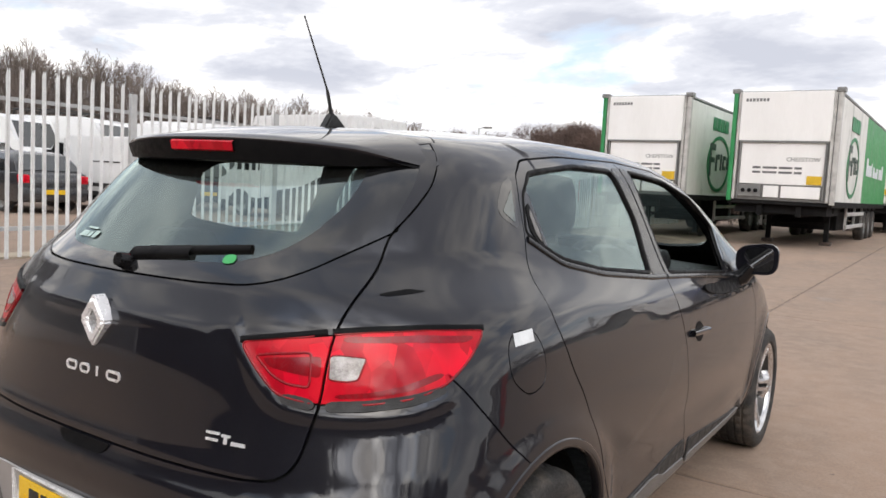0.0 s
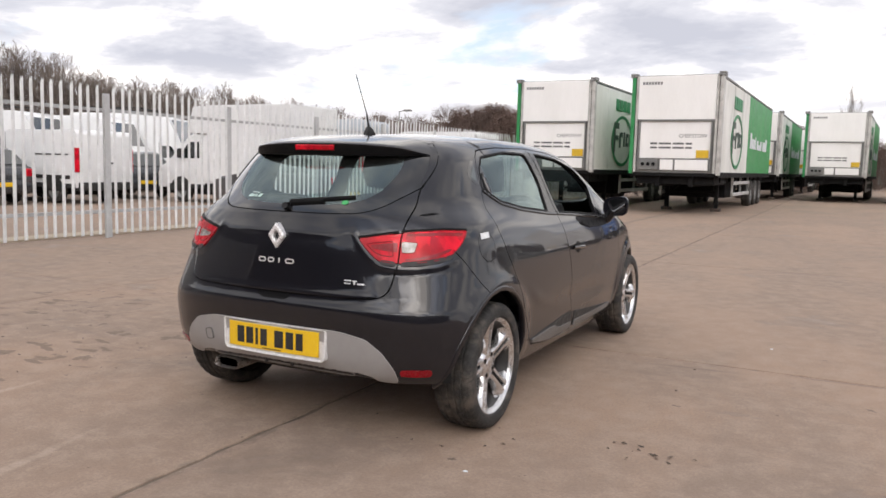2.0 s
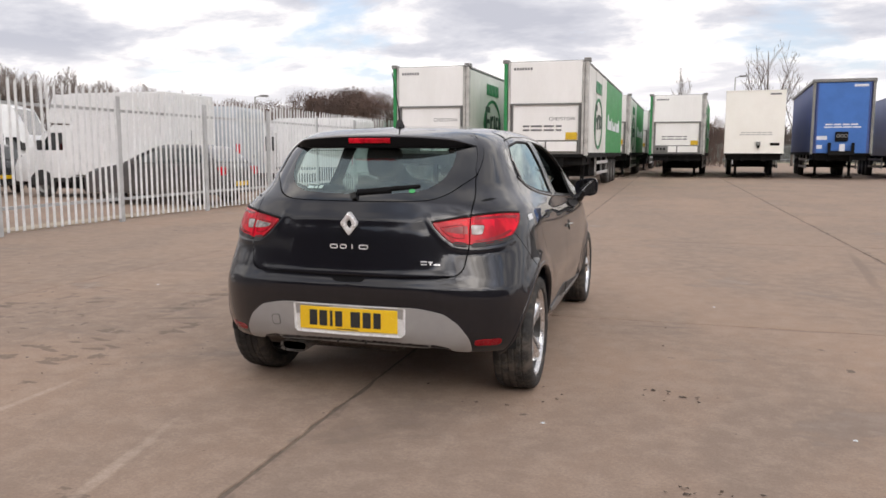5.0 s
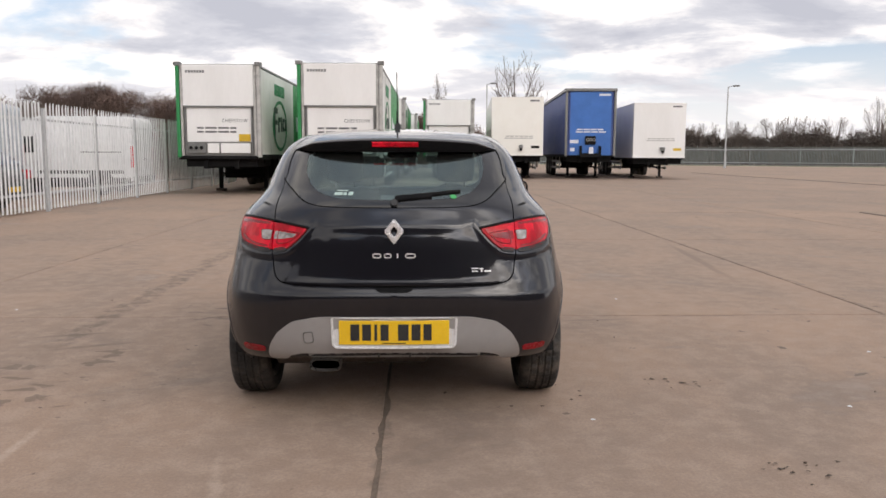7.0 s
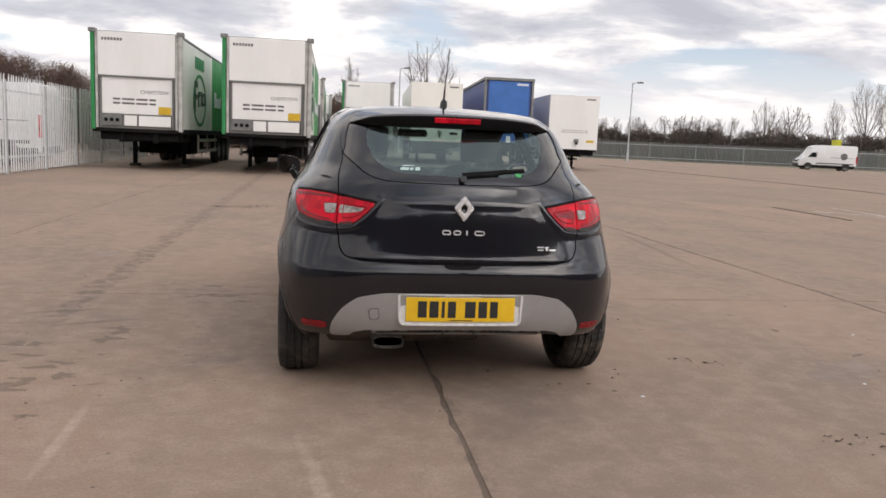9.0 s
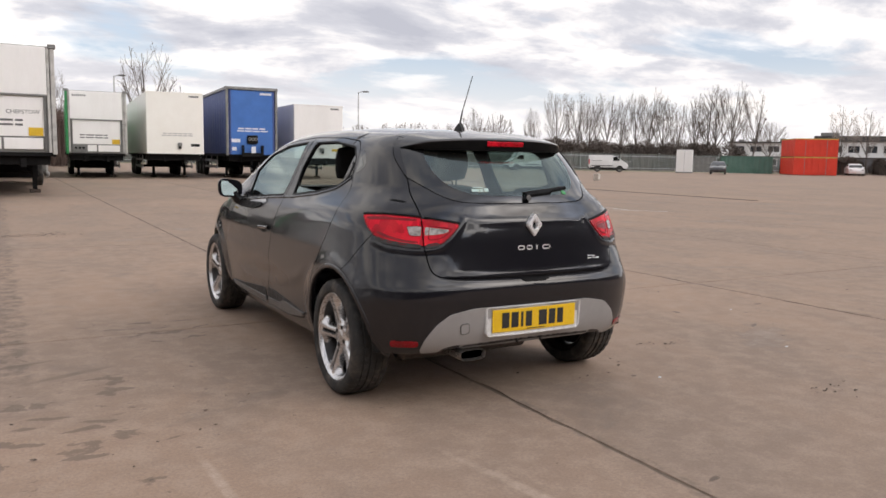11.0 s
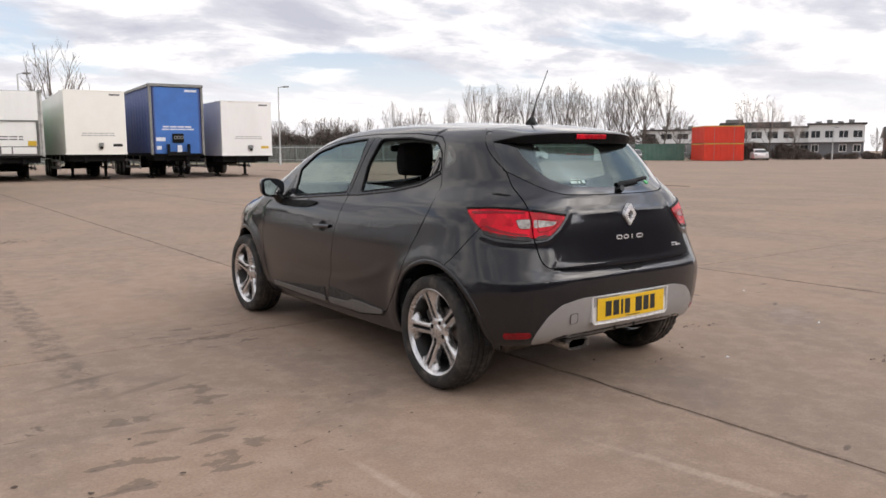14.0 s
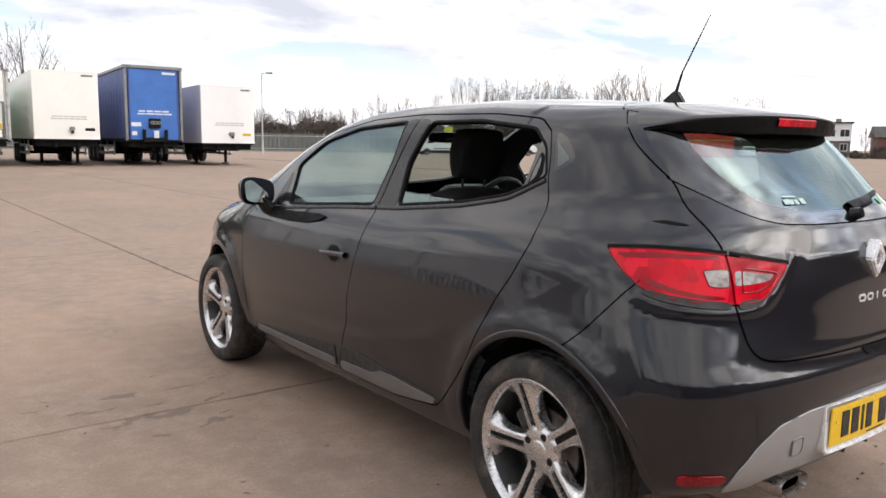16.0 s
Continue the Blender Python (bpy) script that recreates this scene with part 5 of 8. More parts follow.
# ---- the car's fitted parts ----
def ring_face(bm, outer, inner, y0, y1):
    """A flat ring between two outlines in x and z, thick from y0 to y1."""
    n = len(outer)
    a = [[bm.verts.new((x, y, z)) for x, z in loop] for y in (y0, y1) for loop in (outer, inner)]
    for k in range(n):
        j = (k + 1) % n
        bm.faces.new((a[0][k], a[0][j], a[1][j], a[1][k]))
        bm.faces.new((a[2][k], a[3][k], a[3][j], a[2][j]))
        bm.faces.new((a[0][k], a[2][k], a[2][j], a[0][j]))
        bm.faces.new((a[1][k], a[1][j], a[3][j], a[3][k]))
    return bm


# painted cheeks of the tailgate between the spoiler's ends and the window border
for mirrored in (False, True):
    skin_patch([(0.884, 1.352), (0.868, 1.315), (0.829, 1.264), (0.759, 1.204), (0.712, 1.166), (0.725, 1.200), (0.775, 1.258), (0.812, 1.312), (0.822, 1.352)], 0.003, PAINT, tailgate, "window_cheek", mirrored, soften=1)
# roof-edge spoiler
def spoiler_edge(w):
    """Trailing edge of the spoiler at a share w of its half width: place, height, depth; it sinks into the skin at its ends."""
    k = min(max((w - 0.74) / 0.26, 0), 1)
    k = k * k * (3 - 2 * k)
    return -0.318 + 0.190 * w ** 3.0 + 0.040 * k, 1.366 - 0.034 * w ** 2.4 - 0.022 * k, (0.060 - 0.034 * w ** 2.5) * (1 - 0.9 * k)


SPOILER_HALF = 0.548
rows = []
for u in np.linspace(-1, 1, 61):
    x, w = SPOILER_HALF * u, abs(u)
    yt, zt, h = spoiler_edge(w)
    yf = min(-0.02 - 0.05 * w ** 2, yt + 0.6)
    zf = float(top_points(np.array([x]), np.array([yf]))[0, 2]) + 0.0015
    sec = [(yf, zf - 0.012), (yf, zf)]
    sec += [(yf + (yt - yf) * t, zf + (zt - zf) * (0.72 * t + 0.28 * t * t)) for t in (0.2, 0.45, 0.7, 0.88, 0.97)]
    sec += [(yt - 0.002, zt - 0.006 * (h / 0.06)), (yt + 0.004, zt - h * 0.55), (yt + 0.014, zt - h), (yt + 0.06, zt - h - 0.002), (yt + 0.15, zt - h + 0.006)]
    rows.append([(x, a, b) for a, b in sec])
bm = bmesh.new()
vr = [[bm.verts.new(p) for p in r] for r in rows]
for r, q in zip(vr, vr[1:]):
    for k in range(len(r) - 1):
        bm.faces.new((r[k], r[k + 1], q[k + 1], q[k]))
bm.faces.new(vr[0])
bm.faces.new(vr[-1])
spoiler = part("spoiler", bm, PAINT, tailgate, "black roof-edge spoiler with a high brake lamp", True)
bm = bmesh.new()
vr = [[bm.verts.new((x, -0.3255 + 0.190 * (abs(x) / SPOILER_HALF) ** 3.0 + dy, z)) for dy, z in ((0.004, 1.352), (-0.001, 1.348), (0.003, 1.328), (0.010, 1.325))] for x in np.linspace(-0.115, 0.115, 13)]
for r, q in zip(vr, vr[1:]):
    for k in range(3):
        bm.faces.new((r[k], r[k + 1], q[k + 1], q[k]))
part("brake_lamp", bm, RED_LENS, spoiler, "slim red high-level brake lamp", True)
# dull black sheet over rear face and underside, in place of their dark reflection
bm = bmesh.new()
vr = []
for x in np.linspace(-0.535, 0.535, 51):
    yt, zt, h = spoiler_edge(abs(x) / SPOILER_HALF)
    yt, h = yt - 0.0025, h + 0.002
    vr.append([bm.verts.new((x, yt + dy, z)) for dy, z in ((0.0, zt - 0.010), (0.0035, zt - h * 0.55), (0.013, zt - h), (0.06, zt - h - 0.004), (0.16, zt - h + 0.004))])
for r, q in zip(vr, vr[1:]):
    for k in range(4):
        bm.faces.new((r[k], r[k + 1], q[k + 1], q[k]))
part("spoiler_underside", bm, DARK_TRIM, spoiler, "dull black sheet standing in for dark reflection on the spoiler's rear and underside", True)
# badges as plain chrome shapes
bm = bmesh.new()
ring_face(bm, [(0, 0.992), (0.047, 0.932), (0, 0.870), (-0.047, 0.932)], [(0, 0.958), (0.020, 0.931), (0, 0.903), (-0.020, 0.931)], -0.612, -0.575)
bmesh.ops.bevel(bm, geom=list(bm.edges), offset=0.005, segments=2, affect="EDGES")
part("badge", bm, CHROME, tailgate, "plain chrome diamond badge", True)
for x0, x1 in ((-0.101, -0.060), (-0.048, -0.012), (0.013, 0.020), (0.052, 0.101)):
    bm = bmesh.new()
    if x1 - x0 > 0.02:
        t, e = 0.0055, 0.007
        ring_face(bm, [(x0 + e, 0.829), (x1 - e, 0.829), (x1, 0.822), (x1, 0.813), (x1 - e, 0.806), (x0 + e, 0.806), (x0, 0.813), (x0, 0.822)],
                  [(x0 + e + 0.001, 0.829 - t), (x1 - e - 0.001, 0.829 - t), (x1 - t, 0.8205), (x1 - t, 0.8145), (x1 - e - 0.001, 0.806 + t), (x0 + e + 0.001, 0.806 + t), (x0 + t, 0.8145), (x0 + t, 0.8205)], -0.608, -0.598)
    else:
        add_box(bm, x0, x1, -0.608, -0.598, 0.806, 0.829, 0.002)
    part("name_bar", bm, CHROME, tailgate, "plain chrome shape in place of a name")
for a, b, z0, z1 in ((0.352, 0.381, 0.752, 0.757), (0.352, 0.378, 0.739, 0.744), (0.386, 0.404, 0.750, 0.755), (0.392, 0.398, 0.737, 0.750), (0.408, 0.436, 0.737, 0.744)):
    skin_patch([(b, z1), (a, z1), (a, z0), (b, z0)], 0.004, CHROME, tailgate, "trim_bar", False, soften=0, cell=0.02)

# bumper: silver insert, plate bay, notch patch
skin_patch([(-0.582, 0.306), (-0.556, 0.375), (-0.508, 0.450), (-0.445, 0.505), (-0.35, 0.527), (-0.31, 0.530), (0.31, 0.530), (0.35, 0.527), (0.445, 0.505), (0.508, 0.450), (0.556, 0.375), (0.582, 0.306),
            (0.500, 0.310), (0.478, 0.332), (0.42, 0.346), (0.15, 0.352), (-0.15, 0.352), (-0.42, 0.346), (-0.478, 0.332), (-0.500, 0.310)], 0.005, SILVER_TRIM, bumper, "diffuser", label="dusty silver diffuser insert", depth=0.02)
skin_patch([(-0.40, 0.352), (0.40, 0.352), (0.40, 0.318), (0.20, 0.322), (-0.20, 0.322), (-0.40, 0.318)], 0.0, GREY_LIP, bumper, "diffuser_lip", depth=0.05, label="dull grey lower lip")
for x in (-0.075, 0.075):
    part("diffuser_fin", box(x - 0.005, x + 0.005, -0.590, -0.50, 0.326, 0.350, 0.003), MATT_BLACK, bumper)
skin_patch([(-0.400, 0.452), (-0.362, 0.458), (-0.36, 0.408), (-0.398, 0.402)], 0.009, SILVER_TRIM, bumper, "tow_cover", soften=2)
skin_strip(resample([(0.362, 0.458), (0.360, 0.408), (0.398, 0.402), (0.400, 0.452)], 0.006, True, 2), 0.004, 0.0105, GREY_STRIP, bumper, "cover_joint", True, True)
# no notch is cut; this dark patch paints the shade inside it
skin_patch([(-0.092, 0.672), (0.092, 0.672), (0.082, 0.656), (0.062, 0.646), (-0.062, 0.646), (-0.082, 0.656)], 0.005, DARK_TRIM, bumper, "tailgate_notch", cell=0.009, step=0.006, label="dark patch painted for the shade of the grip notch under the tailgate edge")
def bend(bm):
    """Follow the bumper's curve from side to side."""
    bmesh.ops.subdivide_edges(bm, edges=[e for e in bm.edges if abs(e.verts[0].co.x - e.verts[1].co.x) > 0.2], cuts=7, use_grid_fill=True)
    for v in bm.verts:
        v.co.y += 0.13 * v.co.x ** 2
    return bm


bm = bmesh.new()
outer = [(-0.300, 0.528), (0.300, 0.528), (0.294, 0.395), (0.276, 0.378), (-0.276, 0.378), (-0.294, 0.395)]
inner = [(-0.288, 0.523), (0.288, 0.523), (0.283, 0.398), (0.270, 0.386), (-0.270, 0.386), (-0.283, 0.398)]
ring_face(bm, outer, inner, -0.641, -0.60)
bmesh.ops.bevel(bm, geom=list(bm.edges), offset=0.003, segments=2, affect="EDGES")
part("plate_surround", bend(bm), PLATE_SILVER, bumper, "pale rounded surround of the number plate", True)
bay = prism([(-0.288, 0.523), (0.288, 0.523), (0.283, 0.398), (0.270, 0.386), (-0.270, 0.386), (-0.283, 0.398)], -0.632, -0.60)
part("plate_bay", bend(bay), PLATE_SILVER, bumper)
plate = part("number_plate", bend(box(-0.26, 0.26, -0.640, -0.635, 0.399, 0.514, 0.002)), PLATE_YELLOW, bumper, "yellow rear number plate with plain dark bars")
for x0, x1 in ((-0.205, -0.163), (-0.150, -0.108), (-0.093, -0.079), (-0.064, -0.026), (0.018, 0.068), (0.082, 0.124), (0.138, 0.176)):
    part("plate_bar", box(x0, x1, -0.6415, -0.638, 0.419, 0.497), INK, plate, m=pose(0, 0.13 * ((x0 + x1) / 2) ** 2, 0))
part("plate_line", box(-0.055, 0.055, -0.6412, -0.639, 0.405, 0.409), INK, plate)
for x in (-0.232, 0.232):
    bm = bmesh.new()
    add_lathe(bm, [(0.0, 0.0), (0.006, 0.0), (0.006, 0.004), (0.0, 0.004)], 12, pose(x, -0.642 + 0.13 * x * x, 0.470, 0, 0, 90))
    part("plate_screw", bm, PLATE_YELLOW, plate)

# exhaust tip and box
bm = bmesh.new()
def oval(rx, rz, y, n=28):
    return [bm.verts.new((-0.333 + rx * math.copysign(abs(math.cos(a)) ** 0.6, math.cos(a)), y, 0.283 + rz * math.copysign(abs(math.sin(a)) ** 0.6, math.sin(a))))
            for a in (2 * math.pi * k / n for k in range(n))]
loops = [oval(0.070, 0.028, -0.36), oval(0.076, 0.031, -0.565), oval(0.072, 0.027, -0.575), oval(0.066, 0.022, -0.565), oval(0.060, 0.019, -0.42)]
for p, q in zip(loops, loops[1:]):
    for k in range(28):
        bm.faces.new((p[k], p[(k + 1) % 28], q[(k + 1) % 28], q[k]))
bm.faces.new(loops[-1])
tip = part("exhaust_tip", bm, EXHAUST_STEEL, car, "sooty oval steel exhaust tip", True)
# a black disc just inside the lip stands in for the pipe's dark depth
bm = bmesh.new()
bm.faces.new(oval(0.0645, 0.0212, -0.552))
for v in list(bm.verts):
    v.co.y += 0.002
bmesh.ops.extrude_face_region(bm, geom=list(bm.faces))
part("bore", bm, DARK_LINING, tip, "flat black disc painted for the shade inside the bore")
bm = bmesh.new()
add_tube(bm, [(-0.62, -0.27, 0.30), (-0.60, -0.27, 0.30), (0.15, -0.27, 0.30), (0.17, -0.27, 0.30)], [0.06, 0.085, 0.085, 0.06], 16)
part("silencer", bm, STEEL_DISC, car, "dull steel silencer under the floor", True)
part("underbody", box(-0.66, 0.66, 0.38, 3.1, 0.195, 0.26, 0.02), MATT_BLACK, car, "black underbody")
part("rear_axle", add_tube(bmesh.new(), [(-0.66, 0, 0.29), (0.66, 0, 0.29)], 0.035, 12), MATT_BLACK, car)
part("load_floor", box(-0.56, 0.56, -0.46, 0.40, 0.315, 0.42, 0.02), MATT_BLACK, car)

# aerial
bm = bmesh.new()
add_prism(bm, [(0.115, 1.418), (0.215, 1.423), (0.165, 1.462), (0.150, 1.466)], -0.016, 0.016, "x")
bmesh.ops.bevel(bm, geom=list(bm.edges), offset=0.006, segments=2, affect="EDGES")
aerial = part("aerial", bm, MATT_BLACK, car, "black whip aerial on the roof", True)
part("whip", add_tube(bmesh.new(), [(0, 0.158, 1.455), (0, 0.138, 1.52), (0, 0.132, 1.535), (0, 0.028, 1.725)], [0.006, 0.005, 0.0030, 0.0022], 8), MATT_BLACK, aerial)

# rear wiper and prints on the rear window
wiper = skin_strip(resample([(0.004, 1.083), (0.17, 1.097), (0.365, 1.112)]), 0.014, 0.008, DARK_TRIM, tailgate, "wiper", False, label="black rear wiper lying on the glass")
skin_strip(resample([(0.002, 1.078), (0.06, 1.084), (0.20, 1.094)]), 0.024, 0.011, DARK_TRIM, wiper, "wiper_arm", False)
part("wiper_boss", add_tube(bmesh.new(), [(0.0, -0.520, 1.058), (0.0, -0.548, 1.066)], [0.022, 0.016], 16), GLOSS_BLACK, wiper)
for a, b, z0, z1 in ((-0.330, -0.285, 1.094, 1.107), (-0.280, -0.262, 1.094, 1.107), (-0.253, -0.228, 1.094, 1.110), (-0.325, -0.260, 1.113, 1.117)):
    skin_patch([(b, z1), (a, z1), (a, z0), (b, z0)], 0.0012, PALE_PRINT, rear_window, "window_print", False, soften=0, cell=0.02, depth=0.0, label="pale plain print")
skin_patch([(0.335, 1.098), (0.300, 1.096), (0.300, 1.078), (0.335, 1.080)], 0.0012, GREEN_PRINT, rear_window, "window_print", False, soften=1, cell=0.02, depth=0.0, label="small green print")

# door mirrors
for sign in (1, -1):
    fd = [o for o in car.children if o.name.startswith("front_door")][0 if sign > 0 else 1]
    bm = bmesh.new()
    bmesh.ops.create_uvsphere(bm, u_segments=28, v_segments=16, radius=1)
    for v in bm.verts:
        x, y, z = v.co
        x = math.copysign(abs(x) ** 0.62, x)
        z = math.copysign(abs(z) ** 0.62, z)
        y = max(y, -0.12)
        shrink = 1 - 0.22 * max(y, 0)
        v.co = Vector((sign * (0.897 + 0.088 * x * shrink), 1.905 + 0.12 * y, 1.016 + (0.066 + 0.006 * x) * z * shrink + 0.006 * x))
    mirror = part("door_mirror", bm, PAINT, fd, "black door mirror", True)
    bm = bmesh.new()
    pts = [(sign * (0.906 + 0.061 * math.copysign(abs(math.cos(a)) ** 0.5, math.cos(a))), 1.016 + 0.053 * math.copysign(abs(math.sin(a)) ** 0.5, math.sin(a)) + 0.006 * math.cos(a)) for a in (2 * math.pi * k / 30 for k in range(30))]
    add_prism(bm, pts, 1.8865, 1.8895)
    tilt = Matrix.Translation((sign * 0.897, 1.888, 1.016)) @ Matrix.Rotation(radians(-5 if sign > 0 else 6), 4, "Z") @ Matrix.Rotation(radians(4 if sign > 0 else -7), 4, "X") @ Matrix.Translation((sign * -0.897, -1.888, -1.016))
    bm.transform(tilt)
    part("mirror_glass", bm, MIRROR, mirror, "silvered mirror glass")
    bm = bmesh.new()
    add_tube(bm, [(sign * 0.80, 1.905, 0.918), (sign * 0.84, 1.91, 0.935), (sign * 0.872, 1.915, 0.985)], [0.040, 0.036, 0.034], 12)
    part("mirror_arm", bm, GLOSS_BLACK, mirror, "", True)

# wheels
def build_wheel():
    wheel = thing("wheel", "", "")
    for key in ("label", "category"):
        if key in wheel:
            del wheel[key]
    bm = bmesh.new()
    prof = [(0.232, -0.088), (0.241, -0.100), (0.262, -0.1045), (0.288, -0.099), (0.299, -0.090), (0.3045, -0.078), (0.3065, -0.060), (0.300, -0.057), (0.300, -0.050), (0.3075, -0.047), (0.308, -0.024),
            (0.300, -0.021), (0.300, -0.014), (0.308, -0.011), (0.308, 0.011), (0.300, 0.014), (0.300, 0.021), (0.308, 0.024), (0.3075, 0.047), (0.300, 0.050), (0.300, 0.057), (0.3065, 0.060), (0.3045, 0.078),
            (0.299, 0.090), (0.288, 0.099), (0.262, 0.1045), (0.241, 0.100), (0.232, 0.088)]
    rings = add_lathe(bm, prof, 120)
    for i, (r, x) in enumerate(prof):
        if r > 0.2985 and abs(x) > 0.058 or 0.023 < abs(x) < 0.048 and r > 0.305:
            for k, v in enumerate(rings[i]):
                if k % 3 == 0:
                    v.co.y *= 1 - 0.006 / r
                    v.co.z *= 1 - 0.006 / r
    part("tyre", bm, TYRE, wheel, "dusty black tyre with grooved tread", True)
    bm = bmesh.new()
    add_lathe(bm, [(0.213, 0.076), (0.222, 0.083), (0.2225, 0.090), (0.217, 0.0915), (0.208, 0.086), (0.201, 0.074), (0.199, 0.055)], 72)
    # five broad spokes, each two bars with a slot between them, flaring to the rim
    slots = []
    for k in range(5):
        a = 2 * math.pi * k / 5
        c, t = Vector((0, math.cos(a), math.sin(a))), Vector((0, -math.sin(a), math.cos(a)))
        prev = None
        for r, core, flare, x in ((0.020, 0.026, 0.030, 0.050), (0.055, 0.030, 0.042, 0.054), (0.075, 0.027, 0.034, 0.057), (0.100, 0.0255, 0.031, 0.062),
                                  (0.145, 0.0265, 0.034, 0.069), (0.168, 0.029, 0.044, 0.0735), (0.184, 0.033, 0.058, 0.077), (0.195, 0.037, 0.074, 0.079), (0.2035, 0.040, 0.096, 0.081)):
            row = ((-flare, x - 0.040), (-flare * 0.97, x - 0.022), (-core * 1.06, x - 0.004), (-core * 0.86, x), (-0.0100, x), (-0.0082, x - 0.014),
                   (0.0082, x - 0.014), (0.0100, x), (core * 0.86, x), (core * 1.06, x - 0.004), (flare * 0.97, x - 0.022), (flare, x - 0.040))
            ring = [bm.verts.new(c * math.sqrt(max(r * r - q * q * (r > 0.12), 1e-4)) + t * q + Vector((xx, 0, 0))) for q, xx in row]
            if prev:
                for i in range(12):
                    bm.faces.new((prev[i], prev[(i + 1) % 12], ring[(i + 1) % 12], ring[i]))
            else:
                bm.faces.new(ring)
            prev = ring
        bm.faces.new(prev[::-1])
        # dark strip on the slot's floor, adding to its shade
        s = bmesh.new()
        add_prism(s, [(0.062, -0.0083), (0.198, -0.0083), (0.198, 0.0083), (0.062, 0.0083)], 0.0, 0.0012, "z")
        for v in s.verts:
            r, q, z = v.co
            v.co = c * r + t * q + Vector((0.0415 + (r - 0.06) * 0.182 + z, 0, 0))
        slots.append(s)
    rim = part("rim", bm, ALLOY, wheel, "five twin-spoke machined alloy rim", True, Matrix.Diagonal((1, 1.065, 1.065, 1)))
    for s in slots:
        part("spoke_slot", s, DARK_LINING, rim, "dark strip deepening the shade in a spoke slot")
    bm = bmesh.new()
    add_lathe(bm, [(0.214, 0.078), (0.200, 0.070), (0.186, 0.03), (0.182, -0.02), (0.19, -0.07), (0.214, -0.088)], 60)
    part("barrel", bm, ALLOY_DARK, rim, "grey inner barrel", True)
    bm = bmesh.new()
    add_lathe(bm, [(0.0, 0.0605), (0.026, 0.0600), (0.030, 0.0585), (0.032, 0.0560), (0.060, 0.0555), (0.070, 0.050), (0.078, 0.035), (0.078, 0.01)], 40)
    part("hub", bm, ALLOY, rim, "", True)
    # bolts take a near-black colour that paints in the shade of their recesses
    for k in range(4):
        a = 2 * math.pi * (k + 0.35) / 4
        bm = bmesh.new()
        add_lathe(bm, [(0.0115, 0.030), (0.0115, 0.0570), (0.008, 0.0580), (0.0, 0.0572)], 12, Matrix.Translation((0, 0.050 * math.cos(a), 0.050 * math.sin(a))))
        part("wheel_bolt", bm, DARK_LINING, rim)
    bm = bmesh.new()
    add_lathe(bm, [(0.05, 0.012), (0.128, 0.012), (0.130, 0.008), (0.130, -0.002), (0.05, -0.002)], 48)
    part("brake_disc", bm, STEEL_DISC, wheel, "", True)
    # added disc that keeps light from showing through the spoke openings
    bm = bmesh.new()
    add_lathe(bm, [(0.0, -0.040), (0.165, -0.040), (0.191, -0.030), (0.191, -0.020), (0.0, -0.022)], 40)
    part("back_plate", bm, DARK_LINING, wheel, "black disc added behind the spokes to shut out light")
    part("caliper", box(-0.02, 0.045, -0.05, 0.05, 0.085, 0.145, 0.012), ALLOY_DARK, wheel)
    return wheel


first_wheel = build_wheel()
first_wheel.parent = car
first_wheel.matrix_basis = pose(0.757, 0, 0.308, 29, 0, 0)
for x, y, spin in ((-0.757, 0, 36), (0.757, 2.589, 64), (-0.757, 2.589, 15)):
    m = Matrix.Translation((x, y, 0.308)) @ (Matrix.Rotation(math.pi, 4, "Z") if x < 0 else Matrix.Identity(4)) @ Matrix.Rotation(radians(spin), 4, "X")
    copy_thing(first_wheel, m)
for y0, z0, r in ARCHES:
    for sign in (1, -1):
        bm = bmesh.new()
        a = [radians(d) for d in np.linspace(-4, 182, 28)]
        ring = [[bm.verts.new((sign * x, y0 + (r + o) * math.cos(t), max(z0 + (r + o) * math.sin(t), 0.245))) for t in a] for x, o in ((0.80, 0.004), (0.76, 0.014), (0.50, 0.014))]
        for p, q in zip(ring, ring[1:]):
            for k in range(len(a) - 1):
                bm.faces.new((p[k], p[k + 1], q[k + 1], q[k]))
        bm.faces.new(ring[-1])
        part("wheel_housing", bm, DARK_LINING, car, "dark wheel housing")

# ---- cabin ----
part("cabin_floor", box(-0.72, 0.72, 0.0, 2.2, 0.26, 0.34, 0.01), CABIN_PLASTIC, car)
def soft_block(x0, x1, y0, y1, z0, z1, bevel, lean=0.0, at=(0, 0, 0)):
    bm = bmesh.new()
    bmesh.ops.create_cube(bm, size=1)
    bmesh.ops.subdivide_edges(bm, edges=list(bm.edges), cuts=3, use_grid_fill=True)
    for v in bm.verts:
        p = Vector(v.co) * 2
        q = Vector([math.copysign(abs(c) ** 0.9, c) for c in p])
        k = 1 - bevel * (p.x ** 2 * p.y ** 2 + p.y ** 2 * p.z ** 2 + p.x ** 2 * p.z ** 2) / 3
        v.co = Vector(((x0 + x1) / 2 + q.x * k * (x1 - x0) / 2, (y0 + y1) / 2 + q.y * k * (y1 - y0) / 2, (z0 + z1) / 2 + q.z * k * (z1 - z0) / 2))
    if lean:
        m = Matrix.Translation(at) @ Matrix.Rotation(radians(lean), 4, "X") @ Matrix.Translation([-c for c in at])
        for v in bm.verts:
            v.co = m @ v.co
    return bm


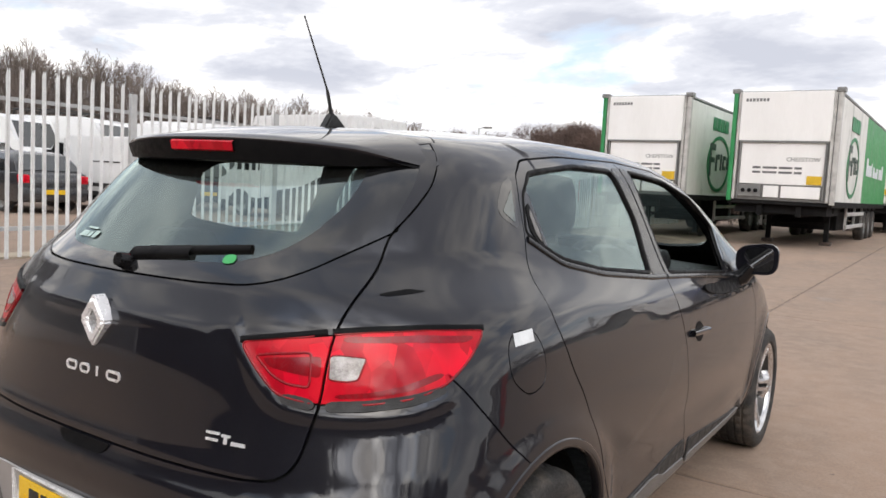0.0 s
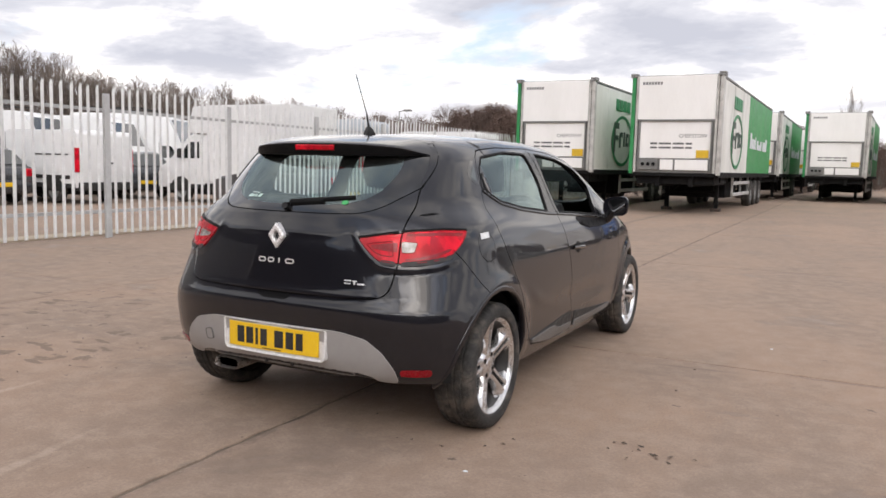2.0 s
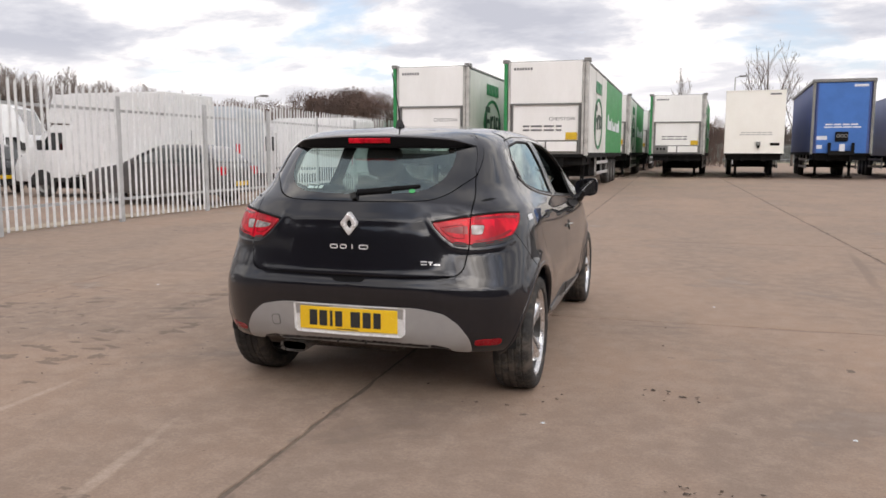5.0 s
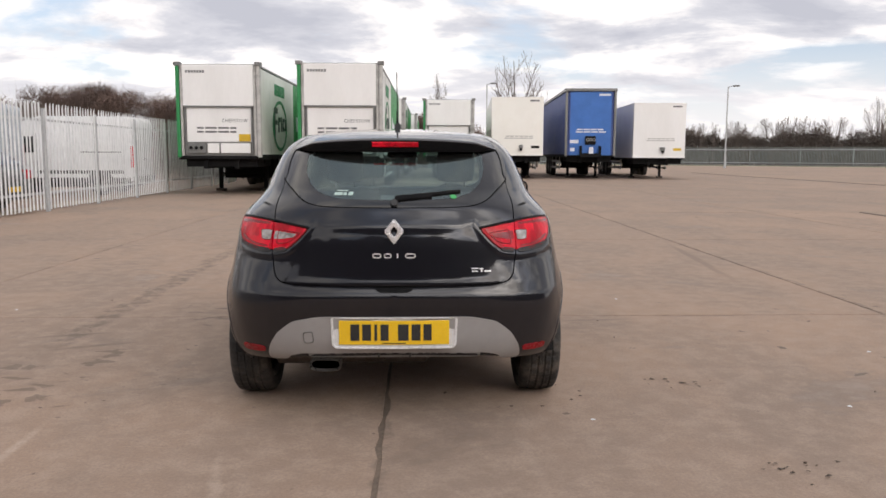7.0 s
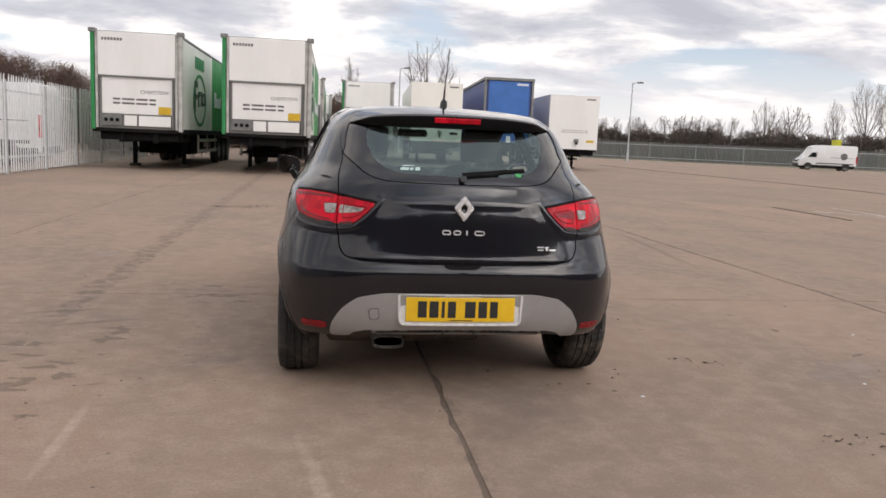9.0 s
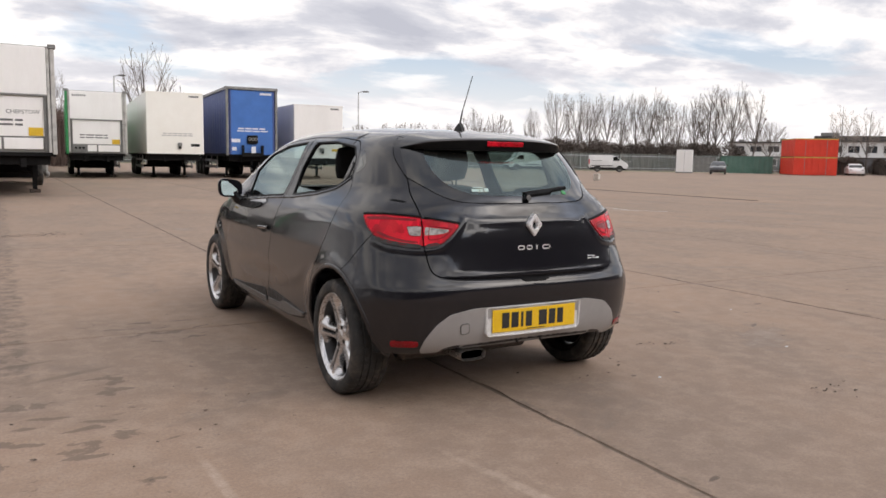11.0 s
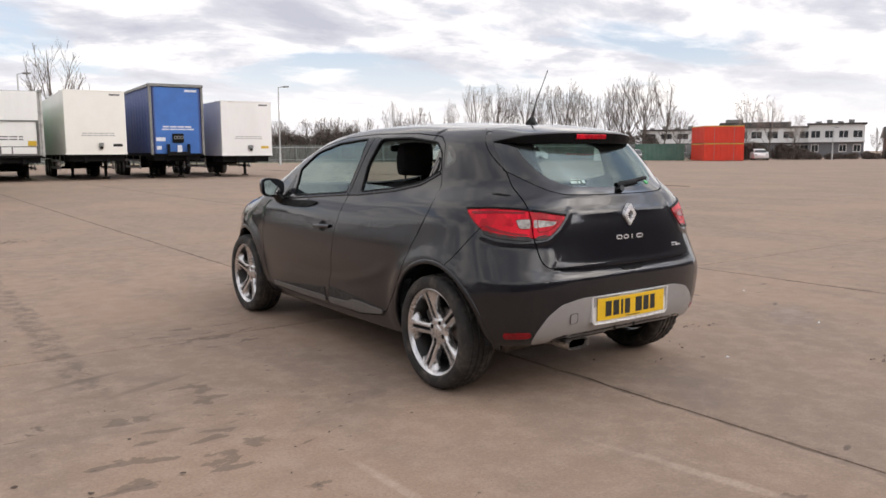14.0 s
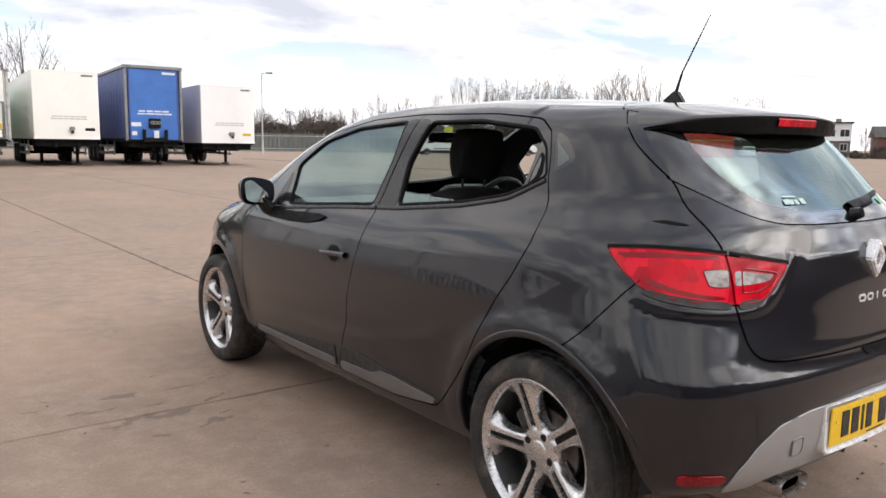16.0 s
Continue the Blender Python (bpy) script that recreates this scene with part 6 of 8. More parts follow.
for x in (0.36, -0.36):
    seat = part("front_seat", soft_block(x - 0.25, x + 0.25, 1.00, 1.54, 0.40, 0.58, 0.25), SEAT_CLOTH, car, "dark cloth front seat", True)
    part("seat_back", soft_block(x - 0.24, x + 0.24, 0.96, 1.11, 0.50, 1.10, 0.22, 16, (0, 1.04, 0.5)), SEAT_CLOTH, seat, "", True)
    part("headrest", soft_block(x - 0.125, x + 0.125, 0.84, 0.94, 1.11, 1.325, 0.28, 8, (0, 0.89, 1.1)), SEAT_CLOTH, seat, "dark padded headrest", True)
    for dx in (-0.06, 0.06):
        part("headrest_post", add_tube(bmesh.new(), [(x + dx, 0.905, 1.02), (x + dx, 0.885, 1.16)], 0.006, 8), GREY_STRIP, seat)
bench = part("rear_bench", soft_block(-0.62, 0.62, 0.12, 0.62, 0.40, 0.56, 0.2), SEAT_CLOTH, car, "dark cloth rear bench", True)
part("bench_back", soft_block(-0.62, 0.62, -0.02, 0.12, 0.45, 1.00, 0.15, 14, (0, 0.05, 0.45)), SEAT_CLOTH, bench, "", True)
for x in (-0.36, 0.36):
    part("headrest", soft_block(x - 0.12, x + 0.12, -0.13, -0.03, 0.97, 1.10, 0.28), SEAT_CLOTH, bench, "", True)
part("parcel_shelf", box(-0.50, 0.50, -0.42, -0.12, 0.985, 1.0, 0.004), CABIN_PLASTIC, car)
dash = part("dashboard", soft_block(-0.74, 0.74, 1.72, 2.36, 0.52, 0.955, 0.12), CABIN_PLASTIC, car, "dark grey dashboard", True)
part("instrument_hood", soft_block(0.20, 0.54, 1.68, 1.92, 0.90, 1.03, 0.25), CABIN_PLASTIC, dash, "", True)
bm = bmesh.new()
add_lathe(bm, [(0.186 + 0.016 * math.cos(t), 0.016 * math.sin(t)) for t in (2 * math.pi * k / 10 for k in range(10))], 36, pose(0.36, 1.56, 0.90, 0, 0, 90) @ Matrix.Rotation(radians(-24), 4, "Y"), True)
wheel_ob = part("steering_wheel", bm, CABIN_PLASTIC, dash, "dark rimmed steering wheel", True)
part("wheel_boss", soft_block(0.27, 0.45, 1.55, 1.62, 0.84, 0.95, 0.3), CABIN_PLASTIC, wheel_ob, "", True)
part("spoke_bar", box(0.19, 0.53, 1.56, 1.58, 0.885, 0.92, 0.008), SILVER_TRIM, wheel_ob)
part("inside_mirror", soft_block(-0.11, 0.11, 1.55, 1.585, 1.262, 1.318, 0.3), GLOSS_BLACK, car, "dark interior mirror", True)

# ---- semi-trailers, their front ends towards the viewer ----
PANEL_WHITE = surface("white_trailer_panel", grain_mix=0.08, base=(0.87, 0.86, 0.84), alt=(0.82, 0.81, 0.785), stretch=(1, 1, 0.22), scale=1.2, fine=20, rough=0.42, bump=0.03, coat=0.2,
                      dirt=(0.52, 0.49, 0.43), dirt_lo=0.60, dirt_hi=0.92, dirt_scale=1.4)
CREAM_PANEL = surface("cream_trailer_panel", grain_mix=0.08, base=(0.89, 0.87, 0.81), alt=(0.86, 0.835, 0.77), scale=1.1, fine=20, rough=0.42, bump=0.03, coat=0.2,
                      dirt=(0.55, 0.51, 0.44), dirt_lo=0.64, dirt_hi=0.95, dirt_scale=1.2)
BLUE_PANEL = surface("blue_trailer_panel", grain_mix=0.08, base=(0.05, 0.17, 0.50), alt=(0.042, 0.145, 0.43), scale=1.5, fine=20, rough=0.4, bump=0.03, coat=0.2)
BLUE_CURTAIN = surface("dark_blue_curtain", grain_mix=0.08, base=(0.04, 0.075, 0.24), alt=(0.05, 0.085, 0.25), scale=2, fine=20, rough=0.55, bump=0.1, stretch=(1, 1, 0.3), dirt=(0.10, 0.11, 0.16), dirt_lo=0.5)
GREEN_CURTAIN = surface("green_curtain", grain_mix=0.08, base=(0.035, 0.30, 0.085), alt=(0.03, 0.25, 0.075), scale=1.6, fine=20, rough=0.5, bump=0.1, stretch=(1, 1, 0.3), dirt=(0.13, 0.22, 0.13), dirt_lo=0.5, dirt_hi=0.8)
DIRTY_CURTAIN = surface("grimy_white_curtain", grain_mix=0.08, base=(0.78, 0.775, 0.74), alt=(0.64, 0.64, 0.60), scale=1.4, fine=20, rough=0.55, bump=0.1, stretch=(1, 1, 0.35),
                        dirt=(0.22, 0.23, 0.19), dirt_lo=0.50, dirt_hi=0.78, dirt_scale=1.1)
GRIMY_CURTAIN = surface("very_grimy_curtain", grain_mix=0.1, base=(0.80, 0.80, 0.76), alt=(0.64, 0.65, 0.60), scale=0.7, fine=20, rough=0.6, bump=0.1, stretch=(1, 1, 0.5), dirt=(0.22, 0.26, 0.21), dirt_lo=0.57, dirt_hi=0.90)
GUARD_PALE = surface("pale_guard_aluminium", (0.62, 0.62, 0.61), (0.48, 0.47, 0.46), scale=3, fine=20, rough=0.45, metal=0.2, bump=0.05, dirt=(0.26, 0.24, 0.21), dirt_lo=0.5, dirt_hi=0.8, dirt_scale=4)
GREEN_POST = surface("green_corner_post", (0.03, 0.27, 0.09), (0.025, 0.22, 0.075), rough=0.4, bump=0.03)
GREY_FRAME = surface("grey_trailer_frame", (0.20, 0.20, 0.195), (0.26, 0.26, 0.25), scale=4, rough=0.5, metal=0.3, bump=0.05)
PALE_FRAME = surface("pale_grimy_frame", (0.55, 0.54, 0.51), (0.40, 0.39, 0.37), scale=3, fine=20, rough=0.5, bump=0.05, dirt=(0.20, 0.19, 0.17), dirt_lo=0.5, dirt_hi=0.75, dirt_scale=3)
CHASSIS = surface("chassis_black", (0.009, 0.009, 0.010), (0.015, 0.0145, 0.014), scale=3, rough=0.75, bump=0.2, spec=0.12, dirt=(0.035, 0.030, 0.026), dirt_lo=0.62)
RUSTY = surface("rusty_leg", (0.10, 0.065, 0.048), (0.06, 0.05, 0.045), scale=8, rough=0.8, bump=0.4)
YELLOW_SIGN = surface("yellow_sign", (0.72, 0.46, 0.03), (0.62, 0.40, 0.03), rough=0.4, bump=0.0)
PRINT_GREY = surface("grey_print", (0.13, 0.13, 0.13), (0.18, 0.18, 0.18), rough=0.6, bump=0.0)
PRINT_FAINT = surface("faded_print", (0.46, 0.45, 0.43), (0.55, 0.54, 0.51), rough=0.6, bump=0.0)
PRINT_WHITE = surface("white_print", (0.74, 0.76, 0.80), (0.68, 0.70, 0.75), rough=0.5, bump=0.0)
PRINT_GREEN = surface("logo_green", (0.02, 0.24, 0.09), (0.02, 0.18, 0.07), rough=0.5, bump=0.0)
PRINT_DARK = surface("logo_dark", (0.045, 0.075, 0.06), (0.07, 0.10, 0.08), rough=0.6, bump=0.0)


def text_part(words, size, material, parent, m, name="lettering", label=""):
    cu = bpy.data.curves.new(name, "FONT")
    cu.body, cu.size, cu.extrude, cu.resolution_u = words, size, 0.002, 2
    cu.align_x = "CENTER"
    tmp = bpy.data.objects.new(name, cu)
    scene.collection.objects.link(tmp)
    me = bpy.data.meshes.new_from_object(tmp.evaluated_get(bpy.context.evaluated_depsgraph_get()))
    bpy.data.objects.remove(tmp)
    me.materials.clear()
    me.materials.append(material)
    return part(name, me, None, parent, label, m=m)


def road_wheel(parent, x, y, r=0.50, w=0.30, hub=None):
    side = 1 if x > 0 else -1
    bm = bmesh.new()
    add_lathe(bm, [(0.28, -w / 2), (0.44, -w / 2), (r - 0.02, -w / 2 + 0.03), (r, -w / 2 + 0.07), (r - 0.012, -0.02), (r - 0.012, 0.02), (r, w / 2 - 0.07), (r - 0.02, w / 2 - 0.03), (0.44, w / 2), (0.28, w / 2)], 32,
              pose(x, y, r, 0, 0, 0 if side > 0 else 180))
    tyre = part("tyre", bm, TYRE, parent, "", True)
    bm = bmesh.new()
    add_lathe(bm, [(0.29, w / 2 - 0.01), (0.26, w / 2 - 0.02), (0.22, w / 2 - 0.09), (0.12, w / 2 - 0.08), (0.11, w / 2 - 0.01), (0.0, w / 2)], 24, pose(x, y, r, 0, 0, 0 if side > 0 else 180))
    part("wheel_disc", bm, hub or GREY_FRAME, tyre, "", True)
    return tyre


def wavy_side(x, y0, y1, z0, z1, amp=0.012, waves=18):
    """A curtain side: gently buckled sheet with thickness."""
    bm = bmesh.new()
    n, m = 60, 6
    rows = []
    for i in range(n + 1):
        y = y0 + (y1 - y0) * i / n
        rows.append([bm.verts.new((x + amp * math.sin(i * 2 * math.pi * waves / n) * math.sin(math.pi * k / m), y, z0 + (z1 - z0) * k / m)) for k in range(m + 1)])
    for a, b in zip(rows, rows[1:]):
        for k in range(m):
            bm.faces.new((a[k], b[k], b[k + 1], a[k + 1]))
    got = bmesh.ops.extrude_face_region(bm, geom=list(bm.faces))
    for v in got["geom"]:
        if isinstance(v, bmesh.types.BMVert):
            v.co.x -= math.copysign(0.012, x)
    return bm


def trailer(at, turn, width, zb, zt, style, label, length=13.6):
    """A box or curtain trailer: its front face is at y = 0, facing -y, and it runs to +y."""
    tr = thing("semi_trailer", label, "trailer", "trailers parked in the yard", at=(*at, 0), turn=turn)
    h = width / 2
    face = {"supermarket": PANEL_WHITE, "blue": BLUE_PANEL, "cream": CREAM_PANEL, "white": PANEL_WHITE}[style]
    curtain = style in ("supermarket", "blue")
    side_mat = {"supermarket": DIRTY_CURTAIN, "blue": BLUE_CURTAIN, "cream": CREAM_PANEL, "white": PANEL_WHITE}[style]
    if curtain:
        part("body", box(-h + 0.04, h - 0.04, 0.06, length, zb, zt - 0.06, 0.01), side_mat if style == "blue" else GREY_FRAME, tr)
        part("roof", box(-h, h, 0.0, length, zt - 0.07, zt, 0.02), GREY_FRAME, tr, "grey roof rail")
        for sgn in (-1, 1):
            if style == "supermarket":
                split = 6.1 if sgn > 0 else 0.6
                part("curtain", wavy_side(sgn * (h - 0.004), 0.16, split, zb + 0.04, zt - 0.1, 0.008, 6), GRIMY_CURTAIN if "grimy" in label else DIRTY_CURTAIN, tr, "grimy white curtain")
                part("curtain", wavy_side(sgn * (h - 0.004), split + 0.02, length - 0.1, zb + 0.04, zt - 0.1, 0.012, 16), GREEN_CURTAIN, tr, "green curtain")
            else:
                part("curtain", wavy_side(sgn * (h - 0.004), 0.16, length - 0.1, zb + 0.04, zt - 0.1), BLUE_CURTAIN, tr, "dark blue curtain")
            part("side_rail", box(sgn * h - 0.02, sgn * h + 0.02, 0.0, length, zb - 0.12, zb + 0.04, 0.008), CHASSIS, tr)
    else:
        part("body", box(-h, h, 0, length, zb, zt, 0.035), face, tr)
        for z0, z1 in ((zb - 0.02, zb + 0.06), (zt - 0.05, zt + 0.01)):
            part("edge_rail", box(-h - 0.012, h + 0.012, -0.014, length + 0.01, z0, z1, 0.01), PANEL_WHITE if style == "white" else CREAM_PANEL, tr)
    if style == "supermarket":
        for sgn in (-1, 1):
            part("corner_post", box(sgn * h - 0.055, sgn * h + 0.055, -0.03, 0.16, zb - 0.05, zt + 0.02, 0.02), GREEN_POST if sgn < 0 else PALE_FRAME, tr, "green corner post" if sgn < 0 else "pale grimy corner post")
            part("corner_cap", box(sgn * h - 0.10, sgn * h + 0.10, -0.05, 0.20, zt - 0.06, zt + 0.06, 0.02), GREY_FRAME, tr)
            part("inner_strip", box(sgn * (h - 0.11) - 0.035, sgn * (h - 0.11) + 0.035, -0.015, 0.05, zb, zt - 0.02, 0.01), PALE_FRAME, tr)
        zm = zb + (zt - zb) * 0.54
        part("front_panel", box(-h + 0.15, h - 0.15, -0.02, 0.06, zm + 0.02, zt - 0.02, 0.015), face, tr, "upper white front panel")
        lower = part("front_panel", box(-h + 0.24, h - 0.24, 0.02, 0.08, zb + 0.42, zm - 0.03, 0.012), face, tr, "lower recessed white front panel")
        part("panel_lip", box(-h + 0.17, h - 0.17, -0.035, 0.06, zm - 0.03, zm + 0.02, 0.008), GREY_FRAME, tr)
        part("side_jamb", box(-h + 0.20, -h + 0.235, -0.03, 0.06, zb + 0.05, zm - 0.03, 0.008), GREY_FRAME, tr)
        part("side_jamb", box(h - 0.235, h - 0.20, -0.03, 0.06, zb + 0.05, zm - 0.03, 0.008), GREY_FRAME, tr)
        part("connector_panel", box(-h + 0.24, -h + 0.80, -0.01, 0.06, zb + 0.08, zb + 0.40, 0.012), GREY_FRAME, tr, "grey connector panel")
        for k in range(3):
            bm = bmesh.new()
            add_lathe(bm, [(0.0, 0.0), (0.05, 0.0), (0.055, 0.03), (0.0, 0.03)], 14, pose(-h + 0.36 + 0.16 * k, -0.01, zb + 0.24, 0, 0, -90))
            part("air_coupling", bm, CHASSIS, tr)
        for x0, x1 in ((-h + 0.86, -0.02), (0.04, h - 0.28)):
            part("lower_plate", box(x0, x1, 0.0, 0.07, zb + 0.08, zb + 0.38, 0.01), face, tr)
        part("yellow_sign", box(h - 0.62, h - 0.27, -0.004, 0.03, zb + 0.44, zb + 0.66, 0.004), YELLOW_SIGN, tr, "yellow warning sign")
        if at[1] < 30:
            text_part("CHEPSTOW", 0.15, PRINT_GREY, tr, pose(h - 0.74, 0.017, zb + 1.02, 90, 0, 0), label="grey place name on the front panel")
        for k, (x0, x1) in enumerate(((-h + 0.55, -h + 0.75), (-h + 0.80, -h + 1.15), (-h + 1.20, -h + 1.52), (-h + 1.57, -h + 1.75))):
            for z in (zb + 0.82, zb + 0.70):
                part("print_bar", box(x0, x1, 0.014, 0.022, z, z + 0.055), PRINT_GREY, tr)
        for k in range(7):
            part("print_bar", box(-h + 0.26 + 0.085 * k, -h + 0.32 + 0.085 * k, -0.024, -0.016, zt - 0.27, zt - 0.19), PRINT_GREY, tr)
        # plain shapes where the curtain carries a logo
        x = h + 0.014
        for y0, y1 in ((2.45, 2.85), (2.92, 3.25), (3.32, 3.72), (3.80, 4.20)):
            part("logo_bar", box(x - 0.006, x + 0.006, y0, y1, zb + 2.02, zb + 2.40, 0.003), PRINT_GREEN, tr, "plain green bar of a logo")
        bm = bmesh.new()
        add_lathe(bm, [(0.88, -0.006), (1.0, -0.006), (1.0, 0.006), (0.88, 0.006)], 40, pose(x, 3.35, zb + 1.02, 0, 0, 0) @ Matrix.Diagonal((1, 1.25, 0.86, 1)), True)
        part("logo_ring", bm, PRINT_GREEN, tr, "plain green ring of a logo")
        for y0, y1, z0, z1 in ((2.30, 2.50, 0.62, 1.62), (2.52, 2.90, 1.42, 1.62), (2.52, 2.86, 1.05, 1.20), (3.00, 3.16, 0.80, 1.30), (3.20, 3.40, 1.16, 1.32), (3.52, 3.66, 0.84, 1.34), (3.80, 3.94, 0.86, 1.30), (3.94, 4.14, 0.86, 0.98),
                               (3.94, 4.14, 1.18, 1.30), (4.24, 4.38, 0.88, 1.28), (4.38, 4.56, 1.02, 1.12), (4.38, 4.56, 0.88, 0.96)):
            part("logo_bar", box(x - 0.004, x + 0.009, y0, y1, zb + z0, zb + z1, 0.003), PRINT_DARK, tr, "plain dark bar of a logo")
        y = 6.6
        for k, (w, up) in enumerate(((0.40, 0.2), (0.34, 0.0), (0.36, 0.0), (0.16, 0.1), (0.38, 0.0), (0.42, -0.15), (0.40, 0.0), (0.36, 0.0), (0.34, 0.0), (0.46, 0.15))):
            part("logo_bar", box(x - 0.004, x + 0.008, y, y + w, zb + 0.92, zb + 1.28 + up, 0.003), PRINT_WHITE, tr, "plain white bar of a slogan")
            y += w + (0.40 if k in (3, 6) else 0.12)
    elif style == "blue":
        for sgn in (-1, 1):
            part("corner_post", box(sgn * h - 0.06, sgn * h + 0.06, -0.03, 0.14, zb - 0.05, zt, 0.02), GREY_FRAME, tr)
            part("inner_strip", box(sgn * (h - 0.16) - 0.04, sgn * (h - 0.16) + 0.04, -0.012, 0.06, zb, zt - 0.1, 0.01), BLUE_CURTAIN, tr)
        part("head_rail", box(-h - 0.10, h + 0.08, -0.07, 0.14, zt - 0.10, zt + 0.05, 0.025), GREY_FRAME, tr)
        part("side_rail", box(-h - 0.085, -h + 0.04, 0.14, length, zt - 0.10, zt + 0.04, 0.02), GREY_FRAME, tr)
        part("front_panel", box(-h + 0.12, h - 0.12, -0.005, 0.07, zb, zt - 0.12, 0.01), face, tr, "bright blue front panel")
        part("maker_plate", box(h - 0.85, h - 0.25, -0.014, 0.0, zt - 0.33, zt - 0.22, 0.004), PRINT_WHITE, tr)
        for k in range(4):
            part("print_bar", box(-h + 0.55 + 0.36 * k, -h + 0.85 + 0.36 * k, -0.012, 0.0, zb + 1.30, zb + 1.37), PRINT_WHITE, tr)
            part("print_bar", box(-h + 0.50 + 0.40 * k, -h + 0.86 + 0.40 * k, -0.012, 0.0, zb + 1.18, zb + 1.24), PRINT_WHITE, tr)
        part("label_plate", box(-h + 0.20, -h + 0.65, -0.013, 0.0, zb + 0.62, zb + 0.80, 0.004), PRINT_WHITE, tr)
        part("label_plate", box(-h + 0.22, -h + 0.45, -0.013, 0.0, zb + 0.20, zb + 0.38, 0.004), PRINT_WHITE, tr)
        part("buffer_frame", box(-0.55, 0.55, -0.22, -0.02, zb - 0.10, zb + 0.10, 0.02), CHASSIS, tr)
        for x in (-0.50, 0.50):
            part("buffer_upright", box(x - 0.06, x + 0.06, -0.20, -0.04, zb, zb + 0.48, 0.015), CHASSIS, tr)
        part("connector_panel", box(-0.28, 0.28, -0.12, 0.0, zb + 0.55, zb + 1.0, 0.06), CHASSIS, tr, "black connector panel with coiled leads")
        part("paper_note", box(-0.09, 0.14, -0.225, -0.215, zb + 0.08, zb + 0.42, 0.004), PRINT_WHITE, tr)
        for k in range(3):
            bm = bmesh.new()
            add_lathe(bm, [(0.05, 0.0), (0.085, 0.0), (0.085, 0.05), (0.05, 0.05)], 14, pose(-0.15 + 0.16 * k, -0.13, zb + 0.80, 0, 0, -90), True)
            part("air_coupling", bm, GREY_FRAME, tr)
    else:
        for k in range(6):
            part("print_bar", box(-h + 0.75 + 0.24 * k, -h + 0.95 + 0.24 * k, -0.008, 0.004, zb + 0.96, zb + 1.01), PRINT_FAINT, tr)
            part("print_bar", box(-h + 0.70 + 0.25 * k, -h + 0.92 + 0.25 * k, -0.008, 0.004, zb + 0.86, zb + 0.91), PRINT_FAINT, tr)
        part("connector_box", box(0.10 if style == "cream" else 0.05, 0.30, -0.10, 0.0, zb + 0.36, zb + 0.54, 0.02), GREY_FRAME, tr, "small connector box")
        part("connector_box", box(0.14, 0.26, -0.13, -0.02, zb + 0.24, zb + 0.36, 0.02), CHASSIS, tr)
        part("dark_plate", box(h - 0.62, h - 0.20, -0.008, 0.004, zb + 0.36, zb + 0.49, 0.004), CHASSIS if style == "cream" else YELLOW_SIGN, tr)
        part("maker_plate", box(h - 0.70, h - 0.22, -0.008, 0.004, zt - 0.22, zt - 0.14, 0.004), PRINT_GREY, tr)
    # chassis, legs, axles, side guards
    for x in (-0.48, 0.48):
        part("chassis_beam", box(x - 0.07, x + 0.07, 0.15, length, zb - 0.40, zb - 0.02, 0.01), CHASSIS, tr)
    part("deck", box(-h + 0.05, h - 0.05, 0.05, length, zb - 0.10, zb - 0.005, 0.01), CHASSIS, tr)
    for x in (-0.78, 0.78):
        leg = part("landing_leg", box(x - 0.065, x + 0.065, 2.95, 3.08, 0.10, zb - 0.08, 0.01), CHASSIS, tr, "landing leg")
        part("leg_foot", box(x - 0.15, x + 0.15, 2.86, 3.17, 0.0, 0.10, 0.02), RUSTY, leg, "rusty foot plate")
    part("leg_brace", add_tube(bmesh.new(), [(-0.78, 3.02, 0.62), (0.78, 3.02, 0.62)], 0.03, 8), CHASSIS, tr)
    for sgn in (-1, 1):
        part("leg_stay", add_tube(bmesh.new(), [(sgn * 0.78, 3.02, 0.45), (sgn * 0.50, 4.0, zb - 0.35)], 0.025, 8), CHASSIS, tr)
        for z in (0.55, 0.92):
            part("side_guard", box(sgn * (h - 0.06) - 0.02, sgn * (h - 0.06) + 0.02, 3.6, 7.6, z - 0.055, z + 0.055, 0.01), GUARD_PALE, tr, "pale aluminium side guard rail")
        for y in (3.7, 5.6, 7.5):
            part("guard_stay", box(sgn * (h - 0.10) - 0.03, sgn * (h - 0.10) + 0.03, y - 0.05, y + 0.05, 0.45, zb - 0.02, 0.008), GUARD_PALE if y < 4 else GREY_FRAME, tr)
        for y in (8.6, 9.95, 11.3):
            road_wheel(tr, sgn * (h - 0.24), y)
    for y in (8.6, 9.95, 11.3):
        part("axle", add_tube(bmesh.new(), [(-h + 0.3, y, 0.5), (h - 0.3, y, 0.5)], 0.06, 8), CHASSIS, tr)
    part("skid_plate", box(-h + 0.12, h - 0.12, 0.25, 2.3, zb - 0.34, zb - 0.03, 0.02), CHASSIS, tr, "black kingpin plate frame")
    # added black box that fills the gap under the deck in place of shade
    if style == "supermarket":
        part("pallet_box", box(-h + 0.35, h - 0.35, 3.9, 6.4, 0.42, zb - 0.08, 0.02), CHASSIS, tr, "black box added under the deck to stand for shade")
    for y in (1.2, 4.6, 6.2, 7.6):
        part("cross_beam", box(-h + 0.08, h - 0.08, y - 0.05, y + 0.05, zb - 0.26, zb - 0.10, 0.01), CHASSIS, tr)
    for y in (8.6, 9.95, 11.3):
        part("mud_wing", box(-h + 0.10, h - 0.10, y - 0.5, y + 0.5, 1.02, zb - 0.05, 0.01), CHASSIS, tr)
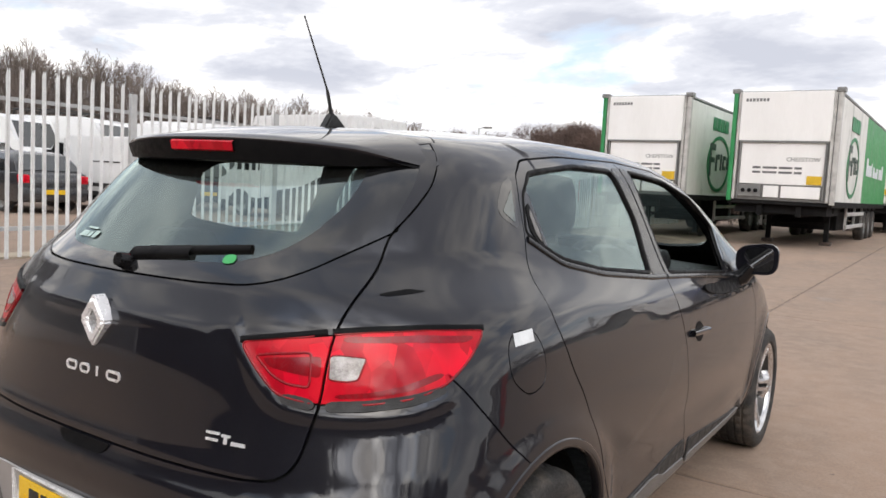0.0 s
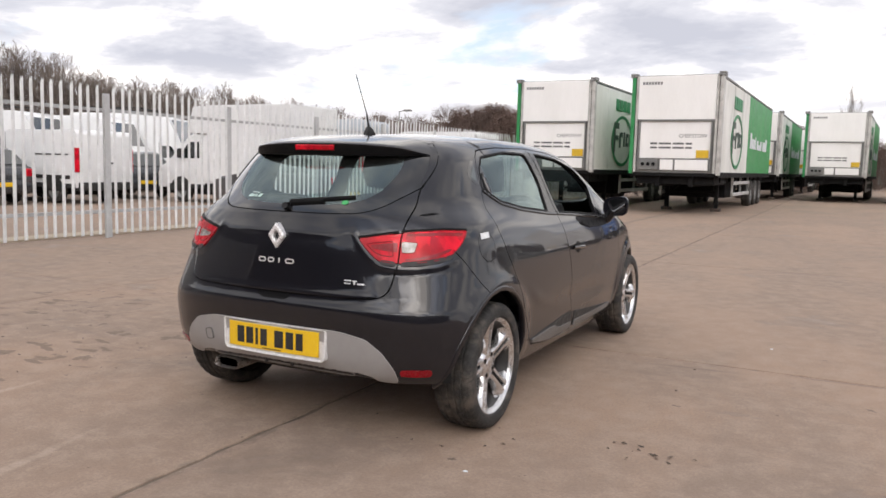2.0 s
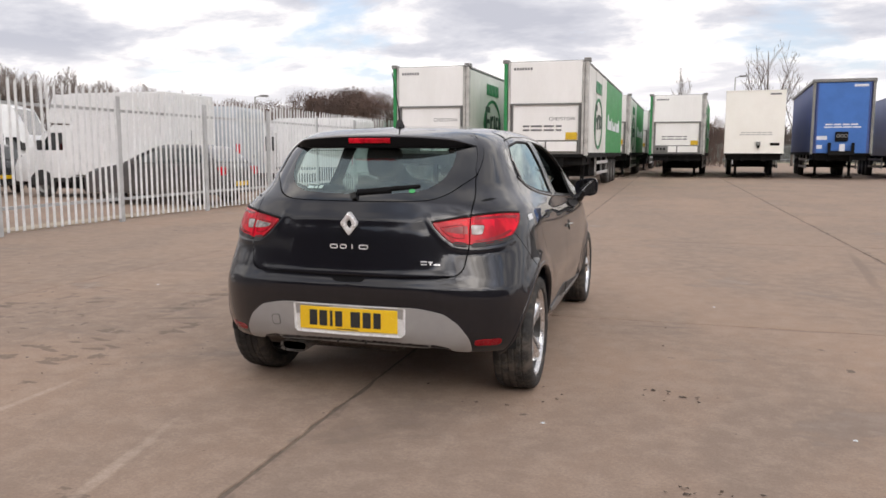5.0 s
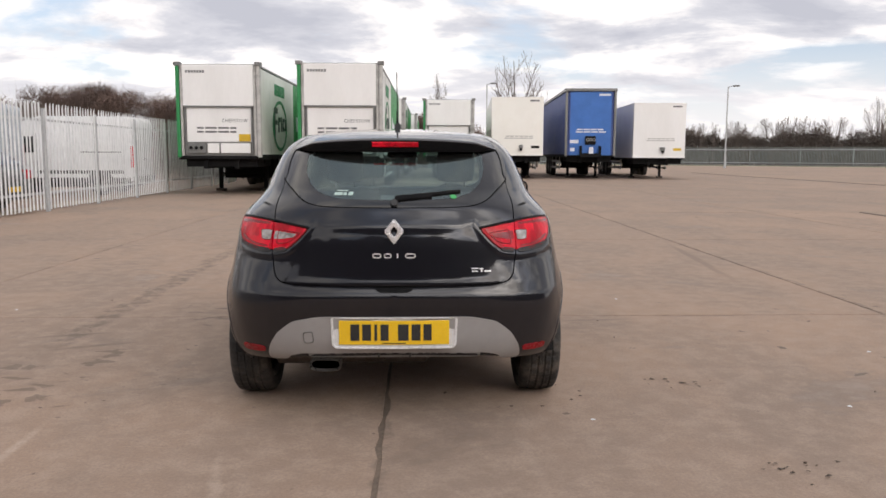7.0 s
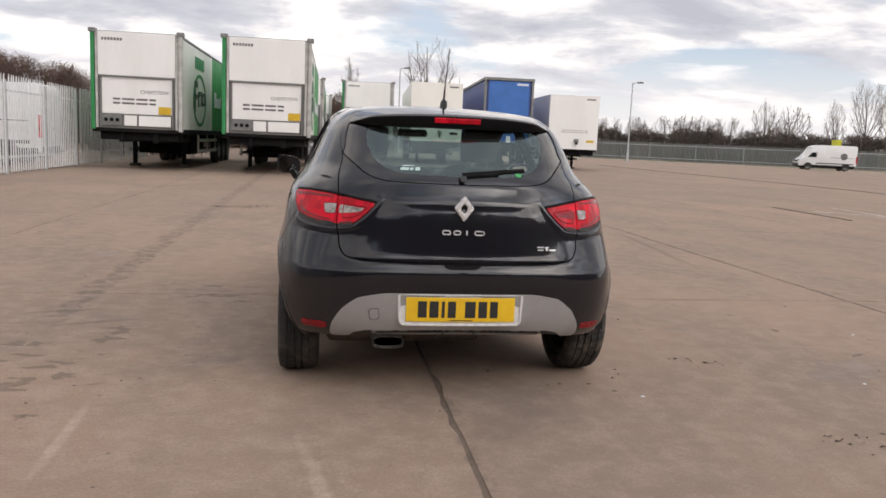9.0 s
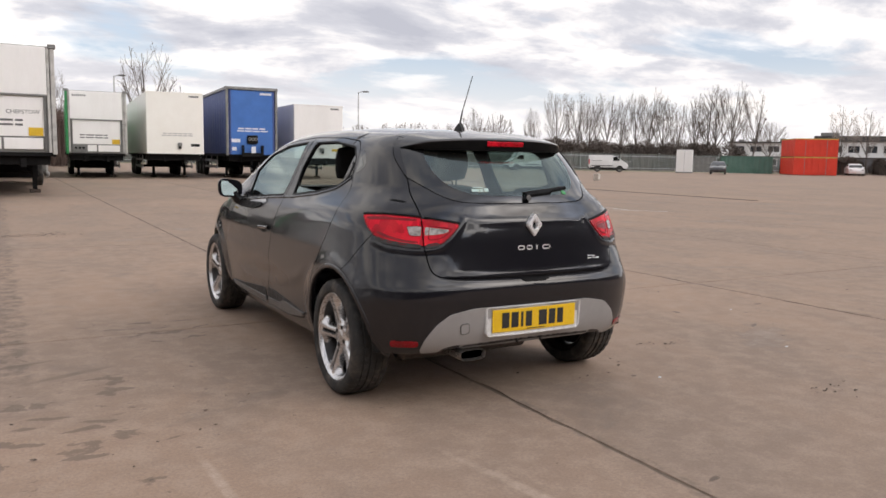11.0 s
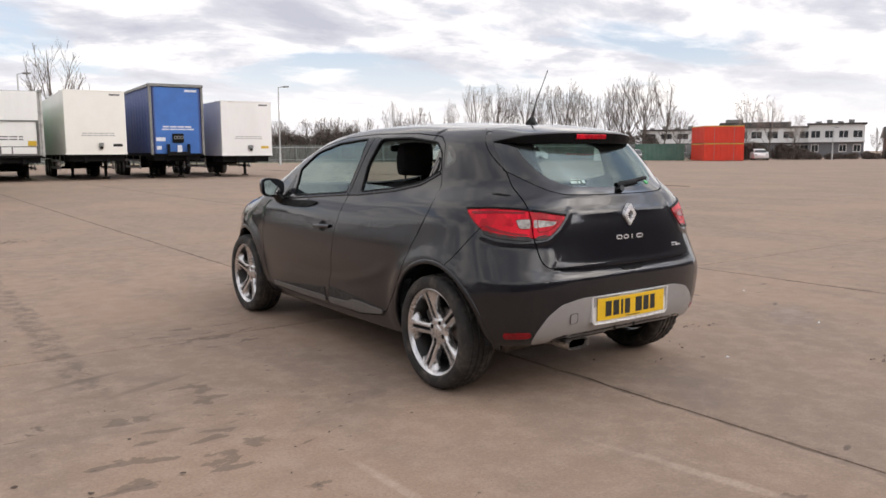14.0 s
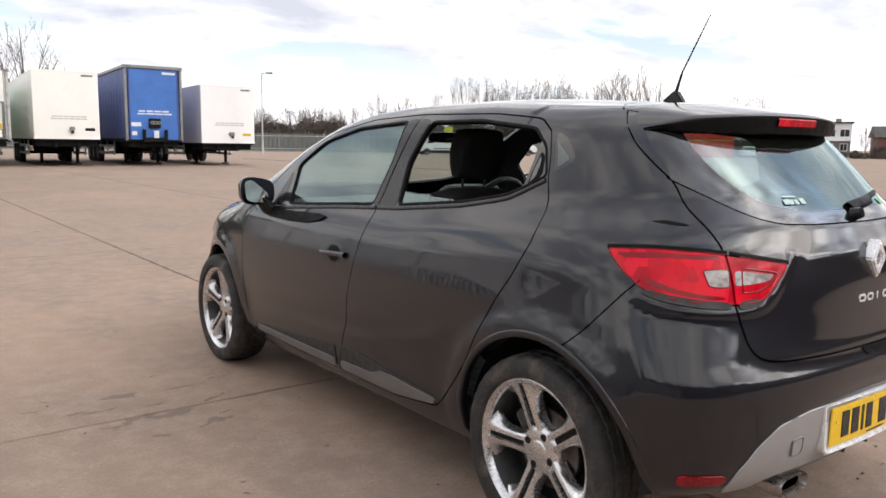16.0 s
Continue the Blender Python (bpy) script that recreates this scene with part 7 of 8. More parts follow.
    part("air_tank", add_tube(bmesh.new(), [(-0.9, 5.0, 0.80), (0.9, 5.0, 0.80)], 0.17, 16), CHASSIS, tr)
    return tr


trailer((-5.95, 20.05), -1.0, 2.45, 1.22, 3.99, "supermarket", "white-fronted curtain trailer with green corner post and grimy sides")
trailer((-2.23, 19.95), -1.0, 2.50, 1.22, 4.04, "supermarket", "white-fronted curtain trailer with green and white sides")
trailer((-1.75, 35.2), -1.0, 2.50, 1.22, 4.04, "supermarket", "curtain trailer parked end to end behind another")
trailer((-1.15, 50.5), -1.0, 2.50, 1.22, 4.04, "supermarket", "curtain trailer with a plain supermarket front, parked behind another")
trailer((1.78, 36.5), -3.5, 2.55, 1.20, 4.10, "supermarket", "white-fronted curtain trailer in the far row")
trailer((5.36, 36.5), -4.0, 2.70, 1.25, 4.24, "cream", "cream box trailer with a plain front")
trailer((9.20, 36.5), -4.0, 2.52, 1.26, 4.66, "blue", "blue curtain trailer with a bright blue front")
trailer((12.85, 36.5), -4.0, 2.72, 1.15, 3.98, "white", "white box trailer at the row's end")

# ---- parked vehicles ----
VAN_WHITE = surface("white_van_paint", (0.80, 0.805, 0.80), (0.73, 0.735, 0.73), scale=1.5, fine=30, rough=0.35, bump=0.02, coat=0.5, dirt=(0.46, 0.44, 0.40), dirt_lo=0.6, dirt_hi=0.9)
GREY_CAR = surface("mid_grey_car_paint", (0.075, 0.072, 0.072), (0.095, 0.091, 0.090), rough=0.35, bump=0.02, coat=0.9)
DARK_CAR = surface("dark_grey_car_paint", (0.020, 0.022, 0.026), (0.030, 0.031, 0.034), rough=0.3, bump=0.02, coat=1.0)
SMOKED = surface("dark_vehicle_glass", (0.012, 0.015, 0.016), (0.02, 0.024, 0.025), rough=0.06, rough_span=0.03, bump=0.0, coat=1.0)
BLUE_GREY = surface("blue_grey_van_paint", (0.42, 0.46, 0.50), (0.37, 0.41, 0.45), scale=1.5, fine=30, rough=0.35, bump=0.02, coat=0.5)
AMBER = surface("amber_plastic", (0.62, 0.60, 0.04), (0.55, 0.52, 0.03), rough=0.35, bump=0.0)


def small_wheel(parent, x, y, r=0.33, w=0.21):
    side = 0 if x > 0 else 180
    bm = bmesh.new()
    add_lathe(bm, [(0.21, -w / 2), (r - 0.03, -w / 2), (r, -w / 2 + 0.03), (r, w / 2 - 0.03), (r - 0.03, w / 2), (0.21, w / 2)], 28, pose(x, y, r, 0, 0, side))
    tyre = part("tyre", bm, TYRE, parent, "", True)
    bm = bmesh.new()
    add_lathe(bm, [(0.215, w / 2 - 0.005), (0.19, w / 2 - 0.02), (0.15, w / 2 - 0.05), (0.07, w / 2 - 0.04), (0.06, w / 2 - 0.01), (0.0, w / 2 - 0.005)], 24, pose(x, y, r, 0, 0, side))
    part("wheel_disc", bm, GREY_FRAME, tyre, "", True)


def side_pane(x, pts, parent, name="side_window", material=None, thick=0.012):
    """A pane on the flank at x, from an outline in y and z."""
    bm = add_prism(bmesh.new(), pts, x - math.copysign(thick, x), x + math.copysign(0.006, x), "x")
    return part(name, bm, material or SMOKED, parent)


def panel_van(at, turn, label, length=5.4, height=2.5, width=2.0, boxy=False, group="vans", rack=False, rear_glass=False, paint=None):
    """A panel van, nose to +y: shaped shell, glass, doors, lamps, bumpers, wheels."""
    van = thing("panel_van", label, "van", group, at=(*at, 0), turn=turn)
    h, lf, lr = width / 2, length / 2, -length / 2
    coat = paint or VAN_WHITE
    cab = lf - 1.75
    roof = 2.0 if boxy else height
    prof = [(lr, 0.42), (lr, roof - 0.12), (lr + 0.10, roof), (cab - 0.10, roof), (cab + 0.42, roof - 0.16), (lf - 0.62, 1.28), (lf - 0.12, 1.06), (lf, 0.86), (lf, 0.42)]
    if boxy:
        prof = [(cab - 0.5, 0.42), (cab - 0.5, roof), (cab + 0.35, roof), (cab + 0.55, roof - 0.12), (lf - 0.62, 1.28), (lf - 0.12, 1.06), (lf, 0.86), (lf, 0.42)]
    shell = part("body", prism(prof, -h, h, "x", 0.055), coat, van, "", True)
    if boxy:
        part("load_box", box(-h - 0.08, h + 0.08, lr, cab - 0.35, 0.62, height, 0.03), coat, van, "plain white load box")
        part("cab_pod", prism([(cab - 0.4, roof), (cab + 0.5, roof + 0.05), (cab + 0.25, height - 0.02), (cab - 0.4, height - 0.02)], -h - 0.05, h + 0.05, "x", 0.04), coat, van, "rounded pod above the cab")
        part("chassis_beam", box(-0.5, 0.5, lr, cab, 0.40, 0.60), CHASSIS, van)
        for y in np.arange(lr + 0.5, cab - 0.6, 0.55):
            for x in (-h - 0.06, h + 0.06):
                part("side_guard", box(x - 0.02, x + 0.02, y, y + 0.42, 0.42, 0.58, 0.01), CHASSIS, van)
    dx, dz = 0.0, 0.0
    slope = Vector((0, lf - 0.62 - (cab + 0.42), 1.28 - (roof - 0.16)))
    n = Vector((0, -slope.z, slope.y)).normalized()
    a, b = Vector((0, cab + 0.46, roof - 0.22)) + n * 0.006, Vector((0, lf - 0.66, 1.33)) + n * 0.006
    bm = bmesh.new()
    quad = [bm.verts.new(p) for p in (a + Vector((-h + 0.16, 0, 0)), a + Vector((h - 0.16, 0, 0)), b + Vector((h - 0.10, 0, 0)), b + Vector((-h + 0.10, 0, 0)))]
    low = [bm.verts.new(v.co - n * 0.02) for v in quad]
    bm.faces.new(quad)
    for k in range(4):
        bm.faces.new((quad[k], quad[(k + 1) % 4], low[(k + 1) % 4], low[k]))
    part("windscreen", bm, SMOKED, van)
    for x in (-h, h):
        side_pane(x, [(cab + 0.05, 1.30), (cab + 0.05, 1.78), (cab + 0.46, 1.78), (lf - 0.92, 1.36), (lf - 0.95, 1.30)], van)
        part("door_line", box(x - 0.004, x + 0.004, cab - 0.02, cab - 0.008, 0.5, 1.9), MATT_BLACK, van)
        part("side_mirror", box(x - 0.02 if x > 0 else x - 0.22, x + 0.22 if x > 0 else x + 0.02, cab + 0.62, cab + 0.74, 1.30, 1.58, 0.03), MATT_BLACK, van, "", True)
        if not boxy:
            part("side_rub", box(x - 0.02, x + 0.02, lr + 0.3, cab, 0.66, 0.76, 0.01), MATT_BLACK, van)
            part("slide_rail", box(x - 0.012, x + 0.012, lr + 0.35, cab - 1.3, 1.30, 1.335, 0.004), MATT_BLACK, van)
        part("head_lamp", box(x * 0.80 - 0.13, x * 0.80 + 0.13, lf - 0.20, lf + 0.01, 0.86, 1.06, 0.03), CLEAR_LENS, van, "", True)
        part("tail_lamp", box(x - 0.07 if x > 0 else x - 0.012, x + 0.012 if x > 0 else x + 0.07, lr - 0.014, lr + 0.10, 0.85 if not boxy else 0.55, 1.50 if not boxy else 0.72, 0.015), RED_LENS, van, "tall red tail lamp")
        for y in (lf - 0.95, lr + 1.0):
            small_wheel(van, x - math.copysign(0.12, x), y)
            arch = [(y + 0.43 * math.cos(t), 0.33 + 0.43 * math.sin(t)) for t in (math.pi * k / 14 for k in range(15))]
            side_pane(x, arch, van, "wheel_arch", MATT_BLACK, 0.05)
        part("sill_skirt", box(x - 0.015, x + 0.015, lr + 0.1, lf - 0.5, 0.42, 0.54, 0.008), MATT_BLACK, van)
    part("front_bumper", box(-h + 0.02, h - 0.02, lf - 0.12, lf + 0.06, 0.32, 0.66, 0.05), MATT_BLACK, van, "", True)
    part("grille", box(-0.45, 0.45, lf - 0.06, lf + 0.012, 0.80, 0.98, 0.02), MATT_BLACK, van)
    part("rear_bumper", box(-h + 0.03, h - 0.03, lr - 0.08, lr + 0.10, 0.36, 0.58, 0.03), MATT_BLACK, van, "", True)
    part("door_line", box(-0.006, 0.006, lr - 0.003, lr + 0.01, 0.6, roof - 0.15), MATT_BLACK, van)
    part("door_handle", box(0.06, 0.22, lr - 0.03, lr + 0.01, 1.08, 1.13, 0.008), MATT_BLACK, van)
    if rack:
        for y in (lr + 0.6, lr + 1.7, lr + 2.8):
            part("rack_bar", add_tube(bmesh.new(), [(-h + 0.12, y, height), (-h + 0.12, y, height + 0.20), (h - 0.12, y, height + 0.20), (h - 0.12, y, height)], 0.025, 6), MATT_BLACK, van, "black roof rack bar")
        for x in (-h + 0.12, h - 0.12):
            part("rack_rail", add_tube(bmesh.new(), [(x, lr + 0.4, height + 0.22), (x, lr + 3.0, height + 0.22)], 0.022, 6), MATT_BLACK, van)
    if rear_glass:
        for x in (-0.46, 0.46):
            part("rear_window", box(x - 0.30, x + 0.30, lr - 0.008, lr + 0.02, 1.35, roof - 0.30, 0.01), SMOKED, van, "dark rear door window")
    part("underbody", box(-h + 0.2, h - 0.2, lr + 0.2, lf - 0.2, 0.24, 0.46), CHASSIS, van)
    return van


def saloon(at, turn, label, paint, length=4.25, height=1.48, width=1.76, group="parked cars"):
    """A small parked car, nose to +y, with its own glass, lamps, mirrors and wheels."""
    auto = thing("parked_car", label, "car", group, at=(*at, 0), turn=turn)
    h, lf, lr = width / 2, length / 2, -length / 2
    lower = [(lr, 0.42), (lr, 0.80), (lr + 0.10, 0.98), (lf - 1.15, 0.98), (lf - 0.35, 0.86), (lf - 0.06, 0.72), (lf, 0.55), (lf - 0.04, 0.26), (lr + 0.05, 0.26)]
    part("body", prism(lower, -h, h, "x", 0.07), paint, auto, "", True)
    bm = bmesh.new()
    foot = [(lr + 0.12, 0.96), (lf - 1.10, 0.96)]
    ring = []
    for z, y0, y1, w in ((0.95, lr + 0.10, lf - 1.05, h - 0.04), (1.22, lr + 0.38, lf - 1.55, h - 0.13), (height - 0.06, lr + 0.62, lf - 1.95, h - 0.22), (height, lr + 0.85, lf - 2.15, h - 0.30)):
        ring.append([bm.verts.new(p) for p in ((-w, y0, z), (w, y0, z), (w, y1, z), (-w, y1, z))])
    for p, q in zip(ring, ring[1:]):
        for k in range(4):
            bm.faces.new((p[k], p[(k + 1) % 4], q[(k + 1) % 4], q[k]))
    bm.faces.new(ring[-1])
    bm.faces.new(ring[0][::-1])
    bmesh.ops.bevel(bm, geom=list(bm.edges), offset=0.04, segments=2, affect="EDGES")
    cabin = part("cabin", bm, paint, auto, "", True)

    def pane(points, name):
        b = bmesh.new()
        vs = [b.verts.new(p) for p in points]
        f = b.faces.new(vs)
        b.normal_update()
        nn = Vector(f.normal)
        mid = sum((Vector(p) for p in points), Vector()) / len(points)
        if nn.dot(mid - Vector((0, 0, 0.9))) < 0:
            nn = -nn
        for v in vs:
            v.co += nn * 0.012
        got = bmesh.ops.extrude_face_region(b, geom=[f])
        for v in got["geom"]:
            if isinstance(v, bmesh.types.BMVert):
                v.co -= nn * 0.03
        part(name, b, SMOKED, cabin)
    z0, z1, z2 = 1.0, 1.22, height - 0.09
    for s in (-1, 1):
        pane([(s * (h - 0.055), lr + 0.45, z0), (s * (h - 0.13), lr + 0.60, z1), (s * (h - 0.205), lr + 0.80, z2), (s * (h - 0.205), -0.02, z2), (s * (h - 0.055), -0.02, z0)], "side_window")
        pane([(s * (h - 0.055), 0.06, z0), (s * (h - 0.205), 0.06, z2), (s * (h - 0.205), lf - 2.10, z2), (s * (h - 0.13), lf - 1.68, z1), (s * (h - 0.055), lf - 1.32, z0)], "side_window")
        part("door_mirror", box(s * h - 0.03 if s > 0 else s * h - 0.16, s * h + 0.16 if s > 0 else s * h + 0.03, lf - 1.62, lf - 1.52, 0.97, 1.09, 0.03), paint, auto, "", True)
        part("tail_lamp", box(s * (h - 0.14) - 0.13, s * (h - 0.14) + 0.13, lr - 0.012, lr + 0.20, 0.72, 0.92, 0.03), RED_LENS, auto, "red tail lamp", True)
        part("head_lamp", box(s * (h - 0.22) - 0.16, s * (h - 0.22) + 0.16, lf - 0.30, lf - 0.05, 0.62, 0.78, 0.04), CLEAR_LENS, auto, "", True)
        for y in (lf - 0.82, lr + 0.78):
            small_wheel(auto, s * (h - 0.11), y, 0.31, 0.20)
    pane([(-h + 0.12, lr + 0.16, z0 + 0.02), (h - 0.12, lr + 0.16, z0 + 0.02), (h - 0.26, lr + 0.60, z2), (-h + 0.26, lr + 0.60, z2)], "rear_window")
    pane([(-h + 0.12, lf - 1.12, z0), (h - 0.12, lf - 1.12, z0), (h - 0.26, lf - 1.92, z2), (-h + 0.26, lf - 1.92, z2)], "windscreen")
    part("rear_bumper", box(-h + 0.04, h - 0.04, lr - 0.05, lr + 0.12, 0.30, 0.62, 0.05), paint, auto, "", True)
    part("plate_blank", box(-0.26, 0.26, lr - 0.062, lr - 0.05, 0.46, 0.57), PLATE_YELLOW, auto)
    return auto


# behind the palisade
panel_van((-18.20, 11.40), 90, "white panel van with tall red tail lamps behind the fence", 4.75, 1.98, 1.80)
panel_van((-13.75, 14.68), 90, "long white box van with a pod above its cab", 5.1, 2.83, 2.05, True)
for x, y, high, turn, label in ((-26.1, 12.4, 2.75, -72, "white van facing the yard from the back row"), (-25.2, 14.9, 2.85, -70, "white van facing the yard from the back row"), (-24.0, 17.3, 2.8, -68, "white van facing the yard from the back row"),
                                (-23.6, 19.8, 3.05, -66, "tall white van facing the yard from the back row"), (-27.2, 9.9, 2.7, -76, "white van facing the yard from the back row"), (-28.4, 7.2, 2.7, -78, "white van facing the yard from the back row")):
    panel_van((x, y), turn, label, 5.4, high, rack=high > 2.8)
panel_van((-10.9, 20.9), 92, "white panel van beside the fence", 4.6, 2.4)
panel_van((-13.6, 17.9), 96, "pale blue-grey panel van between white ones", 4.6, 2.65, paint=BLUE_GREY)
saloon((-18.75, 8.95), 90, "dark hatchback with red tail lamps behind the fence", DARK_CAR)
saloon((-10.42, 12.62), 90, "dark grey hatchback behind the fence", GREY_CAR, 3.85, 1.44, 1.70)
saloon((-19.3, 14.9), 70, "dark car half hidden between the vans", DARK_CAR)
# on the far side of the yard
far_van = panel_van((51.0, 69.4), 72, "white high-roofed van parked by the far fence", 5.6, 2.55)
tagged(part("sign_frame", box(-0.9, 0.6, -1.2, -0.7, 2.55, 3.15, 0.03), AMBER, far_van, "yellow sign box folded on the roof"))
part("round_mark", add_prism(bmesh.new(), [(-1.55 + 0.34 * math.cos(a), 1.45 + 0.34 * math.sin(a)) for a in (2 * math.pi * k / 20 for k in range(20))], -1.012, -1.002, "x"), PRINT_GREY, far_van, "plain grey disc")
panel_van((60.3, 66.6), -128, "small white van with a roof rack by the far fence", 4.5, 1.95, 1.85, rack=True)
saloon((69.2, 58.0), 130, "dark car far across the yard", DARK_CAR)
saloon((90.5, 55.2), 130, "white hatchback beside the red containers", VAN_WHITE)

# ---- bare winter trees and woods ----
BARK = surface("winter_bark", (0.15, 0.125, 0.108), (0.11, 0.093, 0.081), scale=2, fine=20, rough=0.95, bump=0.4, bump_scale=20, spread=0.4)
TWIG_BROWN = surface("brown_twigs", (0.175, 0.140, 0.118), (0.135, 0.110, 0.094), scale=0.25, fine=4, rough=0.95, bump=0.0, spread=0.3)
TWIG_PALE = surface("pale_twigs", (0.42, 0.365, 0.32), (0.34, 0.295, 0.26), scale=0.3, fine=4, rough=0.95, bump=0.0, spread=0.3)
TWIG_MID = surface("grey_brown_twigs", (0.27, 0.222, 0.192), (0.20, 0.164, 0.143), scale=0.3, fine=4, rough=0.95, bump=0.0, spread=0.45)
PALE_BARK = surface("pale_birch_bark", (0.46, 0.43, 0.40), (0.30, 0.28, 0.26), scale=2, fine=20, rough=0.9, bump=0.2)
WOOD_BROWN = surface("brown_wood_twigs", (0.15, 0.098, 0.078), (0.105, 0.072, 0.060), scale=0.2, fine=3, rough=0.95, bump=0.0)
HEDGE_FAR = surface("far_hedge_twigs", (0.125, 0.100, 0.085), (0.095, 0.077, 0.066), scale=0.3, fine=3, rough=0.95, bump=0.0)
HEDGE_DARK = surface("dark_thicket", (0.078, 0.058, 0.047), (0.058, 0.046, 0.038), scale=0.3, fine=3, rough=0.95, bump=0.0)


class Branches:
    """Collects tapered three-sided branches."""
    def __init__(self):
        self.v, self.f = [], []

    def limb(self, path, r0, r1, seg=3):
        n = len(path)
        first = len(self.v)
        for i, p in enumerate(path):
            d = (path[min(i + 1, n - 1)] - path[max(i - 1, 0)]).normalized()
            a = d.orthogonal().normalized()
            b = d.cross(a)
            r = r0 + (r1 - r0) * i / max(n - 1, 1)
            for k in range(seg):
                t = 2 * math.pi * k / seg
                self.v.append(p + (a * math.cos(t) + b * math.sin(t)) * r)
        for i in range(n - 1):
            for k in range(seg):
                q = first + i * seg
                self.f.append((q + k, q + (k + 1) % seg, q + seg + (k + 1) % seg, q + seg + k))


def bare_tree(seed, height, wide, low, limbs=15, kids=(8, 7, 8), thick=0.014, droop=0.0, twig=0.010, bark=None, wood=None):
    """Trunk and crown of a leafless tree: rising limbs that fork finely and end on a rounded, uneven crown."""
    rnd = random.Random(seed)
    trunk, crown = Branches(), Branches()
    centre, rx, rz = Vector((0, 0, height * (1 + low) / 2)), wide * height, height * (1 - low) / 2
    lobes = [(rnd.uniform(0, 6.283), rnd.uniform(-0.4, 1.0)) for _ in range(6)]

    def reach(q):
        """How far out in the crown a place lies; 1 at its uneven rim."""
        d = q - centre
        az = math.atan2(d.y, d.x)
        rim = 0.84 + 0.20 * max(math.cos(az - a) * math.exp(-((d.z / rz - e) / 0.5) ** 2) for a, e in lobes)
        return math.sqrt((d.x / rx) ** 2 + (d.y / rx) ** 2 + (d.z / rz) ** 2) / rim

    p, path = Vector((0, 0, -0.2)), [Vector((0, 0, -0.2))]
    lean = Vector((rnd.uniform(-0.06, 0.06), rnd.uniform(-0.06, 0.06), 1))
    for k in range(9):
        lean = (lean + Vector((rnd.uniform(-0.08, 0.08), rnd.uniform(-0.08, 0.08), 0.15))).normalized()
        p = p + lean * (height * 0.93 / 9)
        path.append(p.copy())
    trunk.limb(path, thick * height, 0.018, 6)

    def blade(p, q, w):
        i = len(crown.v)
        side = (q - p).orthogonal().normalized()
        side.rotate(Matrix.Rotation(rnd.uniform(0, 6.283), 3, (q - p).normalized()))
        bent = p.lerp(q, 0.55) + side * (q - p).length * rnd.uniform(-0.06, 0.06)
        crown.v += [p - side * w, p + side * w, bent + side * w * 0.8, q, bent - side * w * 0.8]
        crown.f.append((i, i + 1, i + 2, i + 3, i + 4))

    def fork(pts, length, r, depth):
        n = len(pts) - 1
        for k in range(kids[depth]):
            t = (0.18 if depth else 0.30) + (0.80 if depth else 0.68) * (k + rnd.random() * 0.8) / kids[depth]
            i = min(int(t * n), n - 1)
            at = pts[i].lerp(pts[i + 1], t * n - i)
            axis = (pts[i + 1] - pts[i]).normalized()
            out = axis.orthogonal().normalized()
            out.rotate(Matrix.Rotation(rnd.uniform(0, 6.283), 3, axis))
            ang = rnd.uniform(0.35, 0.80)
            way = (axis * math.cos(ang) + out * math.sin(ang) + Vector((0, 0, 0.22 - droop * (1 + depth)))).normalized()
            far = length * rnd.uniform(0.42, 0.70) * (1.1 - 0.35 * t)
            while reach(at + way * far) > 1.04 and far > 0.06:
                far *= 0.72
            if depth == 2:
                blade(at, at + way * far, twig)
                continue
            q, w, line = at.copy(), way.copy(), [at.copy()]
            for _ in range(3 if depth == 0 else 2):
                w = (w + Vector((rnd.uniform(-0.16, 0.16), rnd.uniform(-0.16, 0.16), rnd.uniform(0.0, 0.16) - droop))).normalized()
                q = q + w * far / (3 if depth == 0 else 2)
                line.append(q.copy())
            crown.limb(line, max(r * (0.5 if depth == 0 else 0.4), twig * 1.3), twig * 0.9, 3)
            fork(line, far, max(r * 0.45, twig * 1.3), depth + 1)

    for k in range(limbs):
        up = -0.45 + 1.40 * (k + 0.5) / limbs
        az = k * 2.399 + rnd.uniform(-0.4, 0.4)
        flat = math.sqrt(max(1 - min(up, 1) ** 2, 0.02))
        end = centre + Vector((math.cos(az) * flat * rx, math.sin(az) * flat * rx, min(up, 1) * rz)) * rnd.uniform(0.78, 0.98)
        foot = min(max(low * 0.75 + (end.z / height - low) * rnd.uniform(0.25, 0.5), low * 0.7), 0.82)
        i = min(int(foot * 9), 8)
        base = path[i].lerp(path[i + 1], foot * 9 - i)
        knee = Vector((base.x + (end.x - base.x) * 0.62, base.y + (end.y - base.y) * 0.62, base.z + (end.z - base.z) * 0.42))
        line = []
        for j in range(6):
            t = j / 5
            line.append(base * (1 - t) ** 2 + knee * 2 * t * (1 - t) + end * t * t + Vector((rnd.uniform(-1, 1), rnd.uniform(-1, 1), 0)) * 0.012 * height * t)
        r = thick * height * (0.46 - 0.22 * foot)
        trunk.limb(line, r, twig * 1.6, 4)
        fork(line, (end - base).length, r, 0)
    tall = max(v.z for v in crown.v)
    for v in trunk.v + crown.v:
        v *= height / tall
    return mesh_of("trunk", trunk.v, trunk.f, bark or BARK), mesh_of("crown", crown.v, crown.f, wood or TWIG_BROWN)


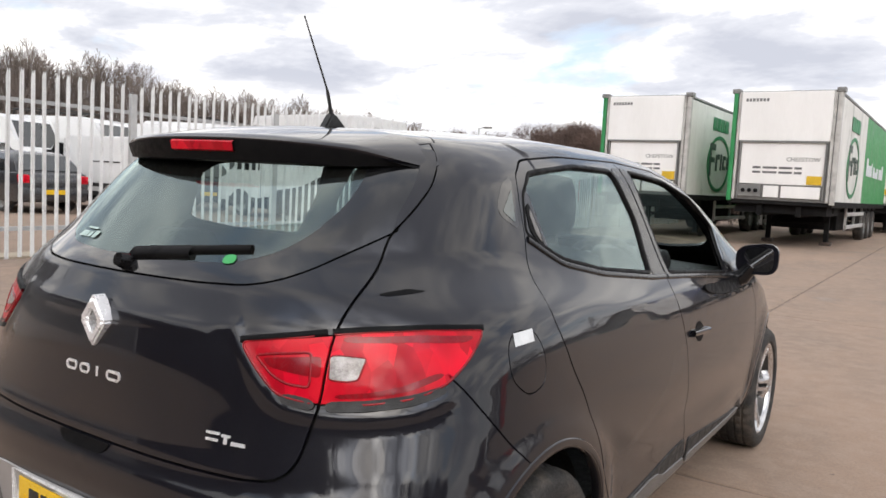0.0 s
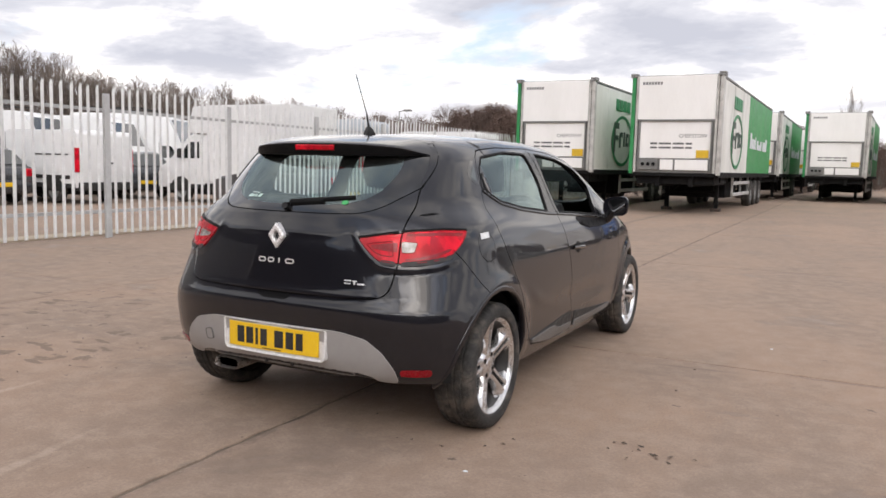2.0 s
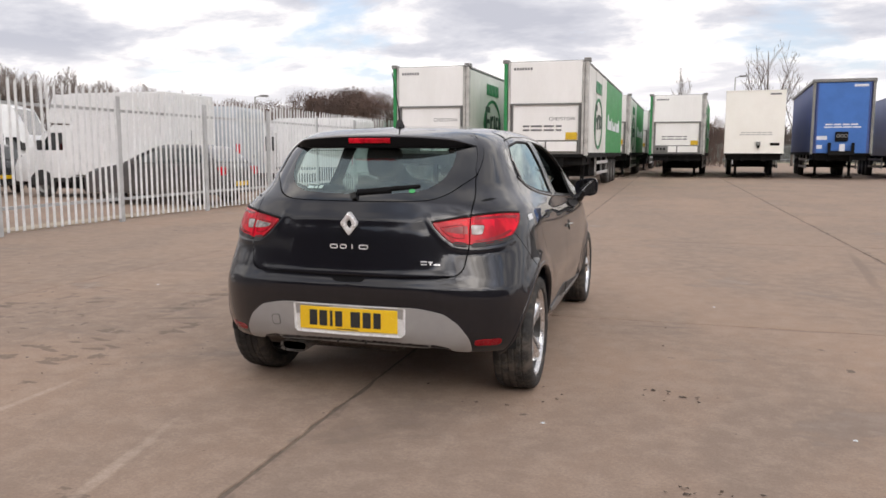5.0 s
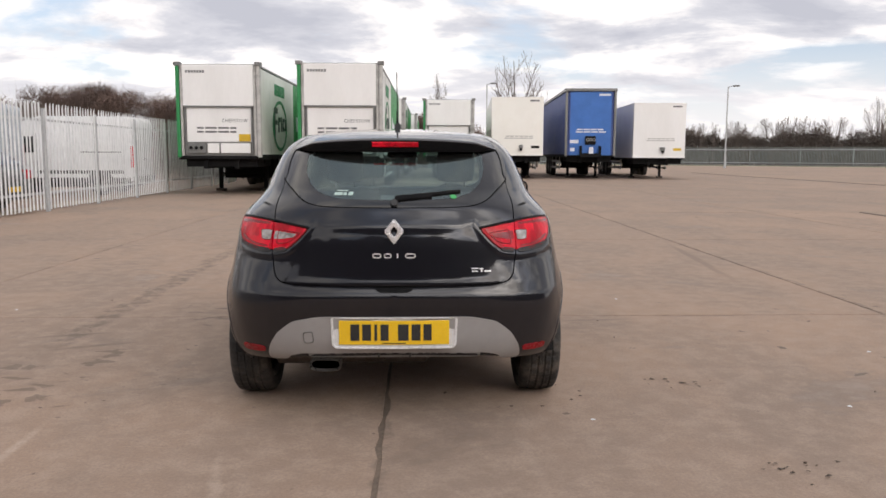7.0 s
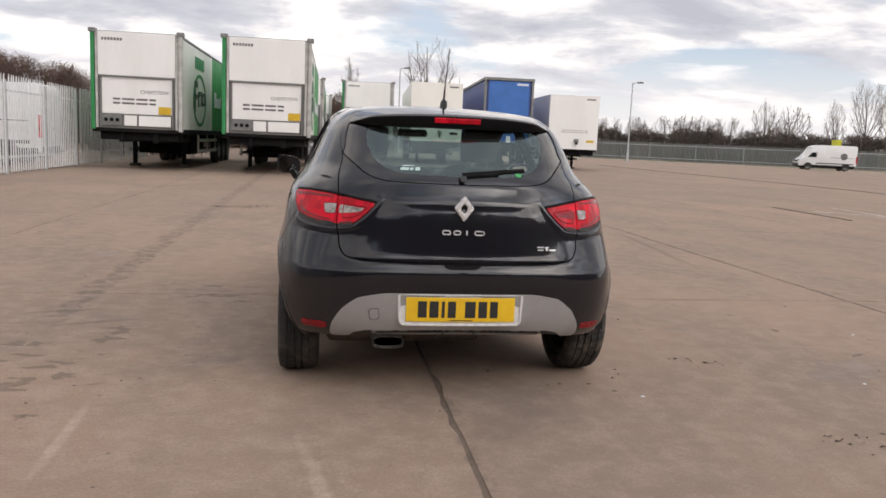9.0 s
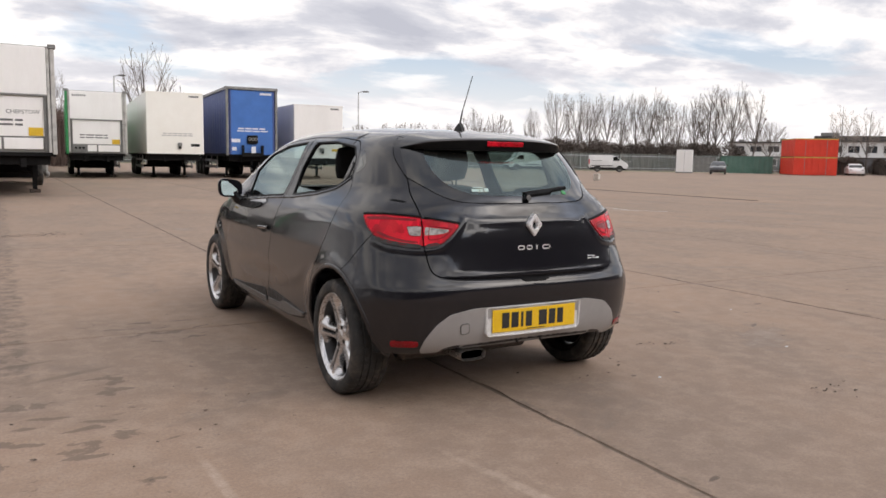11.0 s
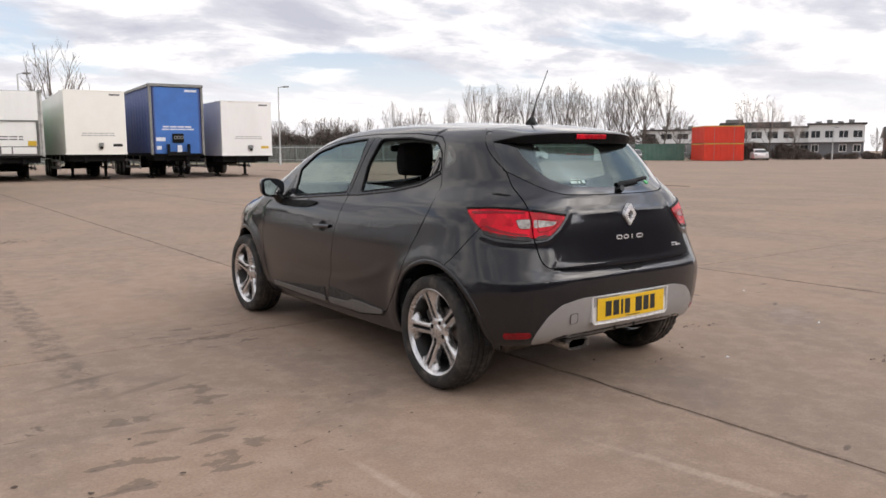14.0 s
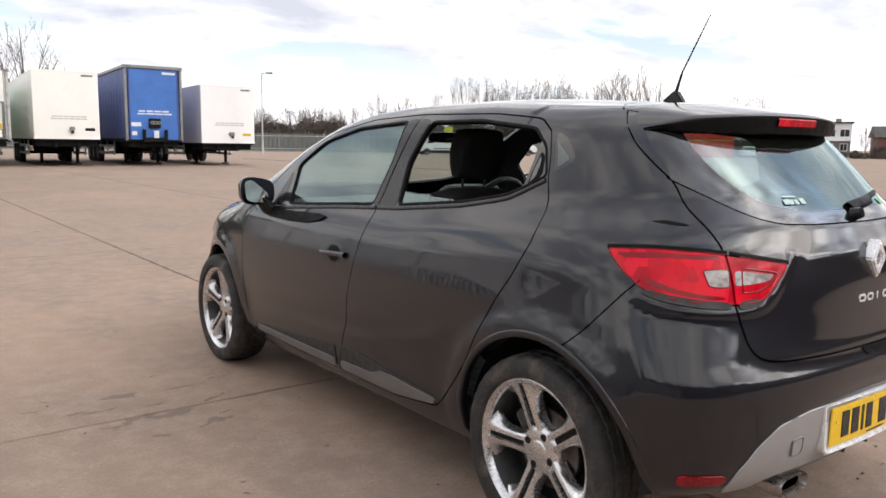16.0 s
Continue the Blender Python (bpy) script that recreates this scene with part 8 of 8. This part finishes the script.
SORTS = {
    "tall": [bare_tree(11, 13, 0.21, 0.20, 13, (6, 5, 4), 0.012, 0, 0.0055), bare_tree(12, 13, 0.19, 0.18, 12, (6, 5, 4), 0.012, 0, 0.0055), bare_tree(13, 12, 0.17, 0.22, 11, (6, 5, 4), 0.012, 0, 0.0055),
             bare_tree(14, 13, 0.24, 0.20, 13, (6, 5, 4), 0.012, 0, 0.0055)],
    "wide": [bare_tree(21, 9, 0.34, 0.16, 11, (5, 5, 4), twig=0.009), bare_tree(22, 9, 0.28, 0.14, 11, (5, 5, 4), twig=0.009)],
    "open": [bare_tree(61, 10, 0.30, 0.25, 9, (5, 4, 3), 0.017, 0, 0.007), bare_tree(62, 10, 0.26, 0.30, 8, (5, 4, 3), 0.017, 0, 0.007)],
    "birch": [bare_tree(31, 9, 0.22, 0.22, 12, (6, 5, 5), 0.010, 0.13, 0.006, wood=TWIG_PALE)],
    "thin": [bare_tree(41, 10, 0.12, 0.25, 8, (5, 4, 3), 0.012, 0, 0.007)],
    "fan": [bare_tree(51, 7, 0.24, 0.12, 12, (7, 6, 6), 0.011, 0, 0.0075, PALE_BARK, TWIG_MID), bare_tree(52, 7, 0.20, 0.10, 12, (7, 6, 6), 0.011, 0, 0.0075, PALE_BARK, TWIG_MID),
            bare_tree(53, 7, 0.27, 0.14, 12, (7, 6, 6), 0.011, 0, 0.0075, None, TWIG_MID)],
}


def plant(sort, k, x, y, height, label, group):
    trunk_me, crown_me = SORTS[sort][k % len(SORTS[sort])]
    base = {"tall": 13.0, "wide": 9.0, "birch": 9.0, "thin": 10.0, "open": 10.0, "fan": 7.0}[sort]
    tree = thing("bare_tree", label, "tree", group, at=(x, y, 0))
    s = height / base
    m = Matrix.Rotation(k * 1.7, 4, "Z") @ Matrix.Diagonal((s, s, s, 1))
    for name, me in (("trunk", trunk_me), ("crown", crown_me)):
        part(name, me, None, tree, m=m)


for k, (x, y, z) in enumerate(((66.3, 106.3, 9.9), (69.6, 104.2, 9.2), (74.2, 100.9, 10.9), (77.5, 98.4, 12.9), (80.1, 96.3, 12.6), (83.2, 93.6, 12.2), (85.2, 91.7, 12.8), (86.9, 90.2, 12.6), (88.5, 88.6, 13.2),
                               (91.1, 86.0, 10.8), (93.2, 83.7, 12.8), (95.2, 81.4, 13.7), (96.9, 79.4, 14.0), (98.6, 77.3, 12.6), (100.2, 75.2, 7.9), (89.8, 87.3, 12.0), (81.6, 95.0, 11.9), (94.3, 82.6, 12.4))):
    plant("wide" if z < 9.5 else "tall", k, x, y, z, "tall leafless tree behind the far fence", "trees behind the far fence")
for k, (x, y, z) in enumerate(((93.3, 58.9, 9.2), (94.8, 56.5, 8.7), (95.8, 53.5, 6.5))):
    plant("birch", k, x, y, z, "leafless birch with drooping twigs before the white building", "birches")
for k, (x, y, z) in enumerate(((10.2, 75.2, 11.9), (2.3, 75.8, 9.6), (12.6, 76.5, 8.4))):
    plant("thin" if k == 1 else "open", 3 + k, x, y, z, "bare tree rising behind the trailers", "trees behind the trailers")
rnd = random.Random(8)
for k, (x, y, z) in enumerate(((36.6, 99.6, 5.6), (41.9, 97.5, 6.0), (46.0, 96.0, 6.4), (48.0, 94.8, 6.6), (52.6, 92.4, 6.4), (57.0, 89.9, 6.0), (40.4, 103.3, 6.0), (51.6, 98.3, 6.7), (61.0, 93.0, 6.2), (45.8, 106.0, 6.2),
                               (54.8, 101.5, 6.0), (33.0, 101.5, 5.6), (29.0, 103.5, 5.4), (63.5, 97.0, 5.2), (84.5, 78.4, 5.4), (105.5, 47.3, 4.4), (109.5, 44.0, 5.0))):
    plant("wide", k, x, y, z, "low bare tree in the hedgerow", "hedgerow trees")
for k in range(62):
    t = k / 61
    x, y = -40.0 + 12.5 * t ** 1.25, 8.0 + 25.5 * t
    plant("fan", k, x + rnd.uniform(-1.2, 1.2), y + rnd.uniform(-0.5, 0.5), (6.7 - 1.9 * max(0, t - 0.45) / 0.55) * rnd.uniform(0.88, 1.08), "slender bare tree behind the next yard", "trees behind the next yard")

for k in range(15):
    t = k / 14
    plant("fan", k, -29.5 + 11.5 * t + rnd.uniform(-0.4, 0.4), 35.0 + 1.5 * t + rnd.uniform(-0.8, 0.8), (5.1 - 1.3 * t) * rnd.uniform(0.85, 1.05), "slender bare tree behind the next yard", "trees behind the next yard")


def thicket(name, spots, material, label, seed, per=46, size=(2.0, 3.2), twig=0.035):
    """Dense leafless scrub: clumps of rising twigs with an uneven outline, joined into one."""
    r = random.Random(seed)
    v, f = [], []
    for x, y, top in spots:
        rad = min(size[0], top * 0.42)
        c = Vector((x, y, top - rad))
        for k in range(per):
            az, el = r.uniform(0, 6.283), math.asin(r.uniform(-0.15, 1.0))
            way = Vector((math.cos(az) * math.cos(el), math.sin(az) * math.cos(el), math.sin(el)))
            aside = (way + Vector((r.uniform(-0.6, 0.6), r.uniform(-0.6, 0.6), r.uniform(-0.5, 0.5)))).normalized()
            p, q = c + way * rad * r.uniform(0.1, 0.8), c + aside * rad * r.uniform(0.75, 1.03)
            if k % 3 == 0:
                p = Vector((x + r.uniform(-1, 1) * rad, y + r.uniform(-1, 1) * rad, r.uniform(0, 0.3)))
                q = p + Vector((r.uniform(-0.4, 0.4), r.uniform(-0.4, 0.4), (top - rad) * r.uniform(0.7, 1.3)))
            side = (q - p).orthogonal().normalized()
            side.rotate(Matrix.Rotation(r.uniform(0, 6.283), 3, (q - p).normalized()))
            side *= r.uniform(0.35, 1.0) * twig
            i = len(v)
            v += [p - side, p + side, p.lerp(q, 0.6) + side, q, p.lerp(q, 0.6) - side]
            f.append((i, i + 1, i + 2, i + 3, i + 4))
    return tagged(part(name, mesh_of(name, v, f, material), None, None, label), label, "woodland", kind="stuff")


def along(points, step, jitter, seed):
    r = random.Random(seed)
    out = []
    for (x0, y0, z0), (x1, y1, z1) in zip(points, points[1:]):
        n = max(1, int(math.hypot(x1 - x0, y1 - y0) / step))
        for k in range(n):
            t = k / n
            out.append((x0 + (x1 - x0) * t + r.uniform(-jitter, jitter), y0 + (y1 - y0) * t + r.uniform(-jitter, jitter), (z0 + (z1 - z0) * t) * r.uniform(0.82, 1.12)))
    return out


thicket("far_hedge", along([(-8, 112, 4.9), (20, 106, 4.9), (42, 98, 4.7), (62, 88, 4.5), (80, 83, 4.5), (84.5, 77.5, 4.5), (87, 72, 4.4), (88.5, 70, 1.2), (90.5, 62.5, 1.2), (93, 59.8, 2.5), (96.6, 54, 2.1), (98.5, 52.5, 0.8), (110, 50, 1.0), (115, 48, 2.8), (128, 36, 3.4)], 0.6, 1.6, 1), HEDGE_FAR, "dark leafless hedge behind the far fence", 1, 300, (2.2, 3), 0.05)
thicket("brown_wood", along([(-52, 56, 6.0), (-43, 62, 6.1), (-34.8, 67.5, 6.0), (-31, 66, 6.6), (-24.5, 58, 6.3), (-20, 58.5, 5.8), (-15, 60, 5.8), (-6, 64, 5.6), (4, 72, 5.0)], 0.30, 2.4, 2), WOOD_BROWN, "brown leafless wood behind the fence", 2, 330, (1.5, 3), 0.020)
thicket("scrub", along([(-40, 10, 3.2), (-37, 17, 3.4), (-33, 25, 3.2), (-28, 33, 3.0), (-22, 44, 3.2), (-30, 56, 3.6)], 0.7, 1.4, 3), HEDGE_DARK, "dark scrub at the back of the next yard", 3, 170, (1.6, 3))
thicket("scrub", along([(-7.2, 33.5, 2.2), (-9.5, 35.0, 2.4), (-14.0, 36.0, 2.6), (-20.0, 38.0, 2.8)], 0.4, 0.9, 5), HEDGE_DARK, "dark scrub beyond the fence's end", 5, 200, (1.0, 2), 0.02)
# Added out of view: a tall dark mass for the car's rear to reflect.
thicket("rear_wood", along([(-38, 4, 8.0), (-42, -18, 13.0), (-26, -40, 15.0), (0, -48, 15.0), (34, -44, 17.0), (64, -24, 17.0), (100, 2, 12.0)], 0.9, 1.8, 6), HEDGE_DARK, "unseen dark wood added behind the camera to darken reflections", 6, 130, (4.2, 3), 0.22)

# ---- far buildings, containers, lamp posts ----
RENDER_WHITE = surface("white_render", (0.74, 0.74, 0.73), (0.66, 0.66, 0.65), scale=0.5, fine=8, rough=0.7, bump=0.05)
SLATE_GREY = surface("grey_cladding", (0.15, 0.155, 0.17), (0.19, 0.195, 0.21), scale=0.6, fine=8, rough=0.6, bump=0.05)
FELT_ROOF = surface("dark_felt_roof", (0.05, 0.048, 0.048), (0.08, 0.075, 0.07), scale=0.5, rough=0.9, bump=0.2)
RED_STEEL = surface("red_container_steel", (0.74, 0.052, 0.025), (0.66, 0.046, 0.022), scale=0.6, fine=8, rough=0.5, bump=0.1)
GREEN_STEEL = surface("green_container_steel", (0.075, 0.165, 0.13), (0.10, 0.19, 0.155), scale=0.7, fine=8, rough=0.6, bump=0.1)
BRICK_RED = surface("dull_brick", (0.17, 0.09, 0.07), (0.13, 0.07, 0.06), scale=0.5, fine=9, rough=0.9, bump=0.1)
WORN_PAINT = surface("worn_white_paint", (0.62, 0.59, 0.54), (0.45, 0.39, 0.33), scale=3, fine=30, rough=0.8, bump=0.1, dirt=(0.32, 0.25, 0.20), dirt_lo=0.48, dirt_hi=0.6, dirt_scale=5)
FAR_GLASS = surface("far_window_glass", (0.03, 0.035, 0.04), (0.05, 0.055, 0.06), rough=0.1, bump=0.0, coat=1.0)


def row_window(parent, x0, x1, z0, z1, y=-0.02):
    win = part("window", box(x0, x1, y, y + 0.10, z0, z1), FAR_GLASS, parent, "dark office window")
    for a, b, c, d in ((x0 - 0.06, x0 + 0.05, z0, z1), (x1 - 0.05, x1 + 0.06, z0, z1), (x0 - 0.06, x1 + 0.06, z0 - 0.06, z0 + 0.05), (x0 - 0.06, x1 + 0.06, z1 - 0.05, z1 + 0.06), ((x0 + x1) / 2 - 0.03, (x0 + x1) / 2 + 0.03, z0, z1)):
        part("window_frame", box(a, b, y - 0.03, y + 0.08, c, d), RENDER_WHITE, win)


def office(at, turn, length, depth, height, label, windows, tower=False):
    """A flat-roofed two-storey office; its long front is on y = 0 and faces -y."""
    house = thing("office_building", label, "building", "far buildings", at=(*at, 0), turn=turn)
    part("wall", box(0, length, 0, depth, 2.7, height), RENDER_WHITE, house, "white upper storey")
    part("wall", box(0.05, length - 0.05, 0.12, depth, 0, 2.7), SLATE_GREY, house, "grey ground storey")
    part("roof", box(-0.3, length + 0.3, -0.3, depth + 0.3, height, height + 0.28, 0.03), FELT_ROOF, house, "dark flat roof edge")
    part("canopy", box(-0.1, length + 0.1, -0.7, 0.1, 2.62, 2.85, 0.02), RENDER_WHITE, house, "white canopy band")
    n = windows
    step = length / n
    for k in range(n):
        row_window(house, k * step + 0.18 * step, k * step + 0.86 * step, 3.35, min(4.6, height - 0.5))
        if k % 3 != 1:
            row_window(house, k * step + 0.25 * step, k * step + 0.75 * step, 1.0, 2.2, 0.10)
    for k in range(4):
        part("roof_vent", box(length * (0.12 + 0.2 * k), length * (0.12 + 0.2 * k) + 0.9, depth * 0.4, depth * 0.4 + 0.9, height + 0.2, height + 0.2 + 0.5 + 0.25 * (k % 2)), GREY_FRAME, house)
    return house


# long white office: a low wing, then the main block
office((112.0, 92.6), -51.5, 11.5, 8, 4.9, "low white office wing with dark windows", 4)
office((118.6, 84.4), -53.5, 18.5, 10, 5.2, "long white two-storey office with dark windows", 7)
office((127.9, 69.4), -62.0, 8.6, 10, 5.6, "white end block of the office with grey ground floor", 4)
part_roof = thing("roof_plant", "dark plant deck on the office roof", "roof plant", at=(121.5, 82.5, 5.45), turn=-53.5)
part("deck", box(0, 12, 2, 7, 0, 0.9, 0.05), FELT_ROOF, part_roof)
part("duct", box(1, 4, 3, 4.4, 0.9, 1.5, 0.05), GREY_FRAME, part_roof)
old = thing("brick_shed", "dull brick shed with a dark roof at the yard's end", "building", "far buildings", at=(112.5, 49.0, 0), turn=-58)
part("wall", box(0, 12, 0, 6, 0, 3.0), BRICK_RED, old)
part("roof", prism([(-0.3, 3.0), (6.3, 3.0), (3.0, 4.6)], -0.4, 12.4, "x"), FELT_ROOF, old)
for k in range(3):
    wn = part("window", box(1.5 + 3.6 * k, 3.2 + 3.6 * k, -0.03, 0.05, 1.0, 2.2), FAR_GLASS, old)
    part("sill", box(1.4 + 3.6 * k, 3.3 + 3.6 * k, -0.10, 0.02, 0.92, 1.0), RENDER_WHITE, wn)


def container(at, turn, length, height, z, material, label, group):
    """A ribbed steel shipping container."""
    con = thing("container", label, "container", group, at=(*at, z), turn=turn)
    w = 2.44
    bm = bmesh.new()
    n = int(length / 0.28)
    top, bot = [], []
    for k in range(n * 2 + 1):
        x = length * k / (2 * n)
        y = 0.0 if (k // 2) % 2 == 0 else 0.045
        bot.append(bm.verts.new((x, y, 0.12)))
        top.append(bm.verts.new((x, y, height - 0.12)))
    for k in range(2 * n):
        bm.faces.new((bot[k], bot[k + 1], top[k + 1], top[k]))
    part("side_wall", bm, material, con, "ribbed side")
    bm = bmesh.new()
    top, bot = [], []
    for k in range(n * 2 + 1):
        x = length * k / (2 * n)
        y = w + (0.004 if (k // 2) % 2 == 0 else 0.04)
        bot.append(bm.verts.new((x, y, 0.12)))
        top.append(bm.verts.new((x, y, height - 0.12)))
    for k in range(2 * n):
        bm.faces.new((bot[k + 1], bot[k], top[k], top[k + 1]))
    part("side_wall", bm, material, con, "ribbed side")
    part("door_seam", box(-0.006, 0.03, w / 2 - 0.02, w / 2 + 0.02, 0.12, height - 0.12), GREY_FRAME, con)
    part("body", box(0.02, length - 0.02, 0.06, w, 0.05, height - 0.02), material, con)
    for x in (0, length - 0.12):
        for y in (-0.02, w - 0.10):
            part("corner_post", box(x, x + 0.12, y, y + 0.12, 0, height), material, con)
    for zz in (0.0, height - 0.14):
        part("side_beam", box(0, length, -0.02, 0.06, zz, zz + 0.14), material, con)
    for k in range(4):
        part("lock_bar", add_tube(bmesh.new(), [(-0.03, 0.35 + 0.55 * k, 0.15), (-0.03, 0.35 + 0.55 * k, height - 0.15)], 0.025, 6), material, con)
    return con


stripe = surface("yellow_edge_paint", (0.70, 0.48, 0.10), (0.60, 0.40, 0.08), rough=0.5, bump=0.0)
# two stacks of two, side by side, their door ends towards the yard
for x, y in ((82.45, 55.02), (84.37, 53.52)):
    for z in (0.0, 2.19):
        con = container((x, y), 52.0, 5.60, 2.17, z, RED_STEEL, "bright red steel container stacked two high, door end outwards", "red containers")
        part("edge_stripe", box(-0.014, -0.004, 0.02, 2.42, 2.06, 2.17), stripe, con, "yellow painted top edge")
        part("edge_stripe", box(0.02, 5.58, 2.475, 2.49, 2.06, 2.17), stripe, con, "yellow painted top edge")
container((79.6, 66.7), -54.5, 6.3, 2.2, 0.0, GREEN_STEEL, "long dark green steel storage container", "green containers")
container((77.8, 69.8), -54.5, 3.0, 2.0, 0.0, GREY_FRAME, "plain grey steel storage container", "green containers")


def lamp_post(x, y, height, label, turn=0.0):
    post = thing("lamp_post", label, "lamp post", "yard lamp posts", at=(x, y, 0), turn=turn)
    part("pole", add_tube(bmesh.new(), [(0, 0, 0), (0, 0, 1.2), (0, 0, 1.25), (0, 0, height)], [0.11, 0.11, 0.075, 0.055], 10), GALVANISED_POST, post)
    part("arm", add_tube(bmesh.new(), [(0, 0, height - 0.05), (0.35, 0, height + 0.05), (0.6, 0, height + 0.06)], 0.035, 8), GALVANISED_POST, post)
    part("lamp_head", box(0.45, 1.05, -0.16, 0.16, height - 0.02, height + 0.12, 0.04), GREY_FRAME, post, "flat grey lamp head", True)


lamp_post(30.2, 71.0, 7.85, "slim galvanised lamp post at the yard's far edge", -30)
lamp_post(6.8, 70.6, 7.9, "slim galvanised lamp post behind the trailers", -30)
lamp_post(-28.3, 48.2, 5.3, "short lamp post beyond the fence", 0)
lamp_post(99.0, 50.0, 4.2, "short post beside the white building", 0)
block = thing("concrete_block", "small pale concrete block standing in the yard", "block", at=(31.1, 34.8, 0), turn=20)
part("body", box(-0.17, 0.17, -0.17, 0.17, 0, 0.44, 0.05), WORN_PAINT, block)
cabinet = thing("grey_cabinet", "pale grey cabinet before the far fence", "cabinet", at=(70.5, 64.3, 0), turn=-50)
part("body", box(-0.95, 0.95, -0.6, 0.6, 0.1, 2.8, 0.04), PANEL_WHITE, cabinet)
part("plinth", box(-1.0, 1.0, -0.65, 0.65, 0, 0.12, 0.02), GREY_FRAME, cabinet)
part("door_line", box(-0.01, 0.01, -0.61, -0.59, 0.2, 2.7), MATT_BLACK, cabinet)

# worn paint lines and raised seams across the yard
for k, line in enumerate((((12.11, 13.56), (11.92, 11.4)), ((10.73, 12.26), (11.5, 11.5), (12.5, 10.6)))):
    ribbon("painted_line", line, 0.09, 0.004, WORN_PAINT, "worn white paint line on the concrete", "road marking")
for line, w in ((((10.25, 13.1), (10.16, 11.6), (10.06, 10.1)), 0.10), (((20.25, 52.0), (20.3, 40.0), (20.6, 27.4), (20.2, 14.0)), 0.22)):
    ribbon("tar_seam", line, w, 0.012, JOINT_DIRT, "dark raised seam across the concrete", "seam")

# ---- litter on the ground ----
DEAD_LEAF = surface("wet_dead_leaves", (0.085, 0.055, 0.038), (0.055, 0.038, 0.028), scale=8, fine=60, rough=0.7, bump=0.2)
rnd = random.Random(21)
v, f = [], []
for cx, cy, n, s in ((-1.94, 9.3, 90, 0.32), (1.59, 0.01, 16, 0.09), (1.66, -1.2, 14, 0.10), (0.75, -0.2, 8, 0.3), (-1.9, -0.4, 10, 0.5), (-2.3, 0.0, 10, 0.6), (2.6, 1.5, 10, 1.6), (-1.2, 1.75, 12, 0.6), (2.4, -1.2, 8, 1.3), (-4.0, 3.0, 12, 2.2)):
    for _ in range(n):
        x, y = rnd.gauss(cx, s), rnd.gauss(cy, s * 0.6)
        a, r, z = rnd.uniform(0, 6.28), rnd.uniform(0.003, 0.013) * (2.0 if s == 0.32 else 1.0), rnd.uniform(0.001, 0.004)
        q = len(v)
        for k in range(5):
            t = a + 2 * math.pi * k / 5
            rr = r * rnd.uniform(0.5, 1.2)
            v.append((x + rr * math.cos(t) * 1.5, y + rr * math.sin(t), z + rnd.uniform(0, 0.008)))
        f.append((q, q + 1, q + 2, q + 3, q + 4))
litter = mesh_of("leaf_litter", v, f, DEAD_LEAF)
tagged(part("leaf_litter", litter, None, None), "scattered wet dead leaves and grit on the concrete", "litter", kind="stuff")
v, f = [], []
for x, y in ((0.97, -0.57), (2.35, -0.4), (-0.6, -2.2), (1.9, 2.6), (3.1, 0.7), (-3.2, 2.2), (0.4, -2.6)):
    q = len(v)
    for k in range(5):
        v.append((x + 0.014 * math.cos(1.257 * k), y + 0.010 * math.sin(1.257 * k), 0.002))
    v.append((x, y, 0.008))
    f += [(q + k, q + (k + 1) % 5, q + 5) for k in range(5)]
tagged(part("pale_grit", mesh_of("pale_grit", v, f, WHITE_STICKER), None, None), "few pale stone chips on the concrete", "stones", kind="stuff")

# ---- the yard's concrete slabs, one by one, with open dirty joints ----
lone("joint_bed", box(-8.04, 47.9, -16.2, 73.7, -0.011, -0.006), JOINT_DIRT, "dark dirt bed under the slab joints", "ground", kind="structure")
SLAB_X, SLAB_Y = 4.0, 5.6
rnd = random.Random(5)


def slab_mesh(seed):
    r = random.Random(seed)
    g, lip, n = 0.0030, 0.003, 44
    ragged = 0.0
    edge = []
    for (x0, y0), (x1, y1) in (((0, 0), (SLAB_X, 0)), ((SLAB_X, 0), (SLAB_X, SLAB_Y)), ((SLAB_X, SLAB_Y), (0, SLAB_Y)), ((0, SLAB_Y), (0, 0))):
        for k in range(n):
            t = k / n
            x, y = x0 + (x1 - x0) * t, y0 + (y1 - y0) * t
            ragged = 0.7 * ragged + r.uniform(0, 0.0045)
            inx = g + ragged * r.uniform(0.3, 1.0) + (r.uniform(0.006, 0.016) if r.random() < 0.07 else 0) if k else g
            x += inx if x < 0.01 else (-inx if x > SLAB_X - 0.01 else 0)
            y += inx if y < 0.01 else (-inx if y > SLAB_Y - 0.01 else 0)
            edge.append((x, y))
    cx, cy = SLAB_X / 2, SLAB_Y / 2
    inner = [(x + (cx - x) * lip / 2, y + (cy - y) * lip / 2) for x, y in edge]
    m = len(edge)
    verts = [(x, y, 0.0) for x, y in inner] + [(x, y, -0.004) for x, y in edge] + [(x, y, -0.0105) for x, y in edge]
    faces = [tuple(range(m))]
    for k in range(m):
        j = (k + 1) % m
        faces += [(k, m + k, m + j, j), (m + k, 2 * m + k, 2 * m + j, m + j)]
    return mesh_of("slab", verts, faces, YARD)


slabs = [slab_mesh(s) for s in range(6)]
for i in range(14):
    for j in range(16):
        ob = new("slab", slabs[rnd.randrange(6)])
        ob.parent = ground
        ob.matrix_basis = pose(-8.056 + SLAB_X * i, 1.9 - 3 * SLAB_Y - 1.3 + SLAB_Y * j + 1.3, 0)
